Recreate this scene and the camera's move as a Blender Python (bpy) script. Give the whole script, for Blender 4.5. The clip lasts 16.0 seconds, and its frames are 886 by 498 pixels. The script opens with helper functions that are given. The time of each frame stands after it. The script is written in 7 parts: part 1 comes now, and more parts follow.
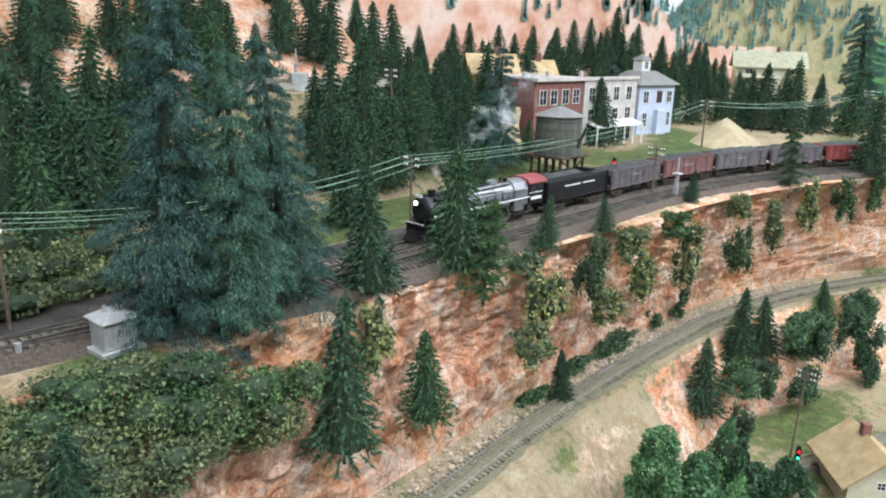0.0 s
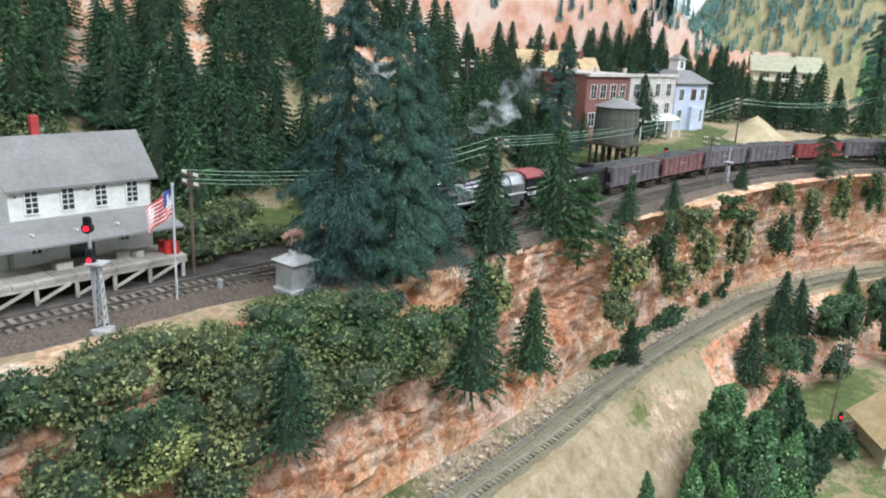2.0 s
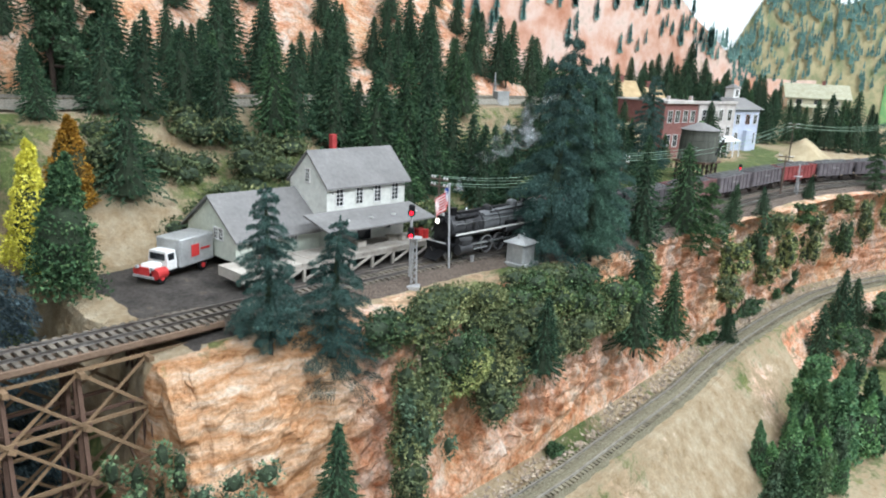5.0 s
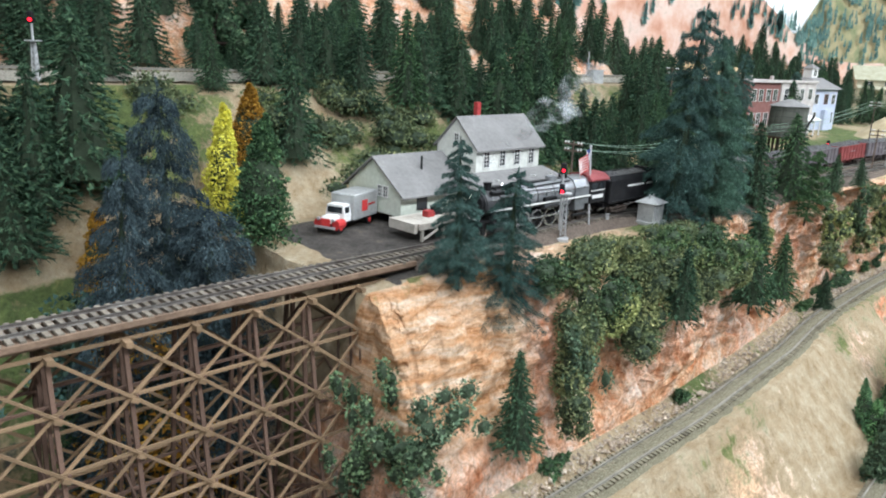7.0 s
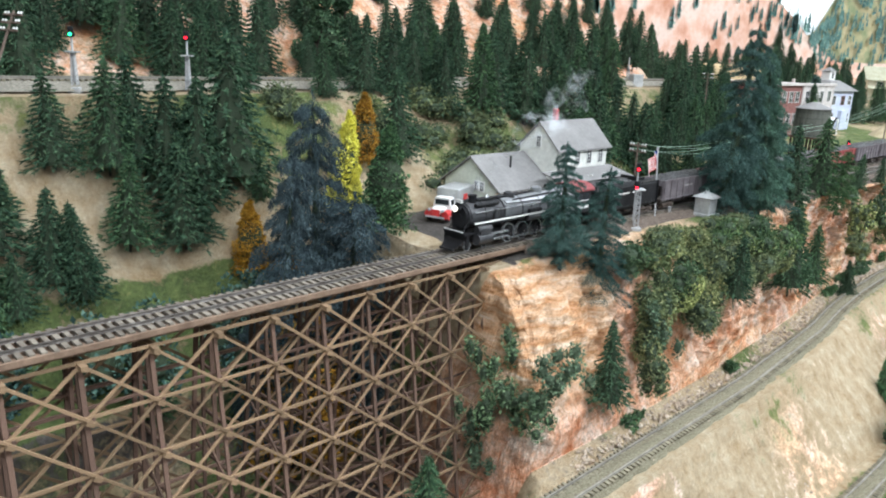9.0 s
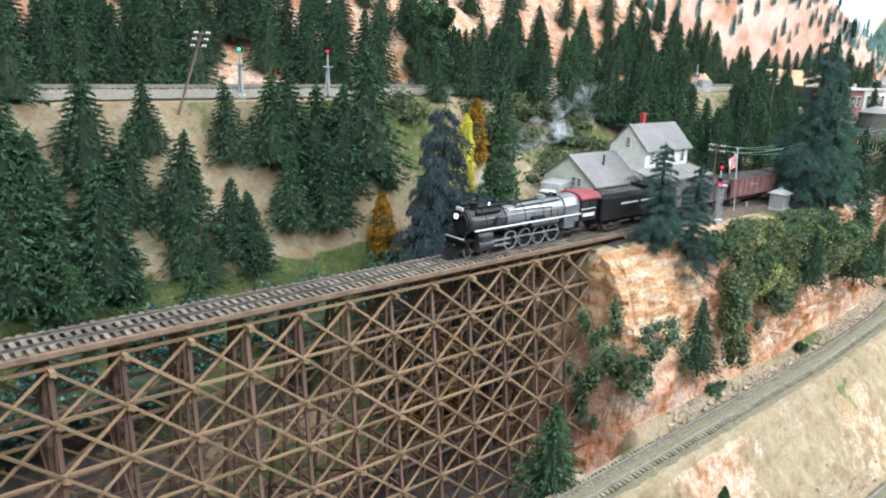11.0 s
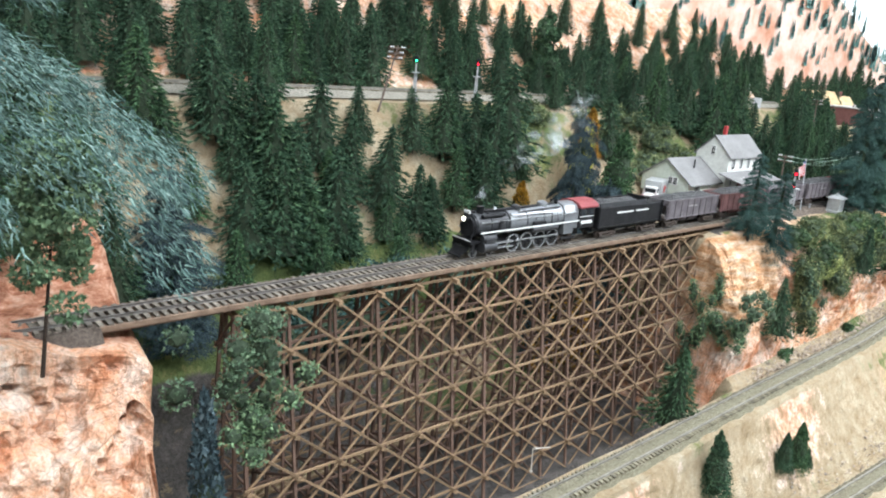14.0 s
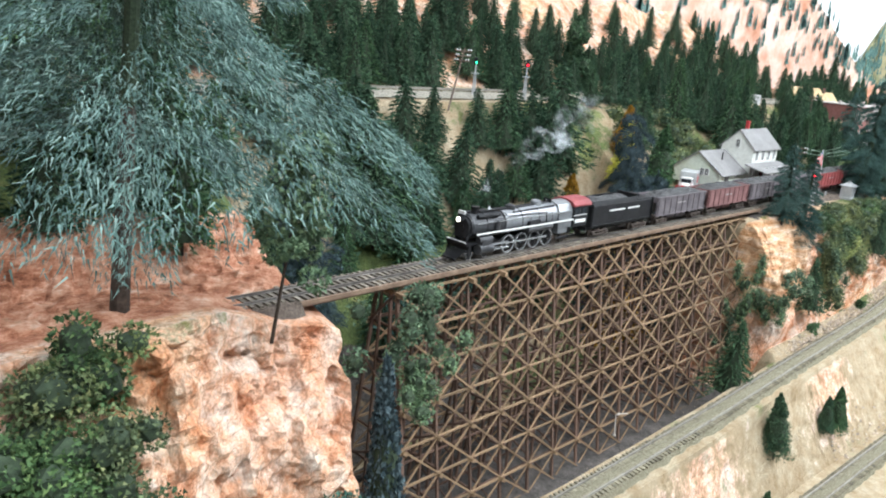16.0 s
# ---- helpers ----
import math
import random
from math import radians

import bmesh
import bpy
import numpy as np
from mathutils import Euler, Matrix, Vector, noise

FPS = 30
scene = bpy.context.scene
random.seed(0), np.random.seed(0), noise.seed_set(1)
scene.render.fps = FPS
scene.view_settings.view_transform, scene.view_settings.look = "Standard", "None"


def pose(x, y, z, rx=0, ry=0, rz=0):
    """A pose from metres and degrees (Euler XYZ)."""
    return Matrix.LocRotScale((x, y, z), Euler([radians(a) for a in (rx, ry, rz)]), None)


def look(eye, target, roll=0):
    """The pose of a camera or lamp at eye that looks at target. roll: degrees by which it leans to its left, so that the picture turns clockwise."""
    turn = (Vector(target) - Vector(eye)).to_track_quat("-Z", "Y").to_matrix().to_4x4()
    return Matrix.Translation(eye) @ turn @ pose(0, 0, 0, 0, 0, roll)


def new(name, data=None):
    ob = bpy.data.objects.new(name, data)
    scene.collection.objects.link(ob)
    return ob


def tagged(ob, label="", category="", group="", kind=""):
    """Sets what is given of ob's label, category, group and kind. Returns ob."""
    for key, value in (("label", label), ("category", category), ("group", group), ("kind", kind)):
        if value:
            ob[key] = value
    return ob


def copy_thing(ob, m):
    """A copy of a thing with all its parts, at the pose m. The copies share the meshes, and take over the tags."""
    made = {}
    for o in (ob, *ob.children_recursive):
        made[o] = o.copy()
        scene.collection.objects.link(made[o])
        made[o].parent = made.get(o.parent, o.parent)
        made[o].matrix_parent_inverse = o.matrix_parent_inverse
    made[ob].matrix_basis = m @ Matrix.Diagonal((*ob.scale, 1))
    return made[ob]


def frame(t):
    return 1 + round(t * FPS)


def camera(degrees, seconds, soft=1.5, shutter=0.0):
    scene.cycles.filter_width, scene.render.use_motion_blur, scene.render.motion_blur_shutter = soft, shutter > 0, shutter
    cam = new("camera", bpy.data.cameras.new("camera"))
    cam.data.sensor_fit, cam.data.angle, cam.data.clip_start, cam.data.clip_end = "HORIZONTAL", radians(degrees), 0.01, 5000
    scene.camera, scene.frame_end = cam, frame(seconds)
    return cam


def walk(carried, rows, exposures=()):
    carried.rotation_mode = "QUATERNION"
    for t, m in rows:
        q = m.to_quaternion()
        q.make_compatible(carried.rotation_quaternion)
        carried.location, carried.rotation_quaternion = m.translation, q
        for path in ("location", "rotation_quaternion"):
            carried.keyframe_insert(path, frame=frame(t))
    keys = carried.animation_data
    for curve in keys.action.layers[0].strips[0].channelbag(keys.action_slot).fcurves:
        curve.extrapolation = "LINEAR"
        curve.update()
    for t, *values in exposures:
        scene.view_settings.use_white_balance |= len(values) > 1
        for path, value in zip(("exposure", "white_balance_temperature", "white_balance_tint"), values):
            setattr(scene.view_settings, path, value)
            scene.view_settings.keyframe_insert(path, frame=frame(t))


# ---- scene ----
cam = camera(61.7, 16.0, soft=2.0)
PATH = [
    (0, (0.062, 0.064, 0.209), (1.451, 1.393, -0.344), 1.5),
    (0.5, (0.015, 0.061, 0.205), (1.439, 1.351, -0.35), 2.0),
    (1, (-0.036, 0.068, 0.197), (1.403, 1.35, -0.341), 2.2),
    (1.5, (-0.058, 0.079, 0.194), (1.368, 1.371, -0.349), 1.4),
    (2, (-0.081, 0.09, 0.192), (1.331, 1.397, -0.354), 2.8),
    (2.5, (-0.096, 0.092, 0.19), (1.272, 1.443, -0.359), 2.8),
    (3, (-0.124, 0.098, 0.184), (1.216, 1.478, -0.363), 2.8),
    (3.5, (-0.201, 0.107, 0.196), (1.213, 1.412, -0.348), 3.2),
    (3.7, (-0.223, 0.1, 0.201), (1.208, 1.385, -0.348), 4.1),
    (5.8, (-0.434, 0.094, 0.188), (0.975, 1.438, -0.268), 2.3),
    (6, (-0.449, 0.098, 0.182), (0.956, 1.444, -0.28), 2.4),
    (6.5, (-0.475, 0.11, 0.175), (0.891, 1.484, -0.32), 2.4),
    (7, (-0.489, 0.123, 0.172), (0.857, 1.511, -0.337), 2.3),
    (7.5, (-0.509, 0.131, 0.171), (0.808, 1.545, -0.348), 2.1),
    (8, (-0.56, 0.135, 0.175), (0.792, 1.512, -0.352), 1.7),
    (8.2, (-0.587, 0.134, 0.178), (0.789, 1.486, -0.349), 2.4),
    (10.3, (-0.719, 0.074, 0.206), (0.532, 1.541, -0.327), 3.1),
    (10.5, (-0.743, 0.076, 0.205), (0.501, 1.548, -0.328), 3.1),
    (11, (-0.792, 0.08, 0.201), (0.477, 1.533, -0.327), 2.5),
    (11.5, (-0.842, 0.095, 0.194), (0.484, 1.489, -0.352), 3.5),
    (12, (-0.934, 0.115, 0.196), (0.474, 1.428, -0.347), 3.9),
    (12.5, (-1.021, 0.125, 0.211), (0.483, 1.326, -0.33), 6.4),
    (13, (-1.033, 0.088, 0.215), (0.475, 1.298, -0.295), 8.1),
    (13.5, (-1.043, 0.067, 0.215), (0.336, 1.421, -0.3), 7.5),
    (14, (-1.08, 0.057, 0.214), (0.207, 1.492, -0.318), 5.2),
    (14.5, (-1.131, 0.058, 0.216), (0.173, 1.48, -0.313), 3.8),
    (15, (-1.169, 0.075, 0.21), (0.18, 1.459, -0.306), 4.4),
    (15.5, (-1.199, 0.088, 0.207), (0.147, 1.474, -0.309), 4.5),
    (16, (-1.247, 0.103, 0.205), (0.119, 1.467, -0.318), 4.9),
]
walk(cam, [(t, look(eye, target, roll)) for t, eye, target, roll in PATH],
     exposures=((0, -0.42), (3.5, -0.42), (8, -0.28), (10.3, -0.12), (12, -0.01), (16, 0.05)))

# ---- light: ceiling lamps of the room over the layout, pale walls all round ----
world = bpy.data.worlds.new("room_air")
scene.world = world
world.use_nodes = True
world.node_tree.nodes["Background"].inputs[0].default_value = (0.92, 0.98, 1.0, 1)
world.node_tree.nodes["Background"].inputs[1].default_value = 0.13


def tube_light(x, y, z, w, d, power, col=(0.92, 1.0, 1.09)):
    data = bpy.data.lights.new("ceiling_tube", "AREA")
    data.shape, data.size, data.size_y, data.energy, data.color = "RECTANGLE", w, d, power, col
    lamp = new("ceiling_tube", data)
    lamp.matrix_world = pose(x, y, z)
    return lamp


for i in range(4):
    tube_light(-1.2 + i * 1.35, 0.15, 1.70, 1.2, 0.30, 18.0)
    tube_light(-1.2 + i * 1.35, -0.95, 1.70, 1.2, 0.30, 60.0)

# ---- materials ----
def nodes_of(name):
    m = bpy.data.materials.new(name)
    m.use_nodes = True
    nt = m.node_tree
    bsdf = nt.nodes["Principled BSDF"]
    return m, nt, bsdf


def node(nt, kind, **sockets):
    n = nt.nodes.new(kind)
    for k, v in sockets.items():
        n.inputs[k.replace("_", " ")].default_value = v
    return n


def ramp(nt, fac, stops):
    n = nt.nodes.new("ShaderNodeValToRGB")
    e = n.color_ramp.elements
    while len(e) < len(stops):
        e.new(0.5)
    for q, (p, c) in zip(e, stops):
        q.position, q.color = p, (*c, 1)
    nt.links.new(fac, n.inputs[0])
    return n.outputs[0]


def blend(nt, fac, a, b, how="MIX"):
    n = nt.nodes.new("ShaderNodeMix")
    n.data_type, n.blend_type = "RGBA", how
    for sock, v in ((n.inputs[0], fac), (n.inputs[6], a), (n.inputs[7], b)):
        if isinstance(v, (int, float)):
            sock.default_value = v
        elif isinstance(v, tuple):
            sock.default_value = (*v, 1)
        else:
            nt.links.new(v, sock)
    return n.outputs[2]


def noise_of(nt, coord, scale, detail=5.0, rough=0.6, stretch=None):
    n = node(nt, "ShaderNodeTexNoise", Scale=scale, Detail=detail, Roughness=rough)
    if stretch:
        mp = node(nt, "ShaderNodeMapping", Scale=stretch)
        nt.links.new(coord, mp.inputs[0])
        coord = mp.outputs[0]
    nt.links.new(coord, n.inputs["Vector"])
    return n.outputs["Fac"]


def relief(nt, bsdf, height, strength, distance):
    b = node(nt, "ShaderNodeBump", Strength=strength, Distance=distance)
    nt.links.new(height, b.inputs["Height"])
    nt.links.new(b.outputs[0], bsdf.inputs["Normal"])


def plain(name, dark, light, scale=120, rough=0.75, metal=0.0, bump=0.25, spread=0.25, stretch=None, island=0.0, spec=0.3):
    """Two tones mixed at two scales, with a little difference from piece to piece."""
    m, nt, bsdf = nodes_of(name)
    co = nt.nodes.new("ShaderNodeTexCoord").outputs["Object"]
    n1, n2 = noise_of(nt, co, scale, stretch=stretch), noise_of(nt, co, scale * 7, stretch=stretch)
    col = ramp(nt, n1, ((0.3, dark), (0.7, light)))
    col = blend(nt, 0.35, col, ramp(nt, n2, ((0.3, (0.35, 0.35, 0.35)), (0.7, (1, 1, 1)))), "MULTIPLY")
    rnd = nt.nodes.new("ShaderNodeObjectInfo").outputs["Random"]
    k = 1 - spread
    col = blend(nt, 1.0, col, ramp(nt, rnd, ((0, (k, k, k)), (1, (1, 1, 1)))), "MULTIPLY")
    if island:
        geo = nt.nodes.new("ShaderNodeNewGeometry").outputs["Random Per Island"]
        k = 1 - island
        col = blend(nt, 1.0, col, ramp(nt, geo, ((0, (k, k, k)), (1, (1.25, 1.25, 1.2)))), "MULTIPLY")
    nt.links.new(col, bsdf.inputs["Base Color"])
    bsdf.inputs["Roughness"].default_value, bsdf.inputs["Metallic"].default_value = rough, metal
    bsdf.inputs["Specular IOR Level"].default_value = spec
    if bump:
        relief(nt, bsdf, n2, bump, 0.002)
    return m


def glow(name, col, strength):
    m, nt, bsdf = nodes_of(name)
    bsdf.inputs["Base Color"].default_value = (*col, 1)
    bsdf.inputs["Emission Color"].default_value = (*col, 1)
    bsdf.inputs["Emission Strength"].default_value = strength
    return m


def leafy(name, dark, light, hue2=None):
    m, nt, bsdf = nodes_of(name)
    geo = nt.nodes.new("ShaderNodeNewGeometry").outputs["Random Per Island"]
    co = nt.nodes.new("ShaderNodeTexCoord").outputs["Object"]
    col = ramp(nt, geo, ((0.0, dark), (0.80, light), (1.0, hue2 or light)))
    col = blend(nt, 0.6, col, ramp(nt, noise_of(nt, co, 18), ((0.35, (0.45, 0.45, 0.45)), (0.65, (1.2, 1.2, 1.1)))), "MULTIPLY")
    rnd = nt.nodes.new("ShaderNodeObjectInfo").outputs["Random"]
    col = blend(nt, 1.0, col, ramp(nt, rnd, ((0, (0.7, 0.75, 0.75)), (0.5, (1, 1, 1)), (1, (1.15, 1.2, 0.95)))), "MULTIPLY")
    nt.links.new(col, bsdf.inputs["Base Color"])
    bsdf.inputs["Roughness"].default_value = 0.8
    bsdf.inputs["Specular IOR Level"].default_value = 0.15
    return m


def land_material():
    """Plaster rock in salmon, ochre and chalk; tan earth, turf and cinders by the painted weights of the sheet."""
    m, nt, bsdf = nodes_of("painted_plaster_land")
    co = nt.nodes.new("ShaderNodeTexCoord").outputs["Object"]
    att = nt.nodes.new("ShaderNodeAttribute")
    att.attribute_name = "cover"
    sep = nt.nodes.new("ShaderNodeSeparateColor")
    nt.links.new(att.outputs["Color"], sep.inputs[0])
    big, mid, fine = noise_of(nt, co, 7, 4), noise_of(nt, co, 44, 7, 0.75, stretch=(1.0, 1.0, 0.75)), noise_of(nt, co, 260, 5, 0.75)
    rock = ramp(nt, mid, ((0.26, (0.27, 0.095, 0.045)), (0.34, (0.58, 0.235, 0.115)), (0.42, (0.74, 0.39, 0.235)), (0.51, (0.82, 0.56, 0.41)), (0.62, (0.87, 0.75, 0.65))))
    tone = ramp(nt, big, ((0.36, (1.0, 0.86, 0.66)), (0.5, (1.0, 1.0, 1.0)), (0.64, (1.0, 0.82, 0.74))))
    rock = blend(nt, 0.8, rock, tone, "MULTIPLY")
    crack = node(nt, "ShaderNodeTexVoronoi", Scale=55.0)
    crack.feature = "DISTANCE_TO_EDGE"
    mp = node(nt, "ShaderNodeMapping", Scale=(1.1, 1.1, 0.8))
    nt.links.new(co, mp.inputs[0])
    warp = nt.nodes.new("ShaderNodeVectorMath")
    warp.operation = "ADD"
    nv = node(nt, "ShaderNodeTexNoise", Scale=30.0, Detail=3.0)
    nt.links.new(co, nv.inputs["Vector"])
    sc = nt.nodes.new("ShaderNodeVectorMath")
    sc.operation = "SCALE"
    sc.inputs["Scale"].default_value = 0.05
    nt.links.new(nv.outputs["Color"], sc.inputs[0])
    nt.links.new(mp.outputs[0], warp.inputs[0])
    nt.links.new(sc.outputs[0], warp.inputs[1])
    nt.links.new(warp.outputs[0], crack.inputs["Vector"])
    lines = ramp(nt, crack.outputs["Distance"], ((0.0, (0.45, 0.30, 0.24)), (0.06, (1, 1, 1))))
    rock = blend(nt, 0.55, rock, lines, "MULTIPLY")
    rock = blend(nt, 0.6, rock, ramp(nt, fine, ((0.32, (0.38, 0.33, 0.29)), (0.60, (1.12, 1.12, 1.12)))), "MULTIPLY")
    earth = ramp(nt, mid, ((0.3, (0.29, 0.20, 0.105)), (0.45, (0.42, 0.32, 0.20)), (0.6, (0.51, 0.42, 0.29)), (0.72, (0.58, 0.50, 0.38))))
    earth = blend(nt, 0.5, earth, ramp(nt, fine, ((0.3, (0.5, 0.5, 0.5)), (0.7, (1.1, 1.1, 1.1)))), "MULTIPLY")
    turf = ramp(nt, mid, ((0.3, (0.05, 0.08, 0.03)), (0.55, (0.13, 0.17, 0.06)), (0.75, (0.34, 0.31, 0.13))))
    turf = blend(nt, 0.6, turf, ramp(nt, fine, ((0.3, (0.35, 0.35, 0.35)), (0.7, (1.2, 1.2, 1.1)))), "MULTIPLY")
    cinder = ramp(nt, mid, ((0.3, (0.042, 0.038, 0.035)), (0.6, (0.115, 0.102, 0.092)), (0.75, (0.20, 0.15, 0.11))))
    cinder = blend(nt, 0.6, cinder, ramp(nt, fine, ((0.35, (0.4, 0.4, 0.4)), (0.65, (1.3, 1.3, 1.3)))), "MULTIPLY")

    def edge(channel):
        a = nt.nodes.new("ShaderNodeMath")
        a.operation = "ADD"
        nt.links.new(channel, a.inputs[0])
        b = nt.nodes.new("ShaderNodeMath")
        b.operation = "MULTIPLY_ADD"
        nt.links.new(mid, b.inputs[0])
        b.inputs[1].default_value, b.inputs[2].default_value = 1.2, -0.6
        nt.links.new(b.outputs[0], a.inputs[1])
        return ramp(nt, a.outputs[0], ((0.42, (0, 0, 0)), (0.58, (1, 1, 1))))

    strata = ramp(nt, noise_of(nt, co, 60, 7, 0.8, stretch=(0.7, 0.7, 2.6)), ((0.34, (0.13, 0.045, 0.025)), (0.45, (0.40, 0.155, 0.085)), (0.55, (0.60, 0.31, 0.20)), (0.70, (0.76, 0.58, 0.46))))
    rock = blend(nt, att.outputs["Alpha"], rock, strata)
    wash = nt.nodes.new("ShaderNodeAttribute")
    wash.attribute_name = "wash"
    beds = noise_of(nt, co, 42, 6, 0.72, stretch=(0.55, 0.55, 3.4))
    ochre = ramp(nt, beds, ((0.30, (0.26, 0.115, 0.05)), (0.40, (0.54, 0.27, 0.125)), (0.47, (0.62, 0.36, 0.20)), (0.57, (0.70, 0.48, 0.32)), (0.70, (0.78, 0.67, 0.54))))
    ochre = blend(nt, 0.5, ochre, ramp(nt, fine, ((0.32, (0.42, 0.36, 0.30)), (0.58, (1.1, 1.1, 1.1)))), "MULTIPLY")
    rock = blend(nt, wash.outputs["Fac"], rock, ochre)
    col = blend(nt, edge(sep.outputs[0]), earth, rock)
    col = blend(nt, edge(sep.outputs[1]), col, turf)
    col = blend(nt, edge(sep.outputs[2]), col, cinder)
    nt.links.new(col, bsdf.inputs["Base Color"])
    bsdf.inputs["Roughness"].default_value = 0.85
    bsdf.inputs["Specular IOR Level"].default_value = 0.2
    add = nt.nodes.new("ShaderNodeMath")
    nt.links.new(mid, add.inputs[0])
    nt.links.new(fine, add.inputs[1])
    relief(nt, bsdf, add.outputs[0], 0.85, 0.006)
    return m


LAND = land_material()
TIMBER = plain("stained_trestle_timber", (0.175, 0.108, 0.062), (0.45, 0.305, 0.180), 60, 0.8, spread=0.45, stretch=(1, 6, 6))
# Browner post timber, darkened further to paint the trestle's inner shade.
DARK_TIMBER = plain("dark_grey_brown_timber", (0.09, 0.052, 0.038), (0.235, 0.145, 0.105), 60, 0.85, spread=0.4, stretch=(1, 6, 6))
TIE = plain("weathered_tie", (0.07, 0.055, 0.045), (0.22, 0.19, 0.16), 90, 0.85, island=0.5)
DECK_TIE = plain("grey_bridge_tie", (0.11, 0.092, 0.074), (0.255, 0.222, 0.185), 90, 0.85, island=0.35)
DUSTY_TIE = plain("dusty_tie", (0.16, 0.14, 0.10), (0.29, 0.26, 0.19), 90, 0.9, island=0.25)
DUSTY_RAIL = plain("dusty_rail", (0.20, 0.18, 0.15), (0.36, 0.34, 0.29), 80, 0.7, metal=0.3)
GIRDER = plain("brown_deck_girder", (0.15, 0.095, 0.065), (0.31, 0.21, 0.145), 60, 0.75)
RAIL = plain("nickel_rail", (0.13, 0.11, 0.10), (0.30, 0.28, 0.26), 80, 0.4, metal=0.7)
PALE_BALLAST = plain("pale_grey_ballast", (0.30, 0.28, 0.23), (0.52, 0.48, 0.40), 500, 0.9, bump=0.8)
BALLAST = plain("brown_ballast", (0.10, 0.075, 0.06), (0.24, 0.19, 0.155), 500, 0.9, bump=0.8)
GREY_BALLAST = plain("grey_green_ballast", (0.17, 0.155, 0.10), (0.36, 0.33, 0.23), 500, 0.9, bump=0.8)
SPRUCE = leafy("dark_spruce_needles", (0.017, 0.040, 0.025), (0.061, 0.122, 0.071), (0.119, 0.186, 0.104))
PINE = leafy("blue_green_fibre", (0.020, 0.048, 0.044), (0.065, 0.126, 0.112), (0.130, 0.215, 0.189))
PALE_PINE = leafy("pale_teal_fibre", (0.070, 0.129, 0.117), (0.188, 0.281, 0.258), (0.297, 0.391, 0.359))
BLUE = leafy("slate_blue_fibre", (0.019, 0.033, 0.040), (0.065, 0.097, 0.112), (0.122, 0.166, 0.180))
SHRUB = leafy("grey_green_shrub", (0.051, 0.092, 0.058), (0.143, 0.212, 0.132), (0.207, 0.286, 0.178))
HEDGE = leafy("olive_ground_foam", (0.057, 0.080, 0.041), (0.146, 0.181, 0.093), (0.250, 0.260, 0.124))
OLIVE = leafy("yellow_olive_foam", (0.096, 0.117, 0.054), (0.235, 0.261, 0.121), (0.383, 0.369, 0.179))
MOSS = leafy("deep_green_foam", (0.027, 0.054, 0.029), (0.078, 0.132, 0.064), (0.153, 0.212, 0.102))
MID_GREEN = leafy("mid_green_foam", (0.025, 0.060, 0.032), (0.085, 0.153, 0.081), (0.153, 0.238, 0.128))
BRIGHT = leafy("bright_green_leaf", (0.054, 0.132, 0.070), (0.162, 0.312, 0.150), (0.288, 0.456, 0.240))
YELLOW = leafy("yellow_autumn_leaf", (0.42, 0.36, 0.06), (0.74, 0.67, 0.13), (0.82, 0.77, 0.24))
ORANGE = leafy("orange_autumn_leaf", (0.16, 0.08, 0.012), (0.42, 0.21, 0.03), (0.55, 0.33, 0.06))
BARK = plain("dark_bark", (0.025, 0.018, 0.014), (0.09, 0.065, 0.05), 120, 0.9)
WHITE_WALL = plain("white_clapboard", (0.66, 0.67, 0.62), (0.80, 0.81, 0.76), 25, 0.7, bump=0.1, spread=0.05)
GREEN_WALL = plain("pale_green_clapboard", (0.56, 0.61, 0.52), (0.68, 0.72, 0.63), 25, 0.7, bump=0.1, spread=0.05)
ROOF_GREY = plain("grey_roofing", (0.185, 0.18, 0.178), (0.255, 0.25, 0.245), 35, 0.85, bump=0.2, spread=0.08)
PLANK = plain("pale_plank", (0.38, 0.34, 0.29), (0.58, 0.54, 0.48), 60, 0.8)
RED_BRICK = plain("red_painted_brick", (0.34, 0.035, 0.035), (0.48, 0.06, 0.06), 150, 0.75)
DULL_BRICK = plain("dull_brick_wall", (0.20, 0.085, 0.075), (0.33, 0.15, 0.13), 160, 0.85)
PALE_BRICK = plain("pale_front_wall", (0.45, 0.40, 0.38), (0.66, 0.62, 0.58), 60, 0.8)
BLUE_WALL = plain("pale_blue_wall", (0.42, 0.47, 0.60), (0.56, 0.61, 0.72), 30, 0.75, spread=0.0)
CREAM_WALL = plain("cream_wall", (0.55, 0.50, 0.36), (0.72, 0.68, 0.52), 30, 0.75, spread=0.1)
YELLOW_WALL = plain("yellow_wall", (0.50, 0.38, 0.08), (0.66, 0.53, 0.16), 40, 0.75)
PALE_ROOF = plain("pale_olive_shingle", (0.40, 0.39, 0.27), (0.55, 0.53, 0.40), 60, 0.85)
TAN_ROOF = plain("tan_shingle", (0.42, 0.30, 0.15), (0.62, 0.47, 0.28), 60, 0.85)
TANK_WALL = plain("grey_olive_stave", (0.070, 0.074, 0.060), (0.14, 0.145, 0.120), 50, 0.7, stretch=(4, 4, 0.4))
GALV = plain("galvanised_sheet", (0.42, 0.43, 0.43), (0.66, 0.67, 0.67), 60, 0.45, metal=0.5, spread=0.05)
ALU = plain("silver_paint", (0.42, 0.43, 0.44), (0.62, 0.63, 0.64), 120, 0.4, metal=0.4, spread=0.05)
GLASS = plain("dark_window_glass", (0.015, 0.018, 0.022), (0.04, 0.045, 0.05), 30, 0.12, bump=0, spec=0.6)
TRIM_WHITE = plain("white_trim", (0.70, 0.70, 0.68), (0.82, 0.82, 0.80), 60, 0.6, bump=0, spread=0.03)
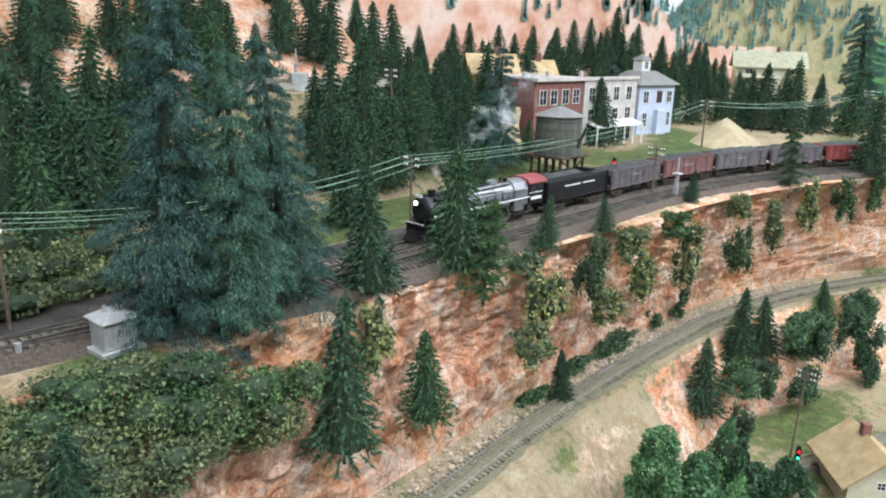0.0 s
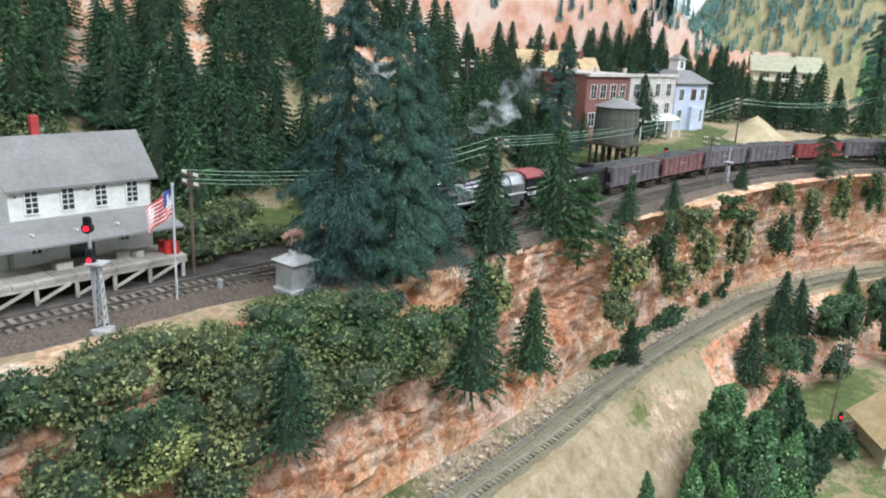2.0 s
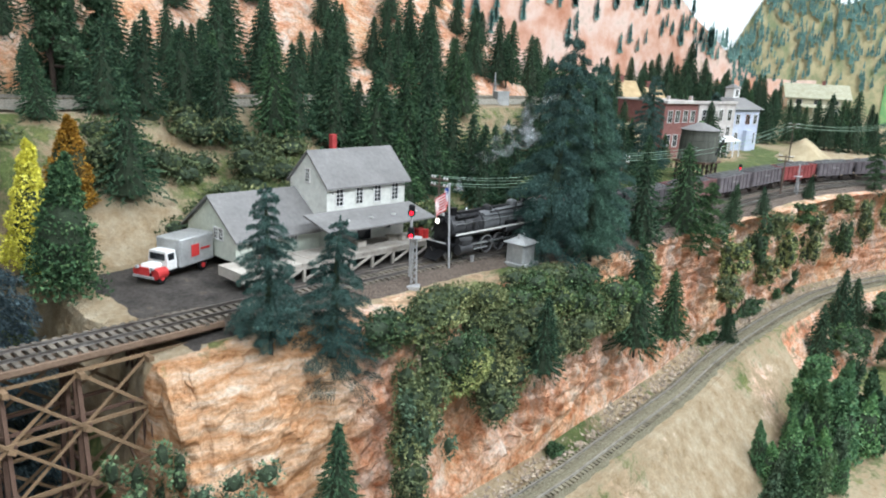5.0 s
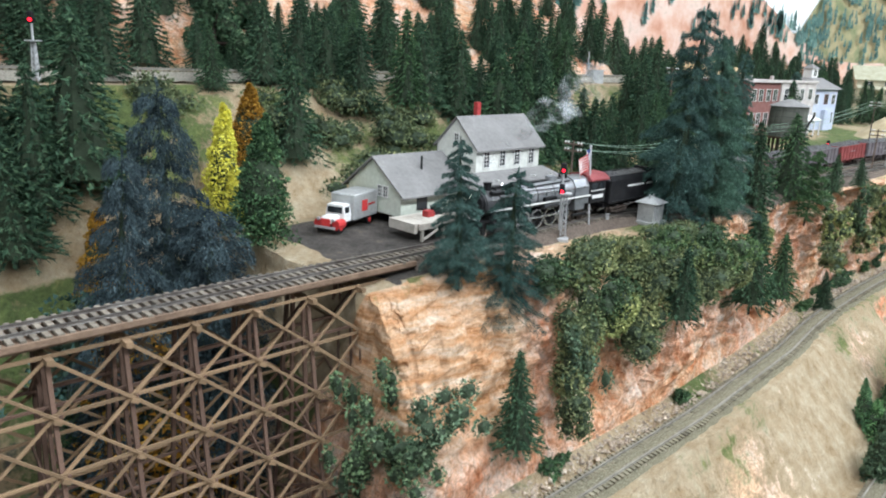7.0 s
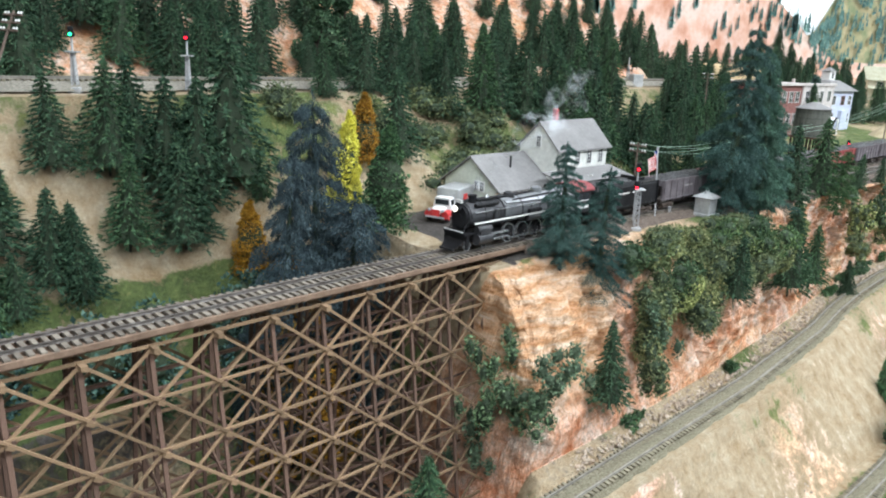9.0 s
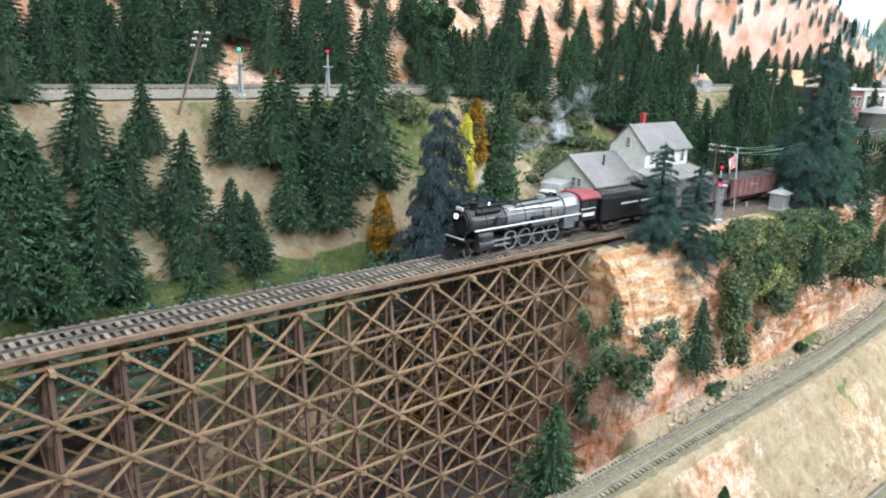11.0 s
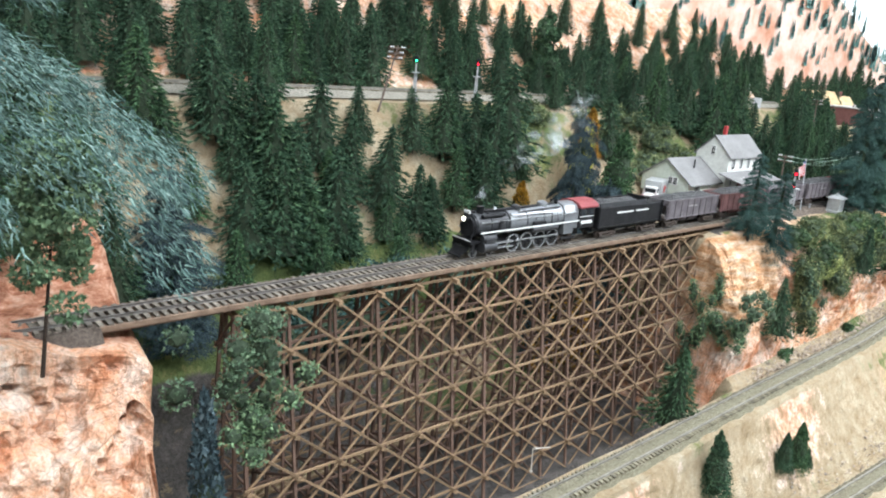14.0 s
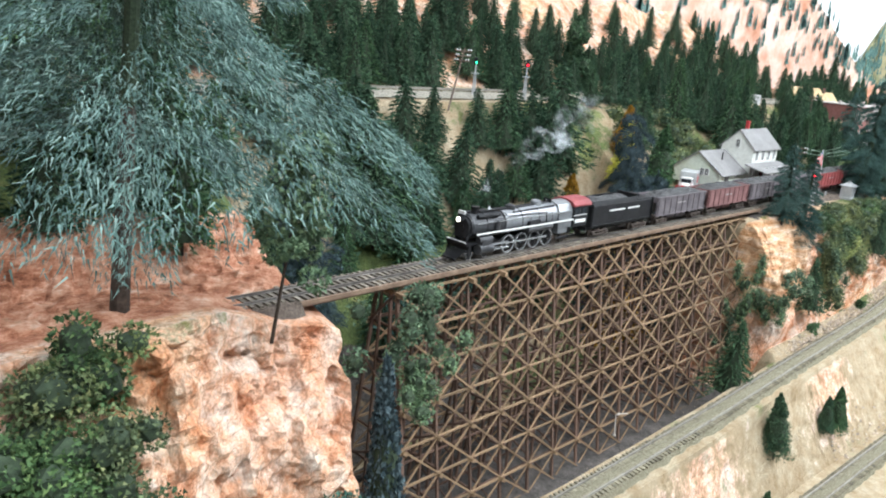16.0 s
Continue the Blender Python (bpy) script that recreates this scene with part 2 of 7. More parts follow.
BLACK_STEEL = plain("black_engine_paint", (0.006, 0.006, 0.007), (0.020, 0.020, 0.022), 120, 0.55, bump=0.1, spread=0.1, spec=0.2)
GREY_STEEL = plain("grey_boiler_jacket", (0.20, 0.21, 0.22), (0.34, 0.35, 0.365), 70, 0.34, metal=0.55, bump=0.08, spread=0.0, spec=0.5)
GRAPHITE = plain("graphite_smokebox", (0.030, 0.031, 0.033), (0.085, 0.086, 0.09), 90, 0.42, metal=0.3, bump=0.1)
CAB_RED = plain("red_cab_roof", (0.20, 0.040, 0.045), (0.31, 0.072, 0.072), 60, 0.6, spread=0.0)
ROD = plain("bright_rod_steel", (0.55, 0.56, 0.57), (0.78, 0.79, 0.80), 90, 0.25, metal=0.8, bump=0)
HOPPER_GREY = plain("weathered_grey_hopper", (0.095, 0.080, 0.088), (0.21, 0.185, 0.195), 60, 0.8, spread=0.3)
HOPPER_BROWN = plain("weathered_brown_hopper", (0.13, 0.060, 0.058), (0.25, 0.125, 0.12), 60, 0.8, spread=0.2)
HOPPER_RED = plain("red_oxide_hopper", (0.16, 0.030, 0.030), (0.32, 0.075, 0.070), 60, 0.75, spread=0.2)
HOPPER_TEAL = plain("faded_teal_hopper", (0.10, 0.30, 0.28), (0.22, 0.45, 0.42), 60, 0.75)
COAL = plain("coal_load", (0.035, 0.035, 0.037), (0.12, 0.12, 0.122), 400, 0.6, bump=0.9)
RUST = plain("rusty_truck_frame", (0.035, 0.028, 0.025), (0.10, 0.075, 0.06), 120, 0.85)
FADED = plain("faded_lettering", (0.24, 0.22, 0.22), (0.36, 0.34, 0.33), 80, 0.8, bump=0)
LETTER = plain("white_lettering", (0.68, 0.68, 0.66), (0.78, 0.78, 0.76), 80, 0.6, bump=0)
RED_PAINT = plain("red_enamel", (0.50, 0.03, 0.03), (0.66, 0.06, 0.06), 60, 0.4, bump=0)
FLAG_BLUE = plain("flag_blue", (0.03, 0.06, 0.22), (0.06, 0.10, 0.32), 60, 0.8, bump=0)
POLE_WOOD = plain("grey_brown_pole", (0.09, 0.065, 0.05), (0.20, 0.15, 0.12), 100, 0.85)
WIRE = plain("green_wire", (0.20, 0.34, 0.24), (0.34, 0.50, 0.38), 60, 0.5, bump=0)
PINKISH = plain("pink_cattle_hide", (0.40, 0.20, 0.15), (0.60, 0.36, 0.30), 150, 0.8)
STONE = plain("pale_rubble", (0.52, 0.38, 0.28), (0.86, 0.75, 0.63), 200, 0.9, island=0.4)
# Dark cores: the shade inside crowns and bushes, put into the colour.
DARK_HEART = plain("painted_inner_shade", (0.022, 0.036, 0.021), (0.058, 0.086, 0.048), 200, 0.9, spread=0.2)
LAMP_WHITE = glow("headlamp_glow", (1.0, 0.95, 0.80), 6.0)
LAMP_RED = glow("red_signal_glow", (1.0, 0.01, 0.03), 4.0)
LAMP_GREEN = glow("green_signal_glow", (0.03, 1.0, 0.40), 4.0)


# ---- the land, as a sheet folded over knots that run along the line ----
BEND_X, BEND_R, LINE_Y = 0.95, 1.27, 0.587


def line_y(x):
    """Middle of the main track."""
    if x <= BEND_X:
        return LINE_Y
    d = min(x - BEND_X, 1.0)
    return LINE_Y - BEND_R + math.sqrt(BEND_R ** 2 - d * d) - max(0.0, x - BEND_X - 1.0) * 1.2


def low_y(x):
    """Middle of the branch track on the ledge below."""
    if x > 1.1:
        return max(0.503 - (line_y(1.1) - line_y(x)) * 0.85, -0.3)
    return float(np.interp(x, (-2, -0.6, -0.4, -0.15, 0.0, 0.22, 0.5, 0.62, 0.76, 0.92, 1.1), (0.440, 0.441, 0.443, 0.449, 0.451, 0.454, 0.472, 0.488, 0.500, 0.505, 0.503)))


def dale_y(x):
    """Middle of the lowest track, which swings out towards the aisle."""
    return float(np.interp(x, (-2, -0.3, -0.1, 0.1, 0.4, 0.7, 0.9, 1.05, 1.25, 2.0), (0.350, 0.345, 0.335, 0.324, 0.318, 0.336, 0.345, 0.297, 0.215, -0.16)))


STATIONS = (-2.2, -1.10, -0.96, -0.905, -0.87, -0.170, -0.146, -0.07, 0.10, 0.30, 0.50, 0.62, 0.90, 1.15, 1.5, 2.2)
GORGE = (0, 0, 0, 0.15, 1, 1, 0.10, 0, 0, 0, 0, 0, 0, 0, 0, 0)
TOP_IN = (0.09, 0.06, 0.042, 0.045, 0.05, 0.05, 0.035, 0.045, 0.065, 0.085, 0.055, 0.075, 0.09, 0.09, 0.075, 0.06)
FOOT_IN = (0.06, 0.05, 0.05, 0.05, 0.05, 0.05, 0.044, 0.040, 0.040, 0.040, 0.042, 0.040, 0.038, 0.038, 0.040, 0.04)


def at(x, values):
    return float(np.interp(x, STATIONS, values))


def knots(x):
    """The (y, z) corners of the land's section at x, from the aisle to the backdrop."""
    g, yl, yt = at(x, GORGE), low_y(x), line_y(x)
    g = g * g * (3 - 2 * g)
    town = min(1.0, max(0.0, (x - 0.80) / 0.25))
    mix = lambda a, b, k: (a[0] + (b[0] - a[0]) * k, a[1] + (b[1] - a[1]) * k)
    foot = mix((yl + at(x, FOOT_IN), -0.192), (yl + 0.062, -0.262), g)
    left = min(1.0, max(0.0, (-0.86 - x) / 0.05))
    rim = min(1.0, max(0.0, (-0.955 - x) / 0.06)) * 0.026
    if left:
        foot = mix(foot, (yl + 0.040, -0.206), left)
    top = mix((yt - at(x, TOP_IN), rim - 0.006), (0.68, -0.26), g)
    back = mix(mix((0.765, 0.0), (0.88, 0.03), town), (0.75, -0.15), g)
    if left:
        back = mix(back, (0.66, 0.004), left)
    shelf = mix(mix((0.915, 0.128), (1.00, 0.07), town), (0.90, 0.128), g)
    shelf_back = mix((1.0, 0.135), (1.06, 0.08), town)
    rise = mix((1.24, 0.345), (1.24, 0.16), town)
    if left:
        back = mix(back, (0.655, 0.004), left)
    yd = min(dale_y(x), yl - 0.09)
    bluff = min(1.0, max(0.0, (x - 0.86) / 0.1))
    toe = yd + 0.03 + (max(yd + 0.03, yl - 0.085) - yd - 0.03) * bluff
    return [(min(0.17, yd - 0.06), -0.335), (yd - 0.035, -0.322), (toe, -0.322), (yl - 0.026, -0.204), (yl + 0.026, -0.204), foot, top, back, shelf, shelf_back, rise]


ROWS_PER_SPAN = (3, 6, 18, 6, 9, 52, 24, 28, 8, 18)


def fold(x, u):
    """The bare section's point at u, in spans."""
    k = knots(x)
    i = min(int(u), len(k) - 2)
    f = u - i
    if i == 5:
        s = f * f * (3 - 2 * f)
        yy = k[i][0] + (k[i + 1][0] - k[i][0]) * (0.55 * f + 0.45 * f * f * f)
        return yy, k[i][1] + (k[i + 1][1] - k[i][1]) * (0.6 * f + 0.4 * (1 - (1 - f) ** 2))
    return k[i][0] + (k[i + 1][0] - k[i][0]) * f, k[i][1] + (k[i + 1][1] - k[i][1]) * f


def ground(x, y):
    """Height of the bare land over (x, y), seen from above."""
    k = knots(x)
    best = -0.33
    for (y0, z0), (y1, z1) in zip(k, k[1:]):
        if y0 <= y <= y1:
            best = z0 + (z1 - z0) * ((y - y0) / (y1 - y0 + 1e-9))
    if y > k[-1][0]:
        best = k[-1][1]
    return best


# ---- mesh helpers ----
def mesh_of(name, verts, faces, mats, smooth=False, face_mats=None):
    me = bpy.data.meshes.new(name)
    me.from_pydata([tuple(v) for v in verts], [], [tuple(f) for f in faces])
    for m in (mats if isinstance(mats, (list, tuple)) else [mats]):
        me.materials.append(m)
    if face_mats is not None:
        me.polygons.foreach_set("material_index", np.asarray(face_mats, dtype=np.int32))
    if smooth:
        me.polygons.foreach_set("use_smooth", np.ones(len(me.polygons), dtype=bool))
    me.update()
    return me


def thing(name, label, category, m=None, group="", kind=""):
    ob = new(name)
    ob.empty_display_size = 0.01
    if m is not None:
        ob.matrix_world = m
    return tagged(ob, label, category, group, kind)


def part(name, bm, material, parent, label="", smooth=False):
    """One mesh object under a thing or a part; bm is a bmesh or a finished mesh."""
    if isinstance(bm, bmesh.types.BMesh):
        me = bpy.data.meshes.new(name)
        bm.to_mesh(me)
        bm.free()
        me.materials.append(material)
        if smooth:
            me.polygons.foreach_set("use_smooth", np.ones(len(me.polygons), dtype=bool))
    else:
        me = bm
    ob = new(name, me)
    ob.parent = parent
    return tagged(ob, label)


def box(x0, x1, y0, y1, z0, z1, bm=None, bevel=0.0):
    fresh = bm is None
    bm = bm or bmesh.new()
    r = bmesh.ops.create_cube(bm, size=1, matrix=Matrix.Translation(((x0 + x1) / 2, (y0 + y1) / 2, (z0 + z1) / 2)) @ Matrix.Diagonal((abs(x1 - x0), abs(y1 - y0), abs(z1 - z0), 1)))
    if bevel:
        es = list({e for v in r["verts"] for e in v.link_edges})
        bmesh.ops.bevel(bm, geom=es, offset=bevel, segments=1, affect="EDGES")
    return bm


def rod(a, b, r, bm=None, sides=8, r2=None):
    bm = bm or bmesh.new()
    a, b = Vector(a), Vector(b)
    d = b - a
    m = Matrix.Translation((a + b) / 2) @ d.to_track_quat("Z", "Y").to_matrix().to_4x4()
    bmesh.ops.create_cone(bm, cap_ends=True, segments=sides, radius1=r, radius2=r if r2 is None else r2, depth=d.length, matrix=m)
    return bm


def beam_matrix(a, b, w, h):
    """A unit cube laid from a to b, w thick across and h thick upward."""
    a, b = Vector(a), Vector(b)
    d = b - a
    up = Vector((0, 0, 1)) if abs(d.normalized().z) < 0.95 else Vector((0, 1, 0))
    side = up.cross(d).normalized()
    up = d.cross(side).normalized()
    m = Matrix((d.normalized(), side, up)).transposed().to_4x4()
    return Matrix.Translation((a + b) / 2) @ m @ Matrix.Diagonal((d.length, w, h, 1))


def beam(a, b, w, h, bm=None):
    bm = bm or bmesh.new()
    bmesh.ops.create_cube(bm, size=1, matrix=beam_matrix(a, b, w, h))
    return bm


def prism(points, x0, x1, bm=None):
    """A (y, z) outline swept from x0 to x1."""
    bm = bm or bmesh.new()
    a = [bm.verts.new((x0, y, z)) for y, z in points]
    b = [bm.verts.new((x1, y, z)) for y, z in points]
    bm.faces.new(a[::-1]), bm.faces.new(b)
    for i in range(len(points)):
        j = (i + 1) % len(points)
        bm.faces.new((a[i], a[j], b[j], b[i]))
    bmesh.ops.recalc_face_normals(bm, faces=bm.faces)
    return bm


# ---- the land ----
def rocky(x, y, z, amount):
    p = Vector((x, y, z))
    a = noise.noise(p * 9.0) * 0.020
    b = noise.ridged_multi_fractal(p * 24.0 + Vector((3, 1, 7)), 0.9, 2.1, 4, 1.0, 2.0) * 0.0050 - 0.007
    for scale, tall, size in ((30.0, 0.55, 0.017), (75.0, 0.8, 0.0075)):
        q = Vector((p.x * scale, p.y * scale, p.z * scale * tall + 0.15 * p.x * scale)) + noise.noise_vector(p * 20.0) * 0.35
        dist, cells = noise.voronoi(q)
        b += size * (noise.noise(cells[0] * 3.7) * 0.8 + 0.25 * min(1.0, (dist[1] - dist[0]) * 4) - 0.2)
    zz = z + 0.10 * (x + y) * 0.4 + 0.010 * noise.noise(p * 14.0)
    step = (zz * 62.0) % 1.0
    c = 0.0045 * (step - 0.5) * (0.4 + 0.6 * noise.noise(p * 6.0 + Vector((9, 9, 9))))
    return (a + b + c) * amount


def make_land():
    us = []
    for i, n in enumerate(ROWS_PER_SPAN):
        us += [i + j / n for j in range(n)]
    us.append(len(ROWS_PER_SPAN))
    xs = list(np.arange(-1.9, -1.2, 0.03)) + list(np.arange(-1.2, -0.192, 0.0052)) + list(np.arange(-0.192, -0.128, 0.0016)) + list(np.arange(-0.128, 1.2, 0.0052)) + list(np.arange(1.2, 2.0, 0.014)) + list(np.arange(2.0, 3.7, 0.05))
    verts, cover, wash = [], [], []
    for x in xs:
        k = knots(x)
        g = at(x, GORGE)
        yt, yl = line_y(x), low_y(x)
        for u in us:
            y, z = fold(x, u)
            rock, turf, cind = 0.0, 0.0, 0.0
            p = Vector((x, y, z))
            n1 = noise.noise(p * 11.0)
            n2 = noise.noise(p * 5.0 + Vector((5, 5, 5)))
            if 5 <= u <= 6.0:
                f = u - 5
                w = max(0.0, min(1.0, f * 8, (1.02 - f) * 10)) * (1 - 0.8 * g)
                d = rocky(x, y, z, 0.55 if -0.2 < x < -0.02 else 1.0) * w
                y, z = y - d * 1.3, z + d * 0.35
                rock = 1.0 if g < 0.6 else 0.3
                turf = 0.35 if f > 0.93 and n1 > 0.0 else 0.0
            elif 2 <= u < 3:
                d = rocky(x, y, z, 0.7 if x > 0.86 else 0.24) * min(1.0, (u - 2) * 5, (3 - u) * 6)
                y, z = y - d, z + d * 0.3
                rock = (0.85 if x > 0.86 else 0.36 + 0.4 * n2)
                turf = 0.22 + 0.42 * n1 + (0.10 if u > 2.8 else 0.0)
            elif u < 2:
                z += 0.004 * n1
                turf = 0.36 + 0.6 * n2
            elif u < 5:
                z += 0.0015 * n1
                turf = 0.28 + 0.5 * n1
                if u > 4:
                    z += 0.004 * abs(n1)
                    cind = 0.35
            elif u <= 7:
                f = u - 6
                if x < -0.93 and f > 0.3:
                    z += 0.45 * abs(rocky(x, y, z, 1.0)) * min(1.0, (f - 0.3) * 4)
                if g < 0.5:
                    off = y - yt
                    z += 0.002 * n1 * (0.3 if abs(off) < 0.03 else 1.0)
                    cind = 1.0 if -0.024 - 0.012 * n1 < off < 0.16 and x > -0.12 else 0.15
                    if x < -0.86:
                        cind, rock, turf = 0.0, 0.7, 0.05
                    if off < -0.03 and x > -0.86:
                        turf = 0.40 + 0.7 * n1
                        rock = 0.52
                    if off > 0.075 and x > 0.2:
                        turf, cind = 0.7, 0.15 + 0.4 * n1
                    if x > 1.02:
                        turf, cind = 0.46 + 0.6 * n2, (cind if off < 0.05 else 0.0)
                else:
                    z += 0.01 * n1
                    # The gorge floor is darkened with the yard's cinder colour.
                    turf, cind = 0.55 + 0.5 * n1, 0.48 + 0.3 * n2
            elif u <= 8:
                w = min(1.0, (u - 7) * 4, (8 - u) * 6)
                d = (noise.noise(p * 7.0) * 0.016 + noise.noise(p * 22.0) * 0.006) * max(0, w)
                z += d
                turf = 0.30 + 0.5 * n2
                if x < -0.86 and u < 7.3:
                    z += 0.8 * rocky(x, y, z, 1.0)
                    rock, turf = 1.0, 0.1
                if x < -0.86 and u >= 7.3:
                    turf = 0.75 + 0.3 * n1
                if 0.0 < x < 0.8:
                    turf += 0.18
            elif u <= 9:
                cind = 0.35
            else:
                w = min(1.0, (u - 9) * 5)
                z += (noise.noise(p * 6.0) * 0.035 + noise.noise(p * 17.0) * 0.010) * w
                rock = 0.72
                turf = 0.1 + 0.3 * n1
            # The cinder weight darkens the gorge foot west of the buttress.
            if g > 0.5 and 5 <= u < 6:
                cind = 0.95 if x < -0.20 else 0.0
                rock = 1.0 if x > -0.20 else rock
            if g > 0.5 and u > 7 and z < -0.04:
                turf, cind = 0.75 + 0.4 * n1, 0.2
            shift = 0.0
            if 5 <= u <= 6 and -1.02 < x < -0.80:
                shift = 0.045 * (6 - u) * min(1.0, (x + 1.02) / 0.08, (-0.80 - x) / 0.03)
            if 5 <= u <= 7 and -0.195 < x < -0.06:
                f = min(1.0, (u - 5) * 5, (7 - u) * 3, (x + 0.195) / 0.02, (-0.06 - x) / 0.06)
                shift += 0.5 * rocky(x, y, z, 1.0) * max(0.0, f)
            w = 0.0
            if 5 <= u <= 7 and -0.22 < x < 0.02:
                w = min(1.0, (x + 0.22) / 0.03, (0.02 - x) / 0.05) * min(1.0, max(0.0, (z + 0.150 + 0.05 * n1) / 0.04))
            elif 5 <= u <= 6.2 and -1.06 < x < -0.84:
                w = 0.10 * min(1.0, (x + 1.06) / 0.06)
            wash.append(max(0.0, w))
            verts.append((x - shift, y, z))
            cover.append((rock, max(0, turf), max(0, cind), 1.0 if x < -0.84 and 6.2 < u <= 7.3 else 0.0))
    nu = len(us)
    faces = [(i * nu + j, (i + 1) * nu + j, (i + 1) * nu + j + 1, i * nu + j + 1) for i in range(len(xs) - 1) for j in range(nu - 1)]
    me = mesh_of("ground", verts, faces, LAND, smooth=False)
    att = me.color_attributes.new("cover", "FLOAT_COLOR", "POINT")
    att.data.foreach_set("color", np.array(cover, dtype=np.float32).ravel())
    att = me.attributes.new("wash", "FLOAT", "POINT")
    att.data.foreach_set("value", np.array(wash, dtype=np.float32))
    return tagged(new("ground", me), "salmon plaster cliffs, sandy slopes and cinder yard of the layout", "ground", kind="structure")


make_land()


# ---- the room: painted backdrop, floor, ceiling, aisle walls ----
def backdrop_xy(s):
    """The backdrop's foot: along the layout, then round a wide corner to the far end."""
    if s < 2.6:
        return -2.0 + s * 1.6, 1.26
    a = min((s - 2.6) / 1.4, 1.0) * math.pi / 2
    x, y = 2.16 + 1.5 * math.sin(a), 1.26 - 0.0 - 1.5 * (1 - math.cos(a))
    if s > 4.0:
        y -= (s - 4.0) * 1.6
    return x, y


def sky_material():
    m, nt, bsdf = nodes_of("painted_sky")
    co = nt.nodes.new("ShaderNodeTexCoord").outputs["Object"]
    col = ramp(nt, noise_of(nt, co, 2.0, 4, stretch=(1, 1, 2)), ((0.35, (0.74, 0.82, 0.87)), (0.6, (0.90, 0.92, 0.93))))
    nt.links.new(col, bsdf.inputs["Base Color"])
    bsdf.inputs["Roughness"].default_value = 0.9
    return m


def hill_material(name, stops, scale):
    m, nt, bsdf = nodes_of(name)
    co = nt.nodes.new("ShaderNodeTexCoord").outputs["Object"]
    col = ramp(nt, noise_of(nt, co, scale, 6, 0.65, stretch=(1.0, 1.0, 1.2)), stops)
    nt.links.new(col, bsdf.inputs["Base Color"])
    bsdf.inputs["Roughness"].default_value = 0.9
    return m


SKY = sky_material()
PINK_HILL = hill_material("painted_pink_hill", ((0.32, (0.44, 0.19, 0.11)), (0.45, (0.58, 0.34, 0.25)), (0.58, (0.66, 0.50, 0.43)), (0.72, (0.36, 0.27, 0.18))), 7)
TAN_HILL = hill_material("painted_tan_hill", ((0.32, (0.16, 0.20, 0.10)), (0.5, (0.40, 0.34, 0.20)), (0.68, (0.14, 0.20, 0.10))), 8)
GREEN_HILL = hill_material("painted_green_hill", ((0.32, (0.05, 0.14, 0.06)), (0.5, (0.12, 0.30, 0.12)), (0.68, (0.30, 0.38, 0.16))), 8)
PAINT_TREE = leafy("painted_tree_green", (0.07, 0.15, 0.14), (0.15, 0.27, 0.25), (0.22, 0.35, 0.33))
PLASTER = plain("pale_room_plaster", (0.62, 0.62, 0.60), (0.72, 0.72, 0.70), 6, 0.9, bump=0, spread=0)
FLOORING = plain("dark_aisle_floor", (0.02, 0.02, 0.022), (0.05, 0.05, 0.052), 20, 0.6, bump=0, spread=0)


def wall_sheet(name, mat, lift, low, high_of, s0, s1, n, label):
    verts, faces = [], []
    for i in range(n + 1):
        s = s0 + (s1 - s0) * i / n
        x, y = backdrop_xy(s)
        x2, y2 = backdrop_xy(s + 0.01)
        d = Vector((x2 - x, y2 - y)).normalized()
        x, y = x + d.y * lift, y - d.x * lift
        h = high_of(s)
        for q in range(5):
            verts.append((x, y, low + (h - low) * q / 4))
    for i in range(n):
        for q in range(4):
            a = i * 5 + q
            faces.append((a, a + 5, a + 6, a + 1))
    return tagged(new(name, mesh_of(name, verts, faces, mat, smooth=True)), label, "backdrop", kind="structure")


def pink_top(s):
    x, y = backdrop_xy(s)
    n = noise.noise(Vector((s * 2.2, 0, 3))) * 0.02 + noise.noise(Vector((s * 9, 0, 8))) * 0.012
    return float(np.interp(x, (-2, 0.2, 1.0, 1.4, 1.65, 2.11, 2.5), (0.52, 0.60, 0.62, 0.60, 0.515, 0.335, 0.20))) + n


def tan_top(s):
    n = noise.noise(Vector((s * 3.1, 5, 3))) * 0.012 + noise.noise(Vector((s * 12, 0, 1))) * 0.012
    return float(np.interp(s, (2.6, 2.70, 2.80, 2.88, 2.95, 3.05, 3.22, 3.6, 4.8), (0.25, 0.30, 0.48, 0.61, 0.56, 0.50, 0.555, 0.60, 0.65))) + n


def green_top(s):
    n = noise.noise(Vector((s * 3.7, 2, 9))) * 0.03
    return float(np.interp(s, (3.2, 3.6, 4.2, 5), (0.20, 0.42, 0.52, 0.55))) + n


wall_sheet("backdrop_sky", SKY, 0.0, -0.4, lambda s: 1.75, 0.0, 5.6, 90, "pale painted sky backdrop board")
wall_sheet("backdrop_hill_far", TAN_HILL, 0.006, -0.3, tan_top, 2.6, 5.0, 160, "tan and green forested hill painted on board")
wall_sheet("backdrop_hill_green", GREEN_HILL, 0.012, -0.3, green_top, 3.2, 5.0, 110, "green hill painted on board")
wall_sheet("backdrop_hill", PINK_HILL, 0.018, -0.3, pink_top, 0.0, 3.0, 200, "pink rocky mountain painted on board")


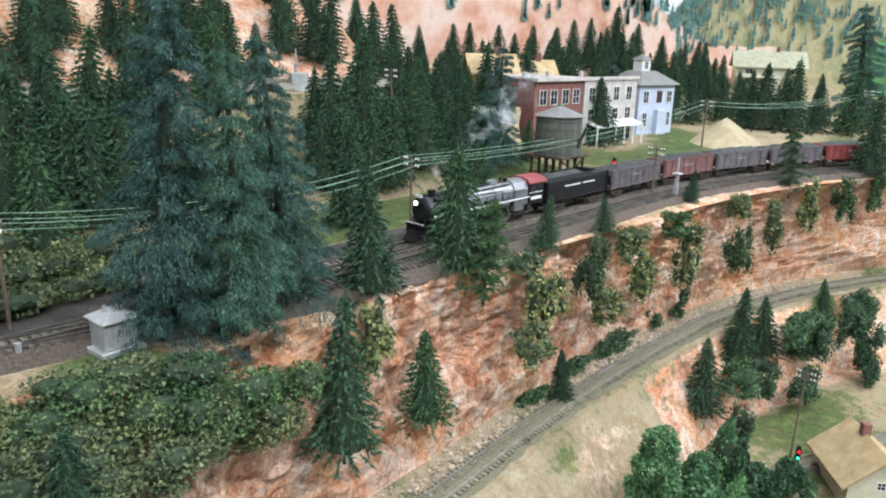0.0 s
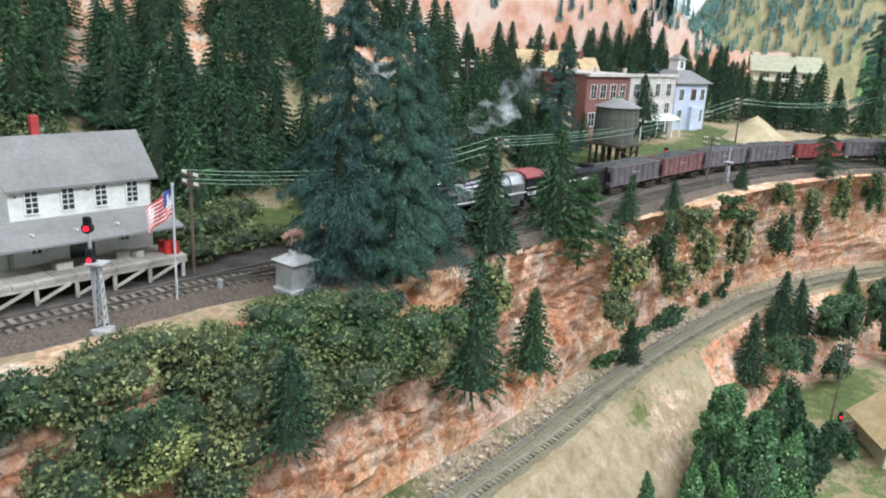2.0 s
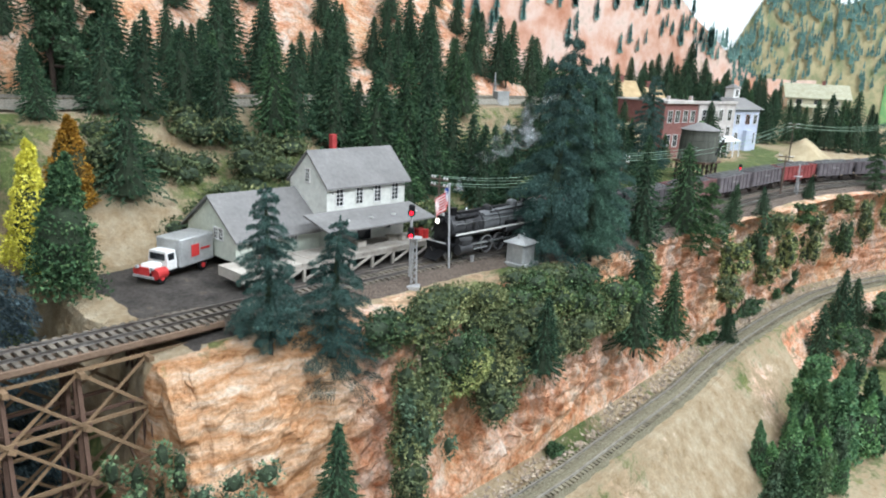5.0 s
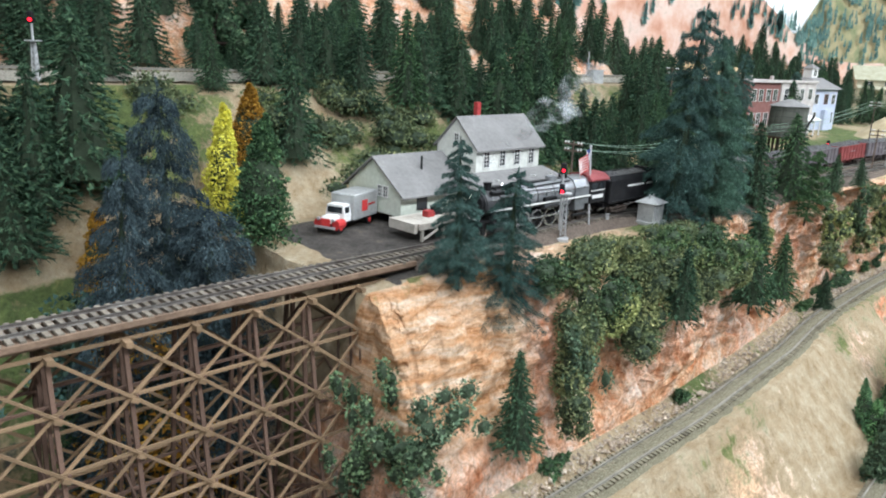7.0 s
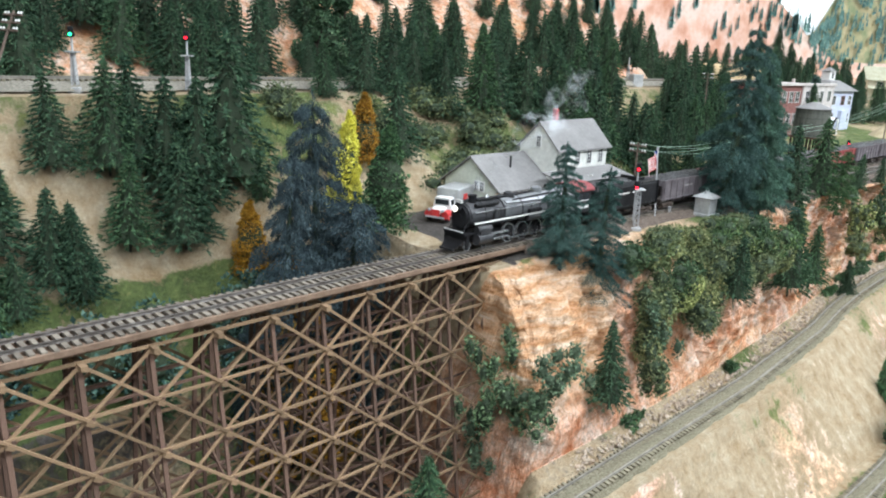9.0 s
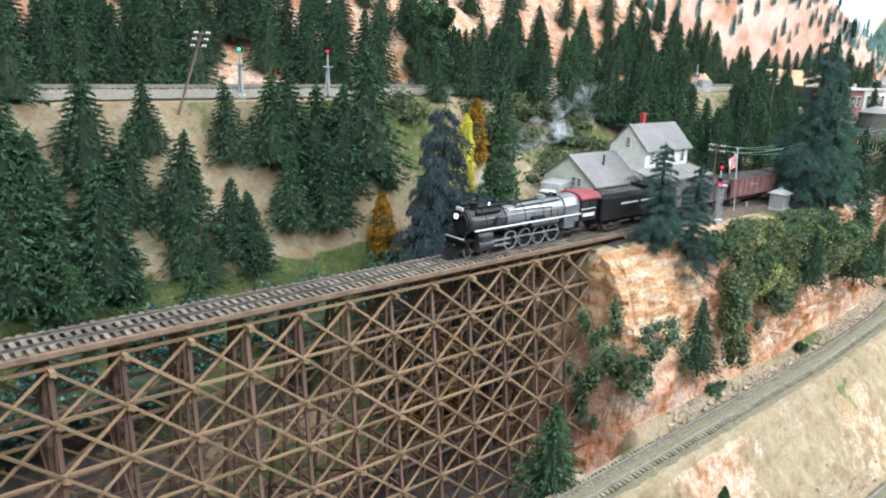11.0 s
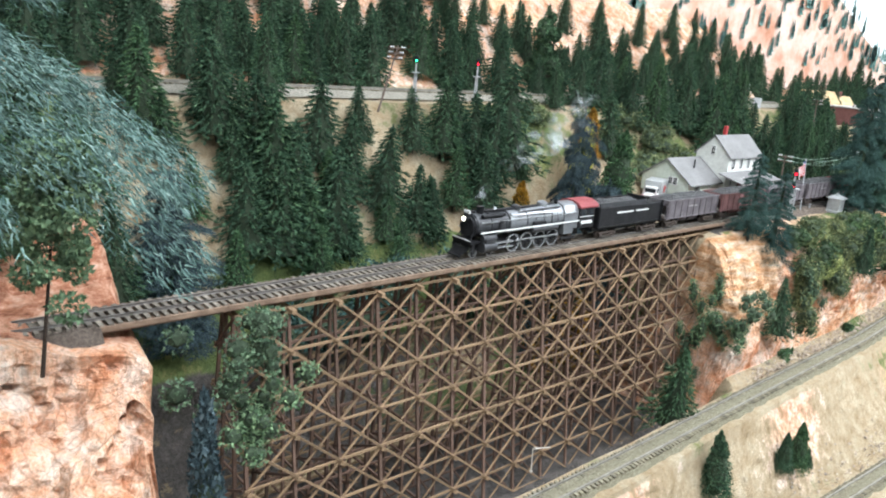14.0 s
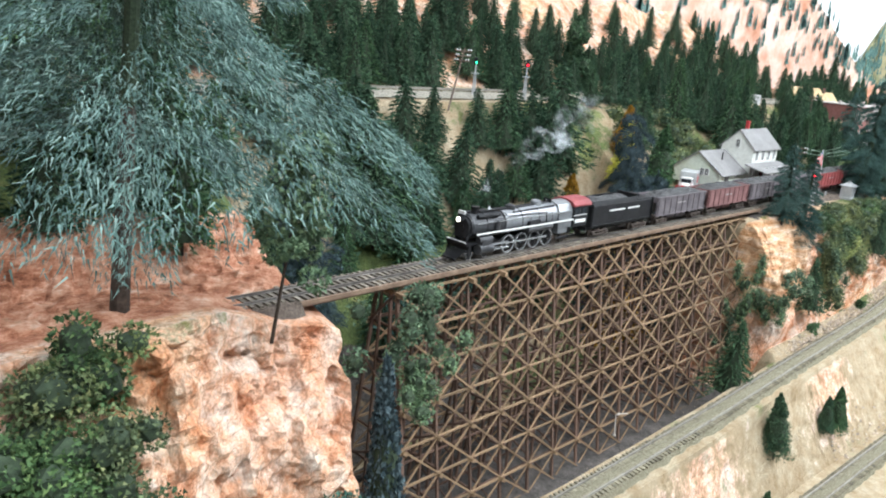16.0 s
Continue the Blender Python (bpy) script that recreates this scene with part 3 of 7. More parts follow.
def painted_trees(name, s0, s1, top, count, lift, size, seed, low=0.16):
    rnd = random.Random(seed)
    verts, faces = [], []
    for _ in range(count):
        s = rnd.uniform(s0, s1)
        x, y = backdrop_xy(s)
        x2, y2 = backdrop_xy(s + 0.01)
        d = Vector((x2 - x, y2 - y)).normalized()
        x, y = x + d.y * lift, y - d.x * lift
        hi = top(s)
        z = low + (hi - low) * rnd.random() ** 0.8
        h = size * rnd.uniform(0.7, 1.3)
        w = h * rnd.uniform(0.26, 0.42)
        n = 9
        for q in range(n):
            z0 = z + h * (0.12 + 0.88 * q / n)
            r = w * (0.9 - 0.75 * abs(q / n - 0.15)) * rnd.uniform(0.6, 1.2)
            o = rnd.uniform(-0.2, 0.2) * r
            b = len(verts)
            verts.extend([(x + d.x * (o - r), y + d.y * (o - r), z0 - h * 0.02), (x + d.x * (o + r), y + d.y * (o + r), z0 - h * 0.02), (x + d.x * o * 0.5, y + d.y * o * 0.5, z0 + h * 0.2)])
            faces.append((b, b + 1, b + 2))
        b = len(verts)
        t = h * 0.012
        verts.extend([(x - d.x * t, y - d.y * t, z), (x + d.x * t, y + d.y * t, z), (x + d.x * t, y + d.y * t, z + h * 0.25), (x - d.x * t, y - d.y * t, z + h * 0.25)])
        faces.append((b, b + 1, b + 2, b + 3))
    return tagged(new(name, mesh_of(name, verts, faces, PAINT_TREE)), "green conifers painted on the backdrop", "backdrop", kind="stuff")


painted_trees("painted_conifers", 0.2, 2.75, pink_top, 340, 0.024, 0.056, 11, 0.24)
painted_trees("painted_conifers", 2.7, 4.9, tan_top, 1500, 0.020, 0.038, 12)

room = box(-3.2, 4.2, -2.6, 2.4, -1.06, -1.0)
tagged(part("floor", room, FLOORING, None), "dark floor of the aisle", "floor", kind="structure")
tagged(part("ceiling", box(-3.2, 4.2, -2.6, 2.4, 1.85, 1.9), PLASTER, None), "plain pale ceiling", "ceiling", kind="structure")
tagged(part("wall_aisle", box(-3.2, 4.2, -2.66, -2.6, -1.0, 1.85), PLASTER, None), "plain pale aisle wall", "wall", kind="structure")
tagged(part("wall_west", box(-3.26, -3.2, -2.6, 2.4, -1.0, 1.85), PLASTER, None), "plain pale end wall", "wall", kind="structure")
tagged(part("wall_east", box(4.2, 4.26, -2.6, 2.4, -1.0, 1.85), PLASTER, None), "plain pale end wall", "wall", kind="structure")
tagged(part("wall_rear", box(-3.2, 4.2, 2.4, 2.46, -1.0, 1.85), PLASTER, None), "plain pale wall behind the backdrop", "wall", kind="structure")


# ---- tracks ----
def along(f, x0, x1, step):
    """Points and headings along a track laid over y = f(x), evenly spaced."""
    xs = np.arange(x0, x1, 0.004)
    pts = [Vector((x, f(float(x)), 0)) for x in xs]
    out, left = [], 0.0
    for a, b in zip(pts, pts[1:]):
        d = (b - a)
        while left < d.length:
            out.append((a + d * (left / d.length), math.atan2(d.y, d.x)))
            left += step
        left -= d.length
    return out


def track(name, f, x0, x1, z, ballast, tie_mat, label, bridge=(9, 9), rail_mat=None):
    """Rails, ties and a ballast bed; z is the top of the rail."""
    top = thing(name, label, "track", kind="structure")
    tv, tf = [], []
    rnd = random.Random(name)
    for p, a in along(f, x0, x1, 0.0066):
        long = bridge[0] < p.x < bridge[1]
        u, v = Vector((math.cos(a), math.sin(a), 0)), Vector((-math.sin(a), math.cos(a), 0))
        hw, hl = 0.0017 * rnd.uniform(0.9, 1.1), (0.0190 if long else 0.0150) * rnd.uniform(0.96, 1.03)
        sh = rnd.uniform(-0.0006, 0.0006)
        b = len(tv)
        zt = z - 0.0022
        for zz in (zt - 0.0022, zt):
            for i, j in ((-1, -1), (1, -1), (1, 1), (-1, 1)):
                tv.append(p + u * (i * hw) + v * (j * hl + sh) + Vector((0, 0, zz)))
        for q in ((4, 5, 6, 7), (0, 1, 5, 4), (1, 2, 6, 5), (2, 3, 7, 6), (3, 0, 4, 7)):
            tf.append([b + k for k in q])
    tagged(part("ties", mesh_of("ties", tv, tf, tie_mat), None, top), "rows of wooden ties", kind="stuff")
    for side in (-1, 1):
        rv, rf = [], []
        prof = ((-0.0009, 0), (0.0009, 0), (0.0009, -0.0010), (0.0004, -0.0012), (0.0008, -0.0024), (-0.0008, -0.0024), (-0.0004, -0.0012), (-0.0009, -0.0010))
        for p, a in along(f, x0, x1, 0.02):
            v = Vector((-math.sin(a), math.cos(a), 0))
            for o, zz in prof:
                rv.append(p + v * (side * 0.00865 + o) + Vector((0, 0, z + zz)))
        n = len(prof)
        for i in range(len(rv) // n - 1):
            for q in range(n):
                r = (q + 1) % n
                rf.append((i * n + q, i * n + r, (i + 1) * n + r, (i + 1) * n + q))
        part("rail", mesh_of("rail", rv, rf, rail_mat or RAIL), None, top)
    if ballast:
        bv, bf = [], []
        crest = -0.0014 if ballast is GREY_BALLAST else -0.0036
        prof = ((-0.029, -0.013), (-0.020, -0.0040), (0.0, crest), (0.020, -0.0040), (0.029, -0.013))
        skip = []
        for p, a in along(f, x0, x1, 0.006):
            v = Vector((-math.sin(a), math.cos(a), 0))
            skip.append(bridge[0] < p.x < bridge[1])
            k = 0.66 if ballast is GREY_BALLAST else 1.0 if p.x < bridge[1] else min(1.0, 0.62 + (p.x - bridge[1]) * 7)
            for o, zz in prof:
                o *= k
                w = 0 if abs(o) < 0.01 else 1
                q = p + v * o
                bv.append(q + Vector((0, 0, z + zz + w * 0.0012 * noise.noise(q * 130.0))) + v * (w * 0.004 * noise.noise(q * 60.0)))
        for i in range(len(bv) // 5 - 1):
            if not skip[i]:
                for q in range(4):
                    bf.append((i * 5 + q, (i + 1) * 5 + q, (i + 1) * 5 + q + 1, i * 5 + q + 1))
        part("ballast", mesh_of("ballast", bv, bf, ballast), None, top)
    return top


def siding_y(x):
    k = min(1.0, max(0.0, (x - 0.16) / 0.26))
    return line_y(x) - 0.040 * k * k * (3 - 2 * k)


def shelf_y(x):
    return 0.958 + 0.012 * math.sin(x * 3.0)


RAIL_Z = 0.007
track("main_track", line_y, -1.6, 2.3, RAIL_Z, BALLAST, DECK_TIE, "main line with brown ballast and dark rails", bridge=(-0.935, -0.090))
track("siding_track", siding_y, 0.17, 2.1, RAIL_Z - 0.0006, BALLAST, TIE, "siding beside the main line in brown ballast")
track("branch_track", low_y, -1.5, 2.0, -0.1935, GREY_BALLAST, DUSTY_TIE, "weathered branch track on the ledge under the cliff", rail_mat=DUSTY_RAIL)
track("lower_track", dale_y, -1.0, 1.9, -0.3115, GREY_BALLAST, DUSTY_TIE, "dusty lower track on the bottom ledge", rail_mat=DUSTY_RAIL)
track("upper_track", shelf_y, -1.3, 0.86, 0.1445, PALE_BALLAST, DUSTY_TIE, "upper track on a shelf among the conifers", rail_mat=DUSTY_RAIL)


# ---- timber trestle ----
BENT = 0.0455
FIRST_BENT = -0.8295
LEVELS = (-0.0100, -0.0455, -0.0825, -0.1195, -0.1565, -0.1935, -0.2305, -0.2640)


def face_y(z, side):
    """Where a leaning outer post stands at height z; side -1 faces the aisle."""
    return LINE_Y + side * (0.0125 + 0.14 * -z)


def make_trestle():
    top = thing("timber_trestle", "tall brown timber railway trestle with crossed braces", "trestle")
    bm = bmesh.new()
    bmesh.ops.create_cube(bm, size=1)
    unit = bpy.data.meshes.new("timber")
    bm.to_mesh(unit)
    bm.free()
    unit.materials.append(TIMBER)
    # Darker copy for posts and inner sticks: own brown plus painted interior shade.
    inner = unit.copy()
    inner.materials[0] = DARK_TIMBER
    rnd = random.Random(5)

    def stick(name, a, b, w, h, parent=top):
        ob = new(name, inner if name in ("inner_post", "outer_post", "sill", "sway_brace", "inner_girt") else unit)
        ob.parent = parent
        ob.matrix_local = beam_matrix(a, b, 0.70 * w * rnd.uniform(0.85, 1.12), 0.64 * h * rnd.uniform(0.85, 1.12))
        return ob

    n = 17
    for i in range(n):
        x = FIRST_BENT + i * BENT
        low = LEVELS[-1] - 0.012
        j = lambda: rnd.uniform(-0.0006, 0.0006)
        stick("cap", (x, face_y(LEVELS[0], -1) - 0.0105, LEVELS[0]), (x, face_y(LEVELS[0], 1) + 0.0105, LEVELS[0]), 0.0058, 0.0056)
        for side in (-1, 1):
            stick("outer_post", (x + j(), face_y(LEVELS[0], side), LEVELS[0]), (x + j(), face_y(low, side), low), 0.0042, 0.0042)
            stick("inner_post", (x + j(), LINE_Y + side * 0.0065, LEVELS[0]), (x + j(), LINE_Y + side * 0.018, low), 0.0038, 0.0038)
        for z in LEVELS[1:]:
            stick("sill", (x + 0.003, face_y(z, -1) - 0.005, z), (x + 0.003, face_y(z, 1) + 0.005, z), 0.0026, 0.0034)
        for q, (za, zb) in enumerate(zip(LEVELS, LEVELS[1:])):
            s = 1 if q % 4 else -1
            if q % 2:
                continue
            stick("sway_brace", (x - 0.0032, face_y(za, s), za), (x - 0.0032, face_y(zb, -s), zb), 0.0018, 0.0030)
    for i in range(n - 1):
        x0, x1 = FIRST_BENT + i * BENT, FIRST_BENT + (i + 1) * BENT
        for side in (-1, 1):
            for z in LEVELS[1::2]:
                stick("inner_girt", (x0 - 0.003, LINE_Y + side * 0.014, z + 0.004), (x1 + 0.003, LINE_Y + side * 0.014, z + 0.004), 0.0022, 0.0034)
            for z in LEVELS:
                y = face_y(z, side) + side * (0.0030 if z != LEVELS[0] else 0.001)
                stick("girt", (x0 - 0.003, y, z + 0.001), (x1 + 0.003, y, z + 0.001), 0.0022, 0.0036)
            for za, zb in zip(LEVELS, LEVELS[1:]):
                o = side * 0.0052
                e = 0.0035
                ya, yb = face_y(za, side) + o, face_y(zb, side) + o
                stick("cross_brace", (x0, ya, za), (x1 + e, yb, zb - e * 0.8), 0.0018, 0.0032)
                stick("cross_brace", (x0 - e, yb - side * 0.0026, zb - e * 0.8), (x1, ya - side * 0.0026, za), 0.0018, 0.0032)
        for z in LEVELS[:-1]:
            d = stick("joint_block", (x0 - 0.0016, face_y(z, -1) - 0.0050, z - 0.001), (x0 + 0.0030, face_y(z, -1) - 0.0050, z - 0.0035), 0.0044, 0.0048)
            d.rotation_euler.z += rnd.uniform(-0.3, 0.3)
    for side in (-1, 1):
        part("deck_girder", box(-0.936, -0.086, LINE_Y + side * 0.0145 - 0.0025, LINE_Y + side * 0.0145 + 0.0025, -0.0030, 0.0024, bevel=0.0004), GIRDER, top, "dark brown deck girder")
    part("deck_girder", box(-0.935, -0.088, LINE_Y - 0.010, LINE_Y + 0.010, -0.0056, 0.0002), GIRDER, top)
    part("guard_timber", box(-0.935, -0.088, LINE_Y - 0.0200, LINE_Y - 0.0176, -0.0008, 0.0036, bevel=0.0004), GIRDER, top)
    part("guard_timber", box(-0.935, -0.088, LINE_Y + 0.0176, LINE_Y + 0.0200, -0.0008, 0.0036, bevel=0.0004), GIRDER, top)
    return top


make_trestle()


# ---- the train: things stand with their middle on the rail top, nose towards -x ----
def spoked_wheel(name, parent, x, y, z, r, spokes=12, tyre=ROD):
    hub = bmesh.new()
    rod((0, -0.0012, 0), (0, 0.0012, 0), r * 0.26, hub, 10)
    for i in range(spokes):
        a = 2 * math.pi * i / spokes
        rod((r * 0.2 * math.cos(a), 0, r * 0.2 * math.sin(a)), (r * 0.88 * math.cos(a), 0, r * 0.88 * math.sin(a)), r * 0.055, hub, 4)
    box(-r * 0.28, r * 0.28, -0.0009, 0.0009, -r * 0.85, -r * 0.45, hub)
    w = part(name, hub, BLACK_STEEL, parent)
    w.location = (x, y, z)
    ring_verts, ring_faces, n = [], [], 28
    prof = ((r * 0.84, -0.0011), (r, -0.0011), (r, 0.0011), (r * 0.84, 0.0011))
    for i in range(n):
        a = 2 * math.pi * i / n
        for rr, yy in prof:
            ring_verts.append((rr * math.cos(a), yy, rr * math.sin(a)))
    for i in range(n):
        j = (i + 1) % n
        for q in range(4):
            s = (q + 1) % 4
            ring_faces.append((i * 4 + q, i * 4 + s, j * 4 + s, j * 4 + q))
    part("tyre", mesh_of("tyre", ring_verts, ring_faces, tyre), None, w, "bright steel tyre")
    return w


def plain_wheel(parent, x, y, z, r):
    bm = rod((x, y - 0.0011, z), (x, y + 0.0011, z), r, None, 16)
    rod((x, y - 0.0014, z), (x, y + 0.0014, z), r * 0.55, bm, 10)
    return part("wheel", bm, RUST, parent)


def truck(parent, x, spread=0.0105, r=0.0048):
    t = part("truck_frame", box(x - 0.003, x + 0.003, -0.012, 0.012, 0.004, 0.0075), RUST, parent, "dark cast truck frame")
    for side in (-1, 1):
        bm = box(x - spread - 0.003, x + spread + 0.003, side * 0.0118, side * 0.0138, 0.0058, 0.0078, bevel=0.0003)
        beam((x - spread, side * 0.0128, 0.0045), (x, side * 0.0128, 0.0022), 0.002, 0.0016, bm)
        beam((x + spread, side * 0.0128, 0.0045), (x, side * 0.0128, 0.0022), 0.002, 0.0016, bm)
        for k in (-1, 1):
            box(x + k * spread - 0.0018, x + k * spread + 0.0018, side * 0.0115, side * 0.0146, 0.0032, 0.0064, bm)
        part("side_frame", bm, RUST, t)
        for k in (-1, 1):
            plain_wheel(t, x + k * spread, side * 0.0085, r, r)
    return t


def make_locomotive():
    e = thing("steam_locomotive", "black and grey eight-coupled model steam locomotive with red cab roof", "locomotive")
    part("frame", box(-0.098, 0.100, -0.0055, 0.0055, 0.0075, 0.0165, bevel=0.0006), BLACK_STEEL, e)
    smokebox = part("smokebox", rod((-0.1005, 0, 0.0315), (-0.060, 0, 0.0315), 0.0122, None, 32), GRAPHITE, e, "graphite-grey smokebox", smooth=False)
    bm = rod((-0.1030, 0, 0.0315), (-0.1005, 0, 0.0315), 0.0102, None, 28)
    rod((-0.1038, 0, 0.0315), (-0.1030, 0, 0.0315), 0.0035, bm, 16)
    for i in range(14):
        a = 2 * math.pi * i / 14
        rod((-0.1014, 0.0110 * math.cos(a), 0.0315 + 0.0110 * math.sin(a)), (-0.1003, 0.0110 * math.cos(a), 0.0315 + 0.0110 * math.sin(a)), 0.0005, bm, 5)
    part("smokebox_door", bm, BLACK_STEEL, smokebox)
    boiler = part("boiler", rod((-0.060, 0, 0.0318), (0.046, 0, 0.0326), 0.0125, None, 36, r2=0.0136), GREY_STEEL, e, "grey sheet-steel boiler jacket")
    for x in (-0.0985, -0.081, -0.0605, -0.038, -0.012, 0.014, 0.044):
        part("boiler_band", rod((x - 0.0006, 0, 0.0320), (x + 0.0006, 0, 0.0320), 0.0129 + max(0, x + 0.06) * 0.0105, None, 36), GRAPHITE, boiler)
    fb = prism(((-0.0145, 0.0185), (-0.0145, 0.037), (-0.0105, 0.0445), (-0.004, 0.0470), (0.004, 0.0470), (0.0105, 0.0445), (0.0145, 0.037), (0.0145, 0.0185)), 0.044, 0.091)
    part("firebox", fb, GREY_STEEL, e, "grey firebox jacket")
    bm = rod((-0.088, 0, 0.042), (-0.088, 0, 0.0500), 0.0033, None, 18, r2=0.0036)
    rod((-0.088, 0, 0.0498), (-0.088, 0, 0.0508), 0.0042, bm, 18)
    part("smokestack", bm, BLACK_STEEL, e)
    for x, r, h in ((-0.046, 0.0062, 0.0478), (-0.004, 0.0068, 0.0490)):
        bm = rod((x, 0, 0.042), (x, 0, h), r, None, 20, r2=r * 0.82)
        rod((x, 0, h), (x, 0, h + 0.0014), r * 0.82, bm, 20, r2=r * 0.35)
        part("dome", bm, GREY_STEEL if x > -0.02 else GRAPHITE, e)
    bm = rod((-0.070, 0, 0.0435), (-0.070, 0, 0.0480), 0.0008, None, 6)
    rod((-0.070, 0, 0.0458), (-0.070, 0, 0.0492), 0.0022, bm, 12, r2=0.0008)
    part("bell", bm, ROD, e, "small brass bell")
    for x in (0.020, 0.026, 0.030):
        part("safety_valve", rod((x, 0, 0.044), (x, 0, 0.0495), 0.0007, None, 6), ROD, e)
    bm = rod((-0.1075, 0, 0.0400), (-0.1020, 0, 0.0400), 0.0034, None, 18)
    box(-0.1060, -0.1015, -0.0030, 0.0030, 0.0415, 0.0450, bm, 0.0004)
    lamp = part("headlamp", bm, BLACK_STEEL, e)
    part("lens", rod((-0.1081, 0, 0.0400), (-0.1074, 0, 0.0400), 0.0023, None, 18), LAMP_WHITE, lamp, "lit white headlamp lens")
    part("number_board", box(-0.1048, -0.1030, -0.0042, 0.0042, 0.0452, 0.0480), LETTER, lamp, "small pale number board")
    cab = part("cab", box(0.0905, 0.1105, -0.0160, 0.0160, 0.0175, 0.0415, bevel=0.0005), BLACK_STEEL, e)
    roof = prism(((-0.0172, 0.0412), (-0.0172, 0.0428), (-0.0120, 0.0468), (-0.005, 0.0486), (0.005, 0.0486), (0.0120, 0.0468), (0.0172, 0.0428), (0.0172, 0.0412)), 0.0895, 0.1135)
    part("cab_roof", roof, CAB_RED, e, "faded red cab roof")
    for side in (-1, 1):
        for x in (0.0955, 0.1045):
            w = part("cab_window", box(x - 0.0032, x + 0.0032, side * 0.0158, side * 0.0164, 0.0315, 0.0388), GLASS, cab)
            part("window_frame", box(x - 0.0044, x + 0.0044, side * 0.0156, side * 0.0162, 0.0305, 0.0315), TRIM_WHITE, w)
        part("number_panel", box(0.0935, 0.1075, side * 0.0158, side * 0.0163, 0.0225, 0.0262), LETTER, cab, "white numbering bar")
        part("running_board", box(-0.0990, 0.0900, side * 0.0118, side * 0.0168, 0.0268, 0.0276), BLACK_STEEL, e)
        part("board_edge", box(-0.0990, 0.0900, side * 0.0167, side * 0.0171, 0.0264, 0.0280), TRIM_WHITE, e, "white running-board edge")
        bm = rod((-0.0950, side * 0.0150, 0.0115), (-0.0785, side * 0.0150, 0.0115), 0.0056, None, 18)
        rod((-0.0950, side * 0.0150, 0.0205), (-0.0785, side * 0.0150, 0.0205), 0.0036, bm, 14)
        box(-0.0930, -0.0805, side * 0.0100, side * 0.0190, 0.0110, 0.0205, bm)
        part("cylinder_block", bm, GRAPHITE, e, "grey cylinder block")
        bm = box(-0.0780, -0.0585, side * 0.0135, side * 0.0165, 0.0135, 0.0150)
        box(-0.0780, -0.0585, side * 0.0135, side * 0.0165, 0.0085, 0.0098, bm)
        part("crosshead_guide", bm, ROD, e)
        part("air_reservoir", rod((-0.032, side * 0.0142, 0.0232), (0.010, side * 0.0142, 0.0232), 0.0032, None, 14), GRAPHITE, e)
        part("air_pump", rod((-0.0700, side * 0.0135, 0.0285), (-0.0700, side * 0.0135, 0.0370), 0.0028, None, 12), GRAPHITE, e)
        bm = rod((-0.096, side * 0.0136, 0.0365), (0.077, side * 0.0152, 0.0365), 0.00045, None, 6)
        for i in range(9):
            x = -0.094 + i * 0.021
            rod((x, side * 0.0120, 0.0365), (x, side * 0.0140, 0.0365), 0.0004, bm, 5)
        part("handrail", bm, ROD, e)
        bm = rod((-0.060, side * 0.0128, 0.0405), (0.0, side * 0.0130, 0.0390), 0.0006, None, 6)
        rod((0.0, side * 0.0130, 0.0390), (0.0, side * 0.0145, 0.0270), 0.0006, bm, 6)
        rod((-0.060, side * 0.0128, 0.0405), (-0.060, side * 0.0090, 0.0430), 0.0006, bm, 6)
        part("sand_pipe", bm, GRAPHITE, e)
        part("ash_pan", box(0.046, 0.078, side * 0.0060, side * 0.0145, 0.0125, 0.0195, bevel=0.0006), GREY_STEEL, e)
        bm = box(0.040, 0.088, side * 0.0120, side * 0.0140, 0.0062, 0.0090, bevel=0.0004)
        part("trailing_frame", bm, BLACK_STEEL, e)
        for x, r in ((0.048, 0.0052), (0.076, 0.0060)):
            plain_wheel(e, x, side * 0.0085, r, r)
        for x in (-0.1000, -0.0800):
            spoked_wheel("pilot_wheel", e, x, side * 0.0085, 0.0048, 0.0048, 10)
    for side in (-1, 1):
        bm = rod((-0.0930, side * 0.0098, 0.0425), (-0.0660, side * 0.0100, 0.0425), 0.0021, None, 10)
        part("feedwater_heater", bm, BLACK_STEEL, e)
        bm = rod((-0.0500, side * 0.0085, 0.0425), (0.0300, side * 0.0095, 0.0440), 0.0007, None, 6)
        rod((-0.0250, side * 0.0070, 0.0432), (-0.0250, side * 0.0135, 0.0330), 0.0006, bm, 6)
        rod((0.0150, side * 0.0070, 0.0440), (0.0150, side * 0.0138, 0.0300), 0.0006, bm, 6)
        part("boiler_pipe", bm, BLACK_STEEL, e)
        part("tool_box", box(-0.0300, -0.0120, side * 0.0122, side * 0.0166, 0.0276, 0.0318, bevel=0.0004), BLACK_STEEL, e)
        part("front_step", beam((-0.1045, side * 0.0142, 0.0060), (-0.1045, side * 0.0142, 0.0125), 0.0040, 0.0010), BLACK_STEEL, e)
    part("top_walkway", box(-0.0840, 0.0250, -0.0028, 0.0028, 0.0443, 0.0462, bevel=0.0003), BLACK_STEEL, e)
    part("generator", rod((0.0300, -0.0050, 0.0478), (0.0300, 0.0050, 0.0478), 0.0022, None, 10), BLACK_STEEL, e)
    bm = bmesh.new()
    for i in range(-7, 8):
        beam((-0.1165, i * 0.0011, 0.0030), (-0.1040, i * 0.0018, 0.0125), 0.0007, 0.0007, bm)
    box(-0.1175, -0.1155, -0.0090, 0.0090, 0.0022, 0.0036, bm)
    box(-0.1060, -0.1030, -0.0150, 0.0150, 0.0120, 0.0165, bm)
    part("pilot", bm, BLACK_STEEL, e)
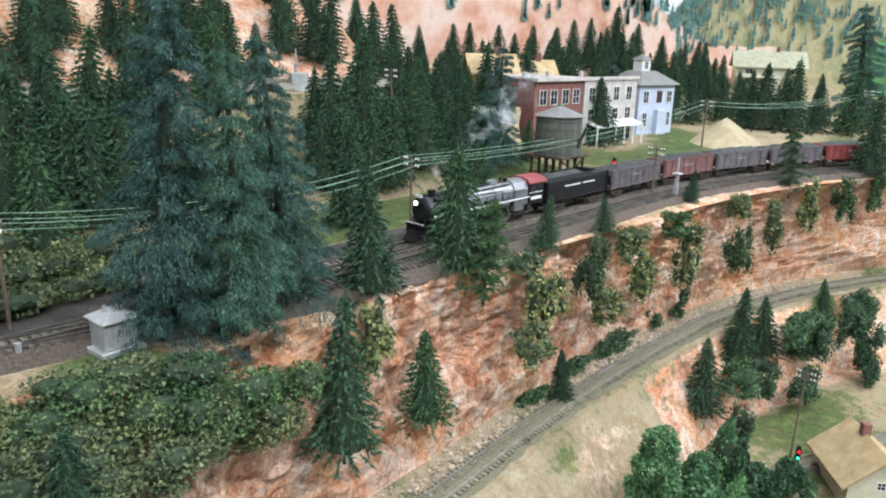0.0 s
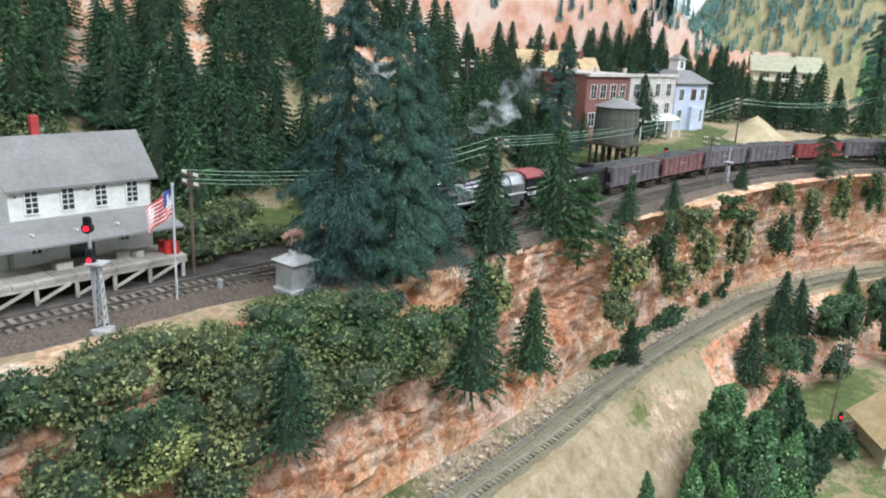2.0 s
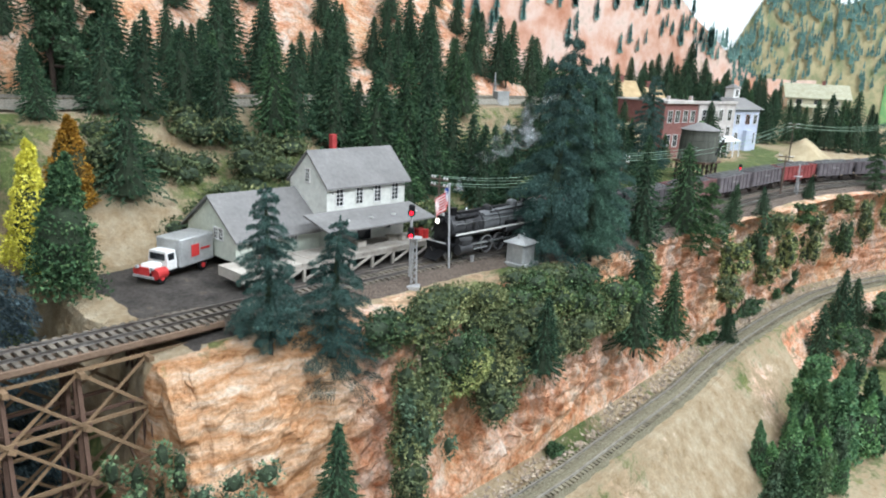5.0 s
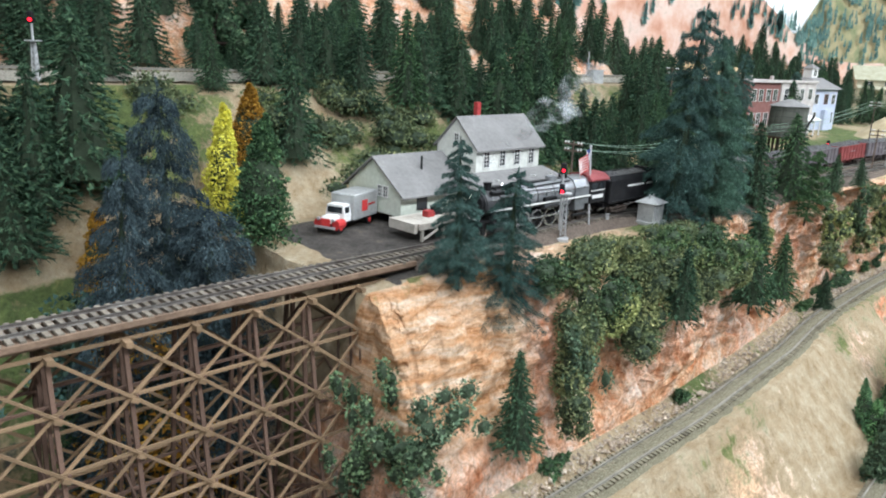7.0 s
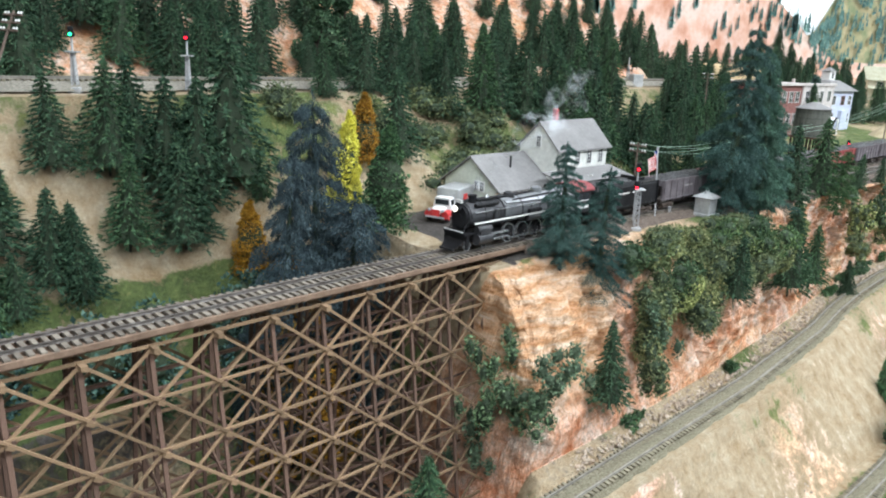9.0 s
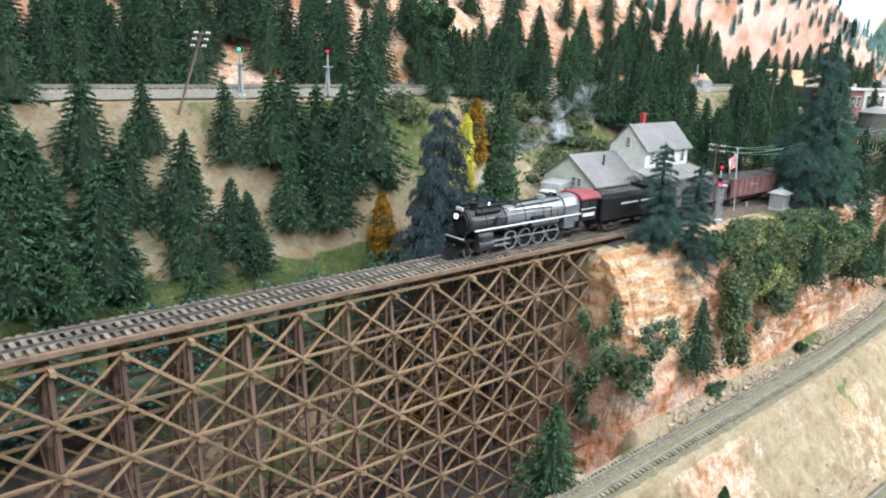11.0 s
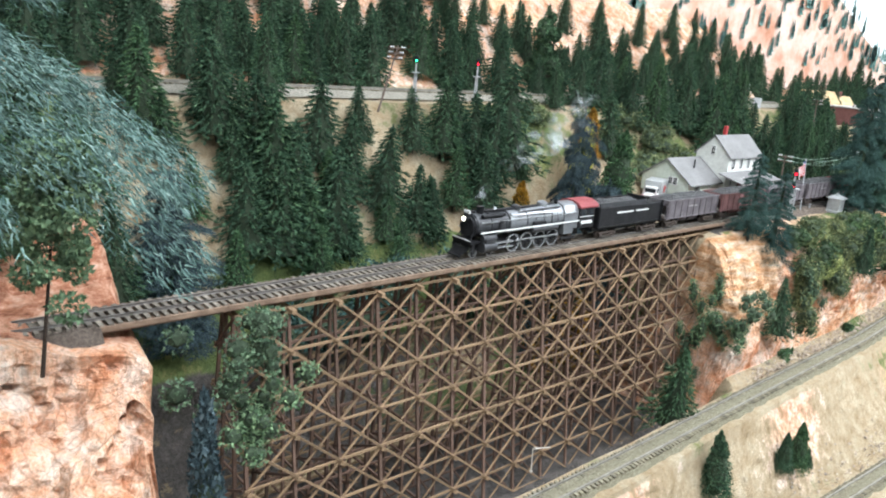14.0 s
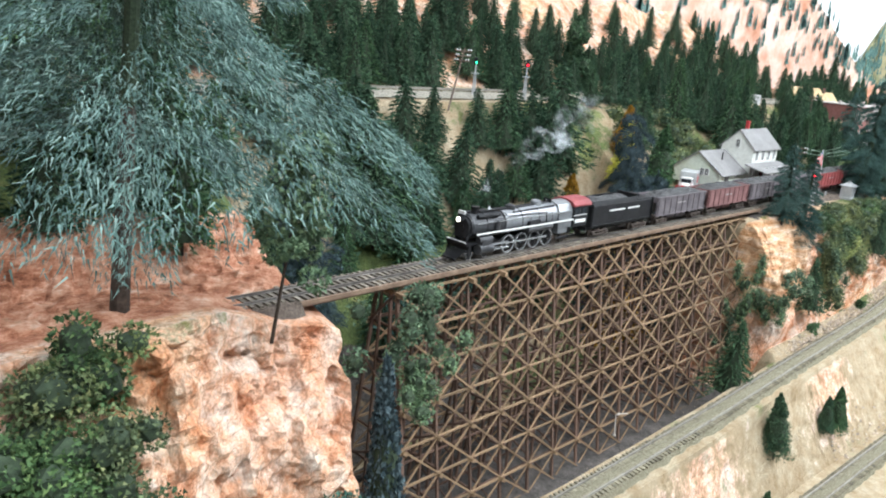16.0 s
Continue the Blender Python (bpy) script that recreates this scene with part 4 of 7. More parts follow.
    part("pilot_deck", box(-0.1080, -0.0950, -0.0140, 0.0140, 0.0160, 0.0180), BLACK_STEEL, e)
    part("pilot_rail", beam((-0.1085, -0.013, 0.0195), (-0.1085, 0.013, 0.0195), 0.0007, 0.0007), TRIM_WHITE, e)
    for side in (-1, 1):
        part("deck_stay", rod((-0.1060, side * 0.010, 0.018), (-0.1005, side * 0.0085, 0.0275), 0.0006, None, 6), BLACK_STEEL, e)
    return e


DRIVER_R, DRIVER_X = 0.0098, (-0.0420, -0.0210, 0.0000, 0.0210)


def engine_x(x):
    """Long drive-wheel base, short firebox and deep cab: x along the engine."""
    return float(np.interp(x, (-0.200, -0.108, -0.068, -0.0545, 0.0085, 0.044, 0.0905, 0.1135), (-0.200, -0.108, -0.063, -0.0420, 0.0210, 0.0330, 0.0570, 0.0890)))


def settle_engine(e):
    for ob in e.children_recursive:
        if ob.type != "MESH" or ob.name.startswith("tyre"):
            continue
        if ob.name.startswith("pilot_wheel"):
            ob.location.x = engine_x(ob.location.x)
            continue
        if ob.name.startswith("wheel"):
            mid = sum(v.co.x for v in ob.data.vertices) / len(ob.data.vertices)
            ob.data.transform(Matrix.Translation((engine_x(mid) - mid, 0, 0)))
            continue
        for v in ob.data.vertices:
            v.co.x = engine_x(v.co.x)


def make_running_gear(e):
    """Drive wheels and side rods, which turn as the locomotive rolls."""
    wheels = [spoked_wheel("drive_wheel", e, x, side * 0.0087, DRIVER_R, DRIVER_R, 14) for side in (-1, 1) for x in DRIVER_X]
    rods = []
    for side in (-1, 1):
        bm = box(DRIVER_X[0] - 0.002, DRIVER_X[-1] + 0.002, -0.0004, 0.0004, -0.0008, 0.0008)
        for x in DRIVER_X:
            rod((x, -0.0007, 0), (x, 0.0007, 0), 0.0016, bm, 12)
        r = part("side_rod", bm, ROD, e, "bright steel side rod")
        r.location = (0, side * 0.0112, DRIVER_R)
        rods.append((r, side))
    return wheels, rods


def make_tender():
    e = thing("locomotive_tender", "long black tender with white lettering and heaped coal", "tender")
    part("body", box(-0.0640, 0.0650, -0.0158, 0.0158, 0.0125, 0.0385, bevel=0.0012), BLACK_STEEL, e)
    part("underframe", box(-0.0660, 0.0660, -0.0090, 0.0090, 0.0085, 0.0125), BLACK_STEEL, e)
    for side in (-1, 1):
        part("coping", prism(((side * 0.0158, 0.0383), (side * 0.0150, 0.0383), (side * 0.0128, 0.0428), (side * 0.0138, 0.0432)), -0.0640, 0.0280), BLACK_STEEL, e)
        for x0, x1 in ((-0.030, 0.002), (0.008, 0.034)):
            part("lettering_bar", box(x0, x1, side * 0.0157, side * 0.01605, 0.0294, 0.0312), LETTER, e, "white railway-name lettering as a plain bar")
        part("stripe", box(-0.060, 0.061, side * 0.0157, side * 0.0160, 0.0150, 0.0154), GRAPHITE, e)
        part("ladder", beam((0.062, side * 0.0165, 0.012), (0.062, side * 0.0165, 0.040), 0.0006, 0.003), BLACK_STEEL, e)
    part("water_deck", box(0.0300, 0.0640, -0.0150, 0.0150, 0.0383, 0.0395), BLACK_STEEL, e)
    part("water_hatch", rod((0.048, 0, 0.0395), (0.048, 0, 0.0425), 0.0050, None, 16), BLACK_STEEL, e)
    part("bulkhead", box(0.0265, 0.0290, -0.0140, 0.0140, 0.0383, 0.0455), BLACK_STEEL, e)
    part("coal", coal_heap(-0.0620, 0.0265, 0.0130, 0.0385, 0.0075, 3), None, e, "heaped coal load")
    for x in (-0.042, 0.042):
        truck(e, x, 0.0135, 0.0048)
    part("coupler", box(0.0650, 0.0690, -0.0018, 0.0018, 0.0085, 0.0115), RUST, e)
    return e


def coal_heap(x0, x1, hy, z, high, seed):
    nx, ny = 26, 9
    verts, faces = [], []
    for i in range(nx + 1):
        for j in range(ny + 1):
            u, v = i / nx, j / ny
            x, y = x0 + (x1 - x0) * u, -hy + 2 * hy * v
            rise = min(1, u * 5, (1 - u) * 5) * (1 - (2 * v - 1) ** 2) ** 0.6
            verts.append((x, y, z + high * rise * (0.8 + 0.3 * noise.noise(Vector((x * 60 + seed, y * 60, 0)))) + 0.0010 * noise.noise(Vector((x * 500, y * 500, seed)))))
    for i in range(nx):
        for j in range(ny):
            a = i * (ny + 1) + j
            faces.append((a, a + ny + 1, a + ny + 2, a + 1))
    return mesh_of("coal", verts, faces, COAL)


def make_hopper(mat, label, seed):
    e = thing("hopper_car", label, "freight car", group="coal hoppers of the train")
    for side in (-1, 1):
        part("side_sheet", box(-0.0625, 0.0625, side * 0.0150, side * 0.0158, 0.0140, 0.0365), mat, e)
        part("top_chord", box(-0.0632, 0.0632, side * 0.0148, side * 0.0166, 0.0358, 0.0372), mat, e)
        part("side_sill", box(-0.0640, 0.0640, side * 0.0146, side * 0.0164, 0.0125, 0.0142), mat, e)
        for i in range(9):
            x = -0.0600 + i * 0.0150
            part("rib", box(x - 0.0006, x + 0.0006, side * 0.0157, side * 0.0168, 0.0135, 0.0365), mat, e)
        part("lettering_bar", box(-0.012, 0.008, side * 0.01575, side * 0.01605, 0.0262, 0.0278), FADED, e, "faded white lettering bar")
    for k in (-1, 1):
        bm = bmesh.new()
        pts = [(k * 0.0625, 0.0300), (k * 0.0625, 0.0370), (k * 0.0615, 0.0370), (k * 0.028, 0.0125), (k * 0.032, 0.0115)]
        a = [bm.verts.new((x, -0.0148, z)) for x, z in pts]
        b = [bm.verts.new((x, 0.0148, z)) for x, z in pts]
        for i in range(5):
            j = (i + 1) % 5
            bm.faces.new((a[i], a[j], b[j], b[i]))
        bm.faces.new(a), bm.faces.new(b[::-1])
        bmesh.ops.recalc_face_normals(bm, faces=bm.faces)
        part("slope_sheet", bm, mat, e)
        part("end_post", box(k * 0.0600, k * 0.0630, -0.0150, -0.0135, 0.0125, 0.0365), mat, e)
        part("end_post", box(k * 0.0600, k * 0.0630, 0.0135, 0.0150, 0.0125, 0.0365), mat, e)
        part("end_sill", box(k * 0.0590, k * 0.0650, -0.0150, 0.0150, 0.0100, 0.0135), RUST, e)
        bm = bmesh.new()
        for q in (-1, 1):
            prism(((-0.012, 0.0135), (0.012, 0.0135), (0.007, 0.0045), (-0.007, 0.0045)), k * 0.013 + q * 0.005 - 0.0045, k * 0.013 + q * 0.005 + 0.0045, bm)
        part("discharge_chute", bm, mat, e)
        part("coupler", box(k * 0.0650, k * 0.0682, -0.0016, 0.0016, 0.0080, 0.0110), RUST, e)
        truck(e, k * 0.0455)
    part("floor_sheet", box(-0.030, 0.030, -0.0148, 0.0148, 0.0120, 0.0150), mat, e)
    part("coal", coal_heap(-0.0610, 0.0610, 0.0148, 0.0345, 0.0085, seed), None, e, "dark coal load")
    return e


LOCO, TENDER = make_locomotive(), make_tender()
settle_engine(LOCO)
WHEELS, SIDE_RODS = make_running_gear(LOCO)
GREY_CAR = make_hopper(HOPPER_GREY, "weathered grey open hopper car loaded with coal", 1)
BROWN_CAR = make_hopper(HOPPER_BROWN, "weathered brown open hopper car loaded with coal", 2)
RED_CAR = make_hopper(HOPPER_RED, "red oxide open hopper car loaded with coal", 3)
TEAL_CAR = make_hopper(HOPPER_TEAL, "faded teal open hopper car loaded with coal", 4)
CARS, fresh = [], {"g": GREY_CAR, "b": BROWN_CAR, "r": RED_CAR, "t": TEAL_CAR}
used = set()
for key in "gbggrggbrrtggrgb":
    CARS.append(fresh[key] if key not in used else copy_thing(fresh[key], pose(0, 0, 0)))
    used.add(key)


def smoke_material():
    m, nt, bsdf = nodes_of("thin_grey_smoke")
    co = nt.nodes.new("ShaderNodeTexCoord").outputs["Object"]
    n1 = noise_of(nt, co, 45, 5, 0.65)
    a = ramp(nt, n1, ((0.45, (0, 0, 0)), (0.70, (0.30, 0.30, 0.30))))
    bsdf.inputs["Base Color"].default_value = (0.50, 0.53, 0.55, 1)
    bsdf.inputs["Roughness"].default_value = 1.0
    nt.links.new(a, bsdf.inputs["Alpha"])
    return m


SMOKE = smoke_material()


def make_smoke():
    """A plume that leans back from the stack, in curled sheets."""
    e = thing("smoke_plume", "thin grey curls of smoke trailing back from the smokestack", "smoke")
    rnd = random.Random(8)
    for i in range(20):
        u = i / 19
        cx, cz = -0.088 + 0.170 * u ** 1.25, 0.053 + 0.100 * u ** 0.75
        r = 0.003 + 0.021 * u
        verts, faces, n, m = [], [], 14, 5
        tw, ph, span = rnd.uniform(-0.8, 0.8), rnd.uniform(0, 6.28), rnd.uniform(2.6, 4.6)
        for a in range(n + 1):
            t = ph + span * a / n
            rr = r * (0.6 + 0.6 * a / n)
            for b in range(m + 1):
                w = (b / m - 0.5) * r * 1.3
                verts.append((cx + rr * math.cos(t) + w * 0.4, w * math.cos(tw) + 0.3 * rr * math.sin(t * 2), cz + rr * math.sin(t) * 0.8 + w * math.sin(tw)))
        for a in range(n):
            for b in range(m):
                q = a * (m + 1) + b
                faces.append((q, q + 1, q + m + 2, q + m + 1))
        ob = part("smoke_curl", mesh_of("smoke_curl", verts, faces, SMOKE, smooth=True), None, e)
        ob.visible_shadow = False
    return e


PLUME = make_smoke()


# ---- buildings ----
def window(parent, cx, y, cz, w, h, face=-1, along_x=True, cols=2, rows=2, frame_mat=None):
    """A framed sash on a wall; face says which way it looks, y is the wall's plane."""
    fm = frame_mat or TRIM_WHITE
    o = face * 0.0006

    def slab(a0, a1, z0, z1, d0, d1, bm=None):
        if along_x:
            return box(a0, a1, y + d0, y + d1, z0, z1, bm)
        return box(y + d0, y + d1, a0, a1, z0, z1, bm)

    f = slab(cx - w / 2 - 0.0008, cx + w / 2 + 0.0008, cz - h / 2 - 0.0008, cz - h / 2, 0, o * 2.2)
    slab(cx - w / 2 - 0.0008, cx + w / 2 + 0.0008, cz + h / 2, cz + h / 2 + 0.0008, 0, o * 2.2, f)
    slab(cx - w / 2 - 0.0008, cx - w / 2, cz - h / 2, cz + h / 2, 0, o * 2.2, f)
    slab(cx + w / 2, cx + w / 2 + 0.0008, cz - h / 2, cz + h / 2, 0, o * 2.2, f)
    for i in range(1, cols):
        x = cx - w / 2 + w * i / cols
        slab(x - 0.0003, x + 0.0003, cz - h / 2, cz + h / 2, 0, o * 1.6, f)
    for i in range(1, rows):
        z = cz - h / 2 + h * i / rows
        slab(cx - w / 2, cx + w / 2, z - 0.0003, z + 0.0003, 0, o * 1.6, f)
    win = part("window", f, fm, parent)
    part("pane", slab(cx - w / 2, cx + w / 2, cz - h / 2, cz + h / 2, -o * 0.5, o), GLASS, win)
    return win


def gable_roof(x0, x1, y0, y1, z_eave, z_ridge, over, mat, thick=0.0018):
    """Two sloping slabs with their ridge along x."""
    ym = (y0 + y1) / 2
    k = (z_ridge - z_eave) / (ym - y0)
    pts = ((y0 - over, z_eave - k * over), (ym, z_ridge), (y1 + over, z_eave - k * over), (y1 + over, z_eave - k * over + thick), (ym, z_ridge + thick * 1.3), (y0 - over, z_eave - k * over + thick))
    return prism(pts, x0, x1)


def gable_walls(x0, x1, y0, y1, z0, z_eave, z_ridge):
    return prism(((y0, z0), (y1, z0), (y1, z_eave), ((y0 + y1) / 2, z_ridge), (y0, z_eave)), x0, x1)


def make_depot():
    e = thing("railway_depot", "white two-storey depot with grey roof and red chimney beside the track", "depot")
    main = part("main_wall", gable_walls(0.0845, 0.1895, 0.6690, 0.7300, 0.010, 0.0755, 0.1050), WHITE_WALL, e)
    part("main_roof", gable_roof(0.0820, 0.1950, 0.6690, 0.7300, 0.0755, 0.1050, 0.0042, None), ROOF_GREY, e, "plain grey main roof")
    low = part("freight_wall", gable_walls(-0.0110, 0.0840, 0.6790, 0.7660, 0.010, 0.0350, 0.0655), GREEN_WALL, e, "pale green-white freight house")
    part("freight_roof", gable_roof(-0.0150, 0.0845, 0.6790, 0.7660, 0.0350, 0.0655, 0.0075, None), ROOF_GREY, e, "plain grey freight-house roof")
    awn = prism(((0.6680, 0.0480), (0.6680, 0.0500), (0.6270, 0.0400), (0.6270, 0.0384)), 0.0560, 0.1960)
    part("awning", awn, ROOF_GREY, e, "grey platform awning")
    for x in (0.090, 0.120, 0.150, 0.180):
        part("awning_brace", beam((x, 0.668, 0.040), (x, 0.640, 0.0455), 0.0010, 0.0014), TRIM_WHITE, e)
    part("chimney", box(0.1150, 0.1210, 0.7000, 0.7060, 0.094, 0.1215, bevel=0.0005), RED_BRICK, e, "red brick chimney")
    part("stovepipe", rod((0.036, 0.7020, 0.048), (0.036, 0.7020, 0.0670), 0.0012, None, 10), BLACK_STEEL, e)
    for x in (0.100, 0.1255, 0.1500, 0.1745):
        window(main, x, 0.6690, 0.0625, 0.0085, 0.0160, cols=2, rows=4)
    for x, w in ((0.100, 0.007), (0.166, 0.007)):
        window(main, x, 0.6690, 0.0300, w, 0.0120, cols=2, rows=4)
    window(main, 0.6995, 0.0845, 0.0820, 0.0060, 0.0130, along_x=False, cols=2, rows=4)
    for y in (0.7030, 0.7120):
        window(low, y, -0.0110, 0.0330, 0.0062, 0.0105, along_x=False, cols=2, rows=3)
    window(low, 0.052, 0.6790, 0.0280, 0.007, 0.0085, cols=3, rows=2)
    # Dark panels on the solid walls paint the shade inside open doorways.
    part("doorway", box(0.1235, 0.1420, 0.6680, 0.6700, 0.0155, 0.0345), GLASS, main, "dark panel painted as shade in the open freight doorway")
    part("doorway", box(0.0100, 0.0240, 0.6780, 0.6800, 0.0155, 0.0320), GLASS, low, "dark panel painted as shade in the open doorway")
    for x in (0.087, 0.138, 0.187):
        bm = rod((x, 0.6685, 0.0690), (x + 0.001, 0.6640, 0.0695), 0.00025, None, 5)
        rod((x + 0.001, 0.6640, 0.0698), (x + 0.001, 0.6640, 0.0680), 0.0004, bm, 6, r2=0.0012)
        part("wall_lamp", bm, GRAPHITE, main)
    for i in range(16):
        x = -0.030 + i * 0.0143
        part("plank", box(x, x + 0.0137, 0.6290, 0.6700, 0.0125, 0.0150), PLANK, e)
    part("platform_beam", box(-0.030, 0.1985, 0.6295, 0.6320, 0.0090, 0.0123), PLANK, e, "pale weathered platform edge beam")
    for i in range(9):
        x = -0.026 + i * 0.0275
        part("platform_post", box(x, x + 0.0026, 0.6300, 0.6326, -0.003, 0.0092), PLANK, e)
        if i < 8:
            part("platform_brace", beam((x + 0.002, 0.6290, 0.000), (x + 0.024, 0.6290, 0.0095), 0.0010, 0.0022), PLANK, e)
    part("step_landing", box(-0.0340, -0.0300, 0.6320, 0.6700, 0.006, 0.0150), PLANK, e)
    return e


make_depot()


def small_box(name, x, y, z, w, d, h, mat, label, cat, yaw=0, group=""):
    """A crate with a lid and corner battens."""
    e = thing(name, label, cat, pose(x, y, z, 0, 0, yaw), group)
    part("body", box(-w / 2, w / 2, -d / 2, d / 2, 0, h * 0.9, bevel=min(w, d) * 0.04), mat, e)
    part("lid", box(-w / 2 - 0.0003, w / 2 + 0.0003, -d / 2 - 0.0003, d / 2 + 0.0003, h * 0.9, h, bevel=min(w, d) * 0.03), mat, e)
    return e


def barrel(x, y, z, r, h, mat, label):
    e = thing("oil_drum", label, "drum", pose(x, y, z), "drums on the platform")
    part("body", rod((0, 0, 0), (0, 0, h), r, None, 16), mat, e)
    for q in (0.05, 0.35, 0.65, 0.95):
        part("hoop", rod((0, 0, h * q - 0.0004), (0, 0, h * q + 0.0004), r * 1.06, None, 16), mat, e)
    return e


for x, y in ((0.1880, 0.6405), (0.1935, 0.6455), (0.1870, 0.6480), (0.1930, 0.6375)):
    barrel(x, y, 0.015, 0.0030, 0.0095, RED_PAINT, "red oil drum standing on the depot platform")
small_box("crate", 0.1100, 0.6480, 0.015, 0.012, 0.008, 0.0065, PLANK, "pale wooden crate on the depot platform", "crate", 5)
small_box("crate", 0.1560, 0.6520, 0.015, 0.010, 0.007, 0.0055, PLANK, "pale wooden crate on the depot platform", "crate", -8)
small_box("crate", 0.1660, 0.6460, 0.015, 0.007, 0.006, 0.0050, PLANK, "small pale crate on the depot platform", "crate", 12)
small_box("crate", 0.0020, 0.6520, 0.015, 0.010, 0.008, 0.0060, RED_BRICK, "stack of reddish sacks on the platform end", "crate", 6)
small_box("crate", 0.0150, 0.6560, 0.015, 0.009, 0.007, 0.0090, BLACK_STEEL, "black machine crate on the platform end", "crate", 0)


def make_shed():
    e = thing("relay_shed", "small galvanised relay hut with peaked roof beside the track", "hut", pose(0.2470, 0.5500, -0.004, 0, 0, 4))
    part("base", box(-0.0155, 0.0155, -0.0135, 0.0135, 0.0, 0.0040, bevel=0.0005), GALV, e, "pale concrete base")
    part("body", box(-0.0115, 0.0115, -0.0100, 0.0100, 0.0040, 0.0245, bevel=0.0004), GALV, e)
    part("door", box(-0.0060, 0.0060, -0.0106, -0.0099, 0.0050, 0.0225), GALV, e)
    bm = bmesh.new()
    bmesh.ops.create_cone(bm, cap_ends=True, segments=4, radius1=0.0195, radius2=0.0025, depth=0.0070, matrix=pose(0, 0, 0.0280, 0, 0, 45))
    part("roof", bm, GALV, e, "bright metal pyramid roof")
    for x in (-0.005, 0.004):
        part("vent", rod((x, 0, 0.029), (x, 0, 0.0335), 0.0013, None, 8), ALU, e)
    return e


make_shed()


def make_delivery_truck():
    e = thing("delivery_truck", "white and red model delivery truck with silver box body", "truck", pose(-0.0480, 0.7160, 0.0, 0, 0, 20))
    part("box_body", box(-0.012, 0.032, -0.0140, 0.0140, 0.0085, 0.0345, bevel=0.0010), GALV, e, "silver box body")
    part("emblem", box(0.002, 0.012, -0.01435, -0.0139, 0.016, 0.027), RED_PAINT, e, "red emblem on the box side")
    part("emblem_bar", box(0.014, 0.026, -0.01435, -0.0139, 0.0205, 0.0225), RED_PAINT, e)
    cab = part("cab", prism(((-0.0110, 0.0090), (0.0110, 0.0090), (0.0110, 0.0165), (0.0090, 0.0255), (-0.0090, 0.0255), (-0.0110, 0.0165)), -0.0250, -0.0130), TRIM_WHITE, e, "white cab")
    part("windscreen", box(-0.0256, -0.0249, -0.0085, 0.0085, 0.0175, 0.0235), GLASS, cab)
    for side in (-1, 1):
        part("side_window", box(-0.0230, -0.0160, side * 0.0100, side * 0.0108, 0.0172, 0.0235), GLASS, cab)
        part("fender", rod((-0.0390, side * 0.0100, 0.0085), (-0.0270, side * 0.0100, 0.0085), 0.0048, None, 12), RED_PAINT, e, "red front fender")
        part("headlight", rod((-0.0415, side * 0.0085, 0.0135), (-0.0390, side * 0.0085, 0.0135), 0.0016, None, 10), ALU, e)
        for x in (-0.0330, 0.0180):
            w = part("wheel", rod((x, side * 0.0095, 0.0048), (x, side * 0.0128, 0.0048), 0.0048, None, 16), BLACK_STEEL, e)
            part("hub_cap", rod((x, side * 0.0127, 0.0048), (x, side * 0.0134, 0.0048), 0.0024, None, 12), RED_PAINT, w)
    part("bonnet", box(-0.0400, -0.0250, -0.0068, 0.0068, 0.0085, 0.0165, bevel=0.0020), TRIM_WHITE, e)
    part("grille", box(-0.0412, -0.0399, -0.0050, 0.0050, 0.0070, 0.0140), RED_PAINT, e)
    part("bumper", box(-0.0428, -0.0415, -0.0115, 0.0115, 0.0050, 0.0070), ALU, e)
    part("chassis", box(-0.0390, 0.0315, -0.0070, 0.0070, 0.0045, 0.0090), BLACK_STEEL, e)
    return e


make_delivery_truck()


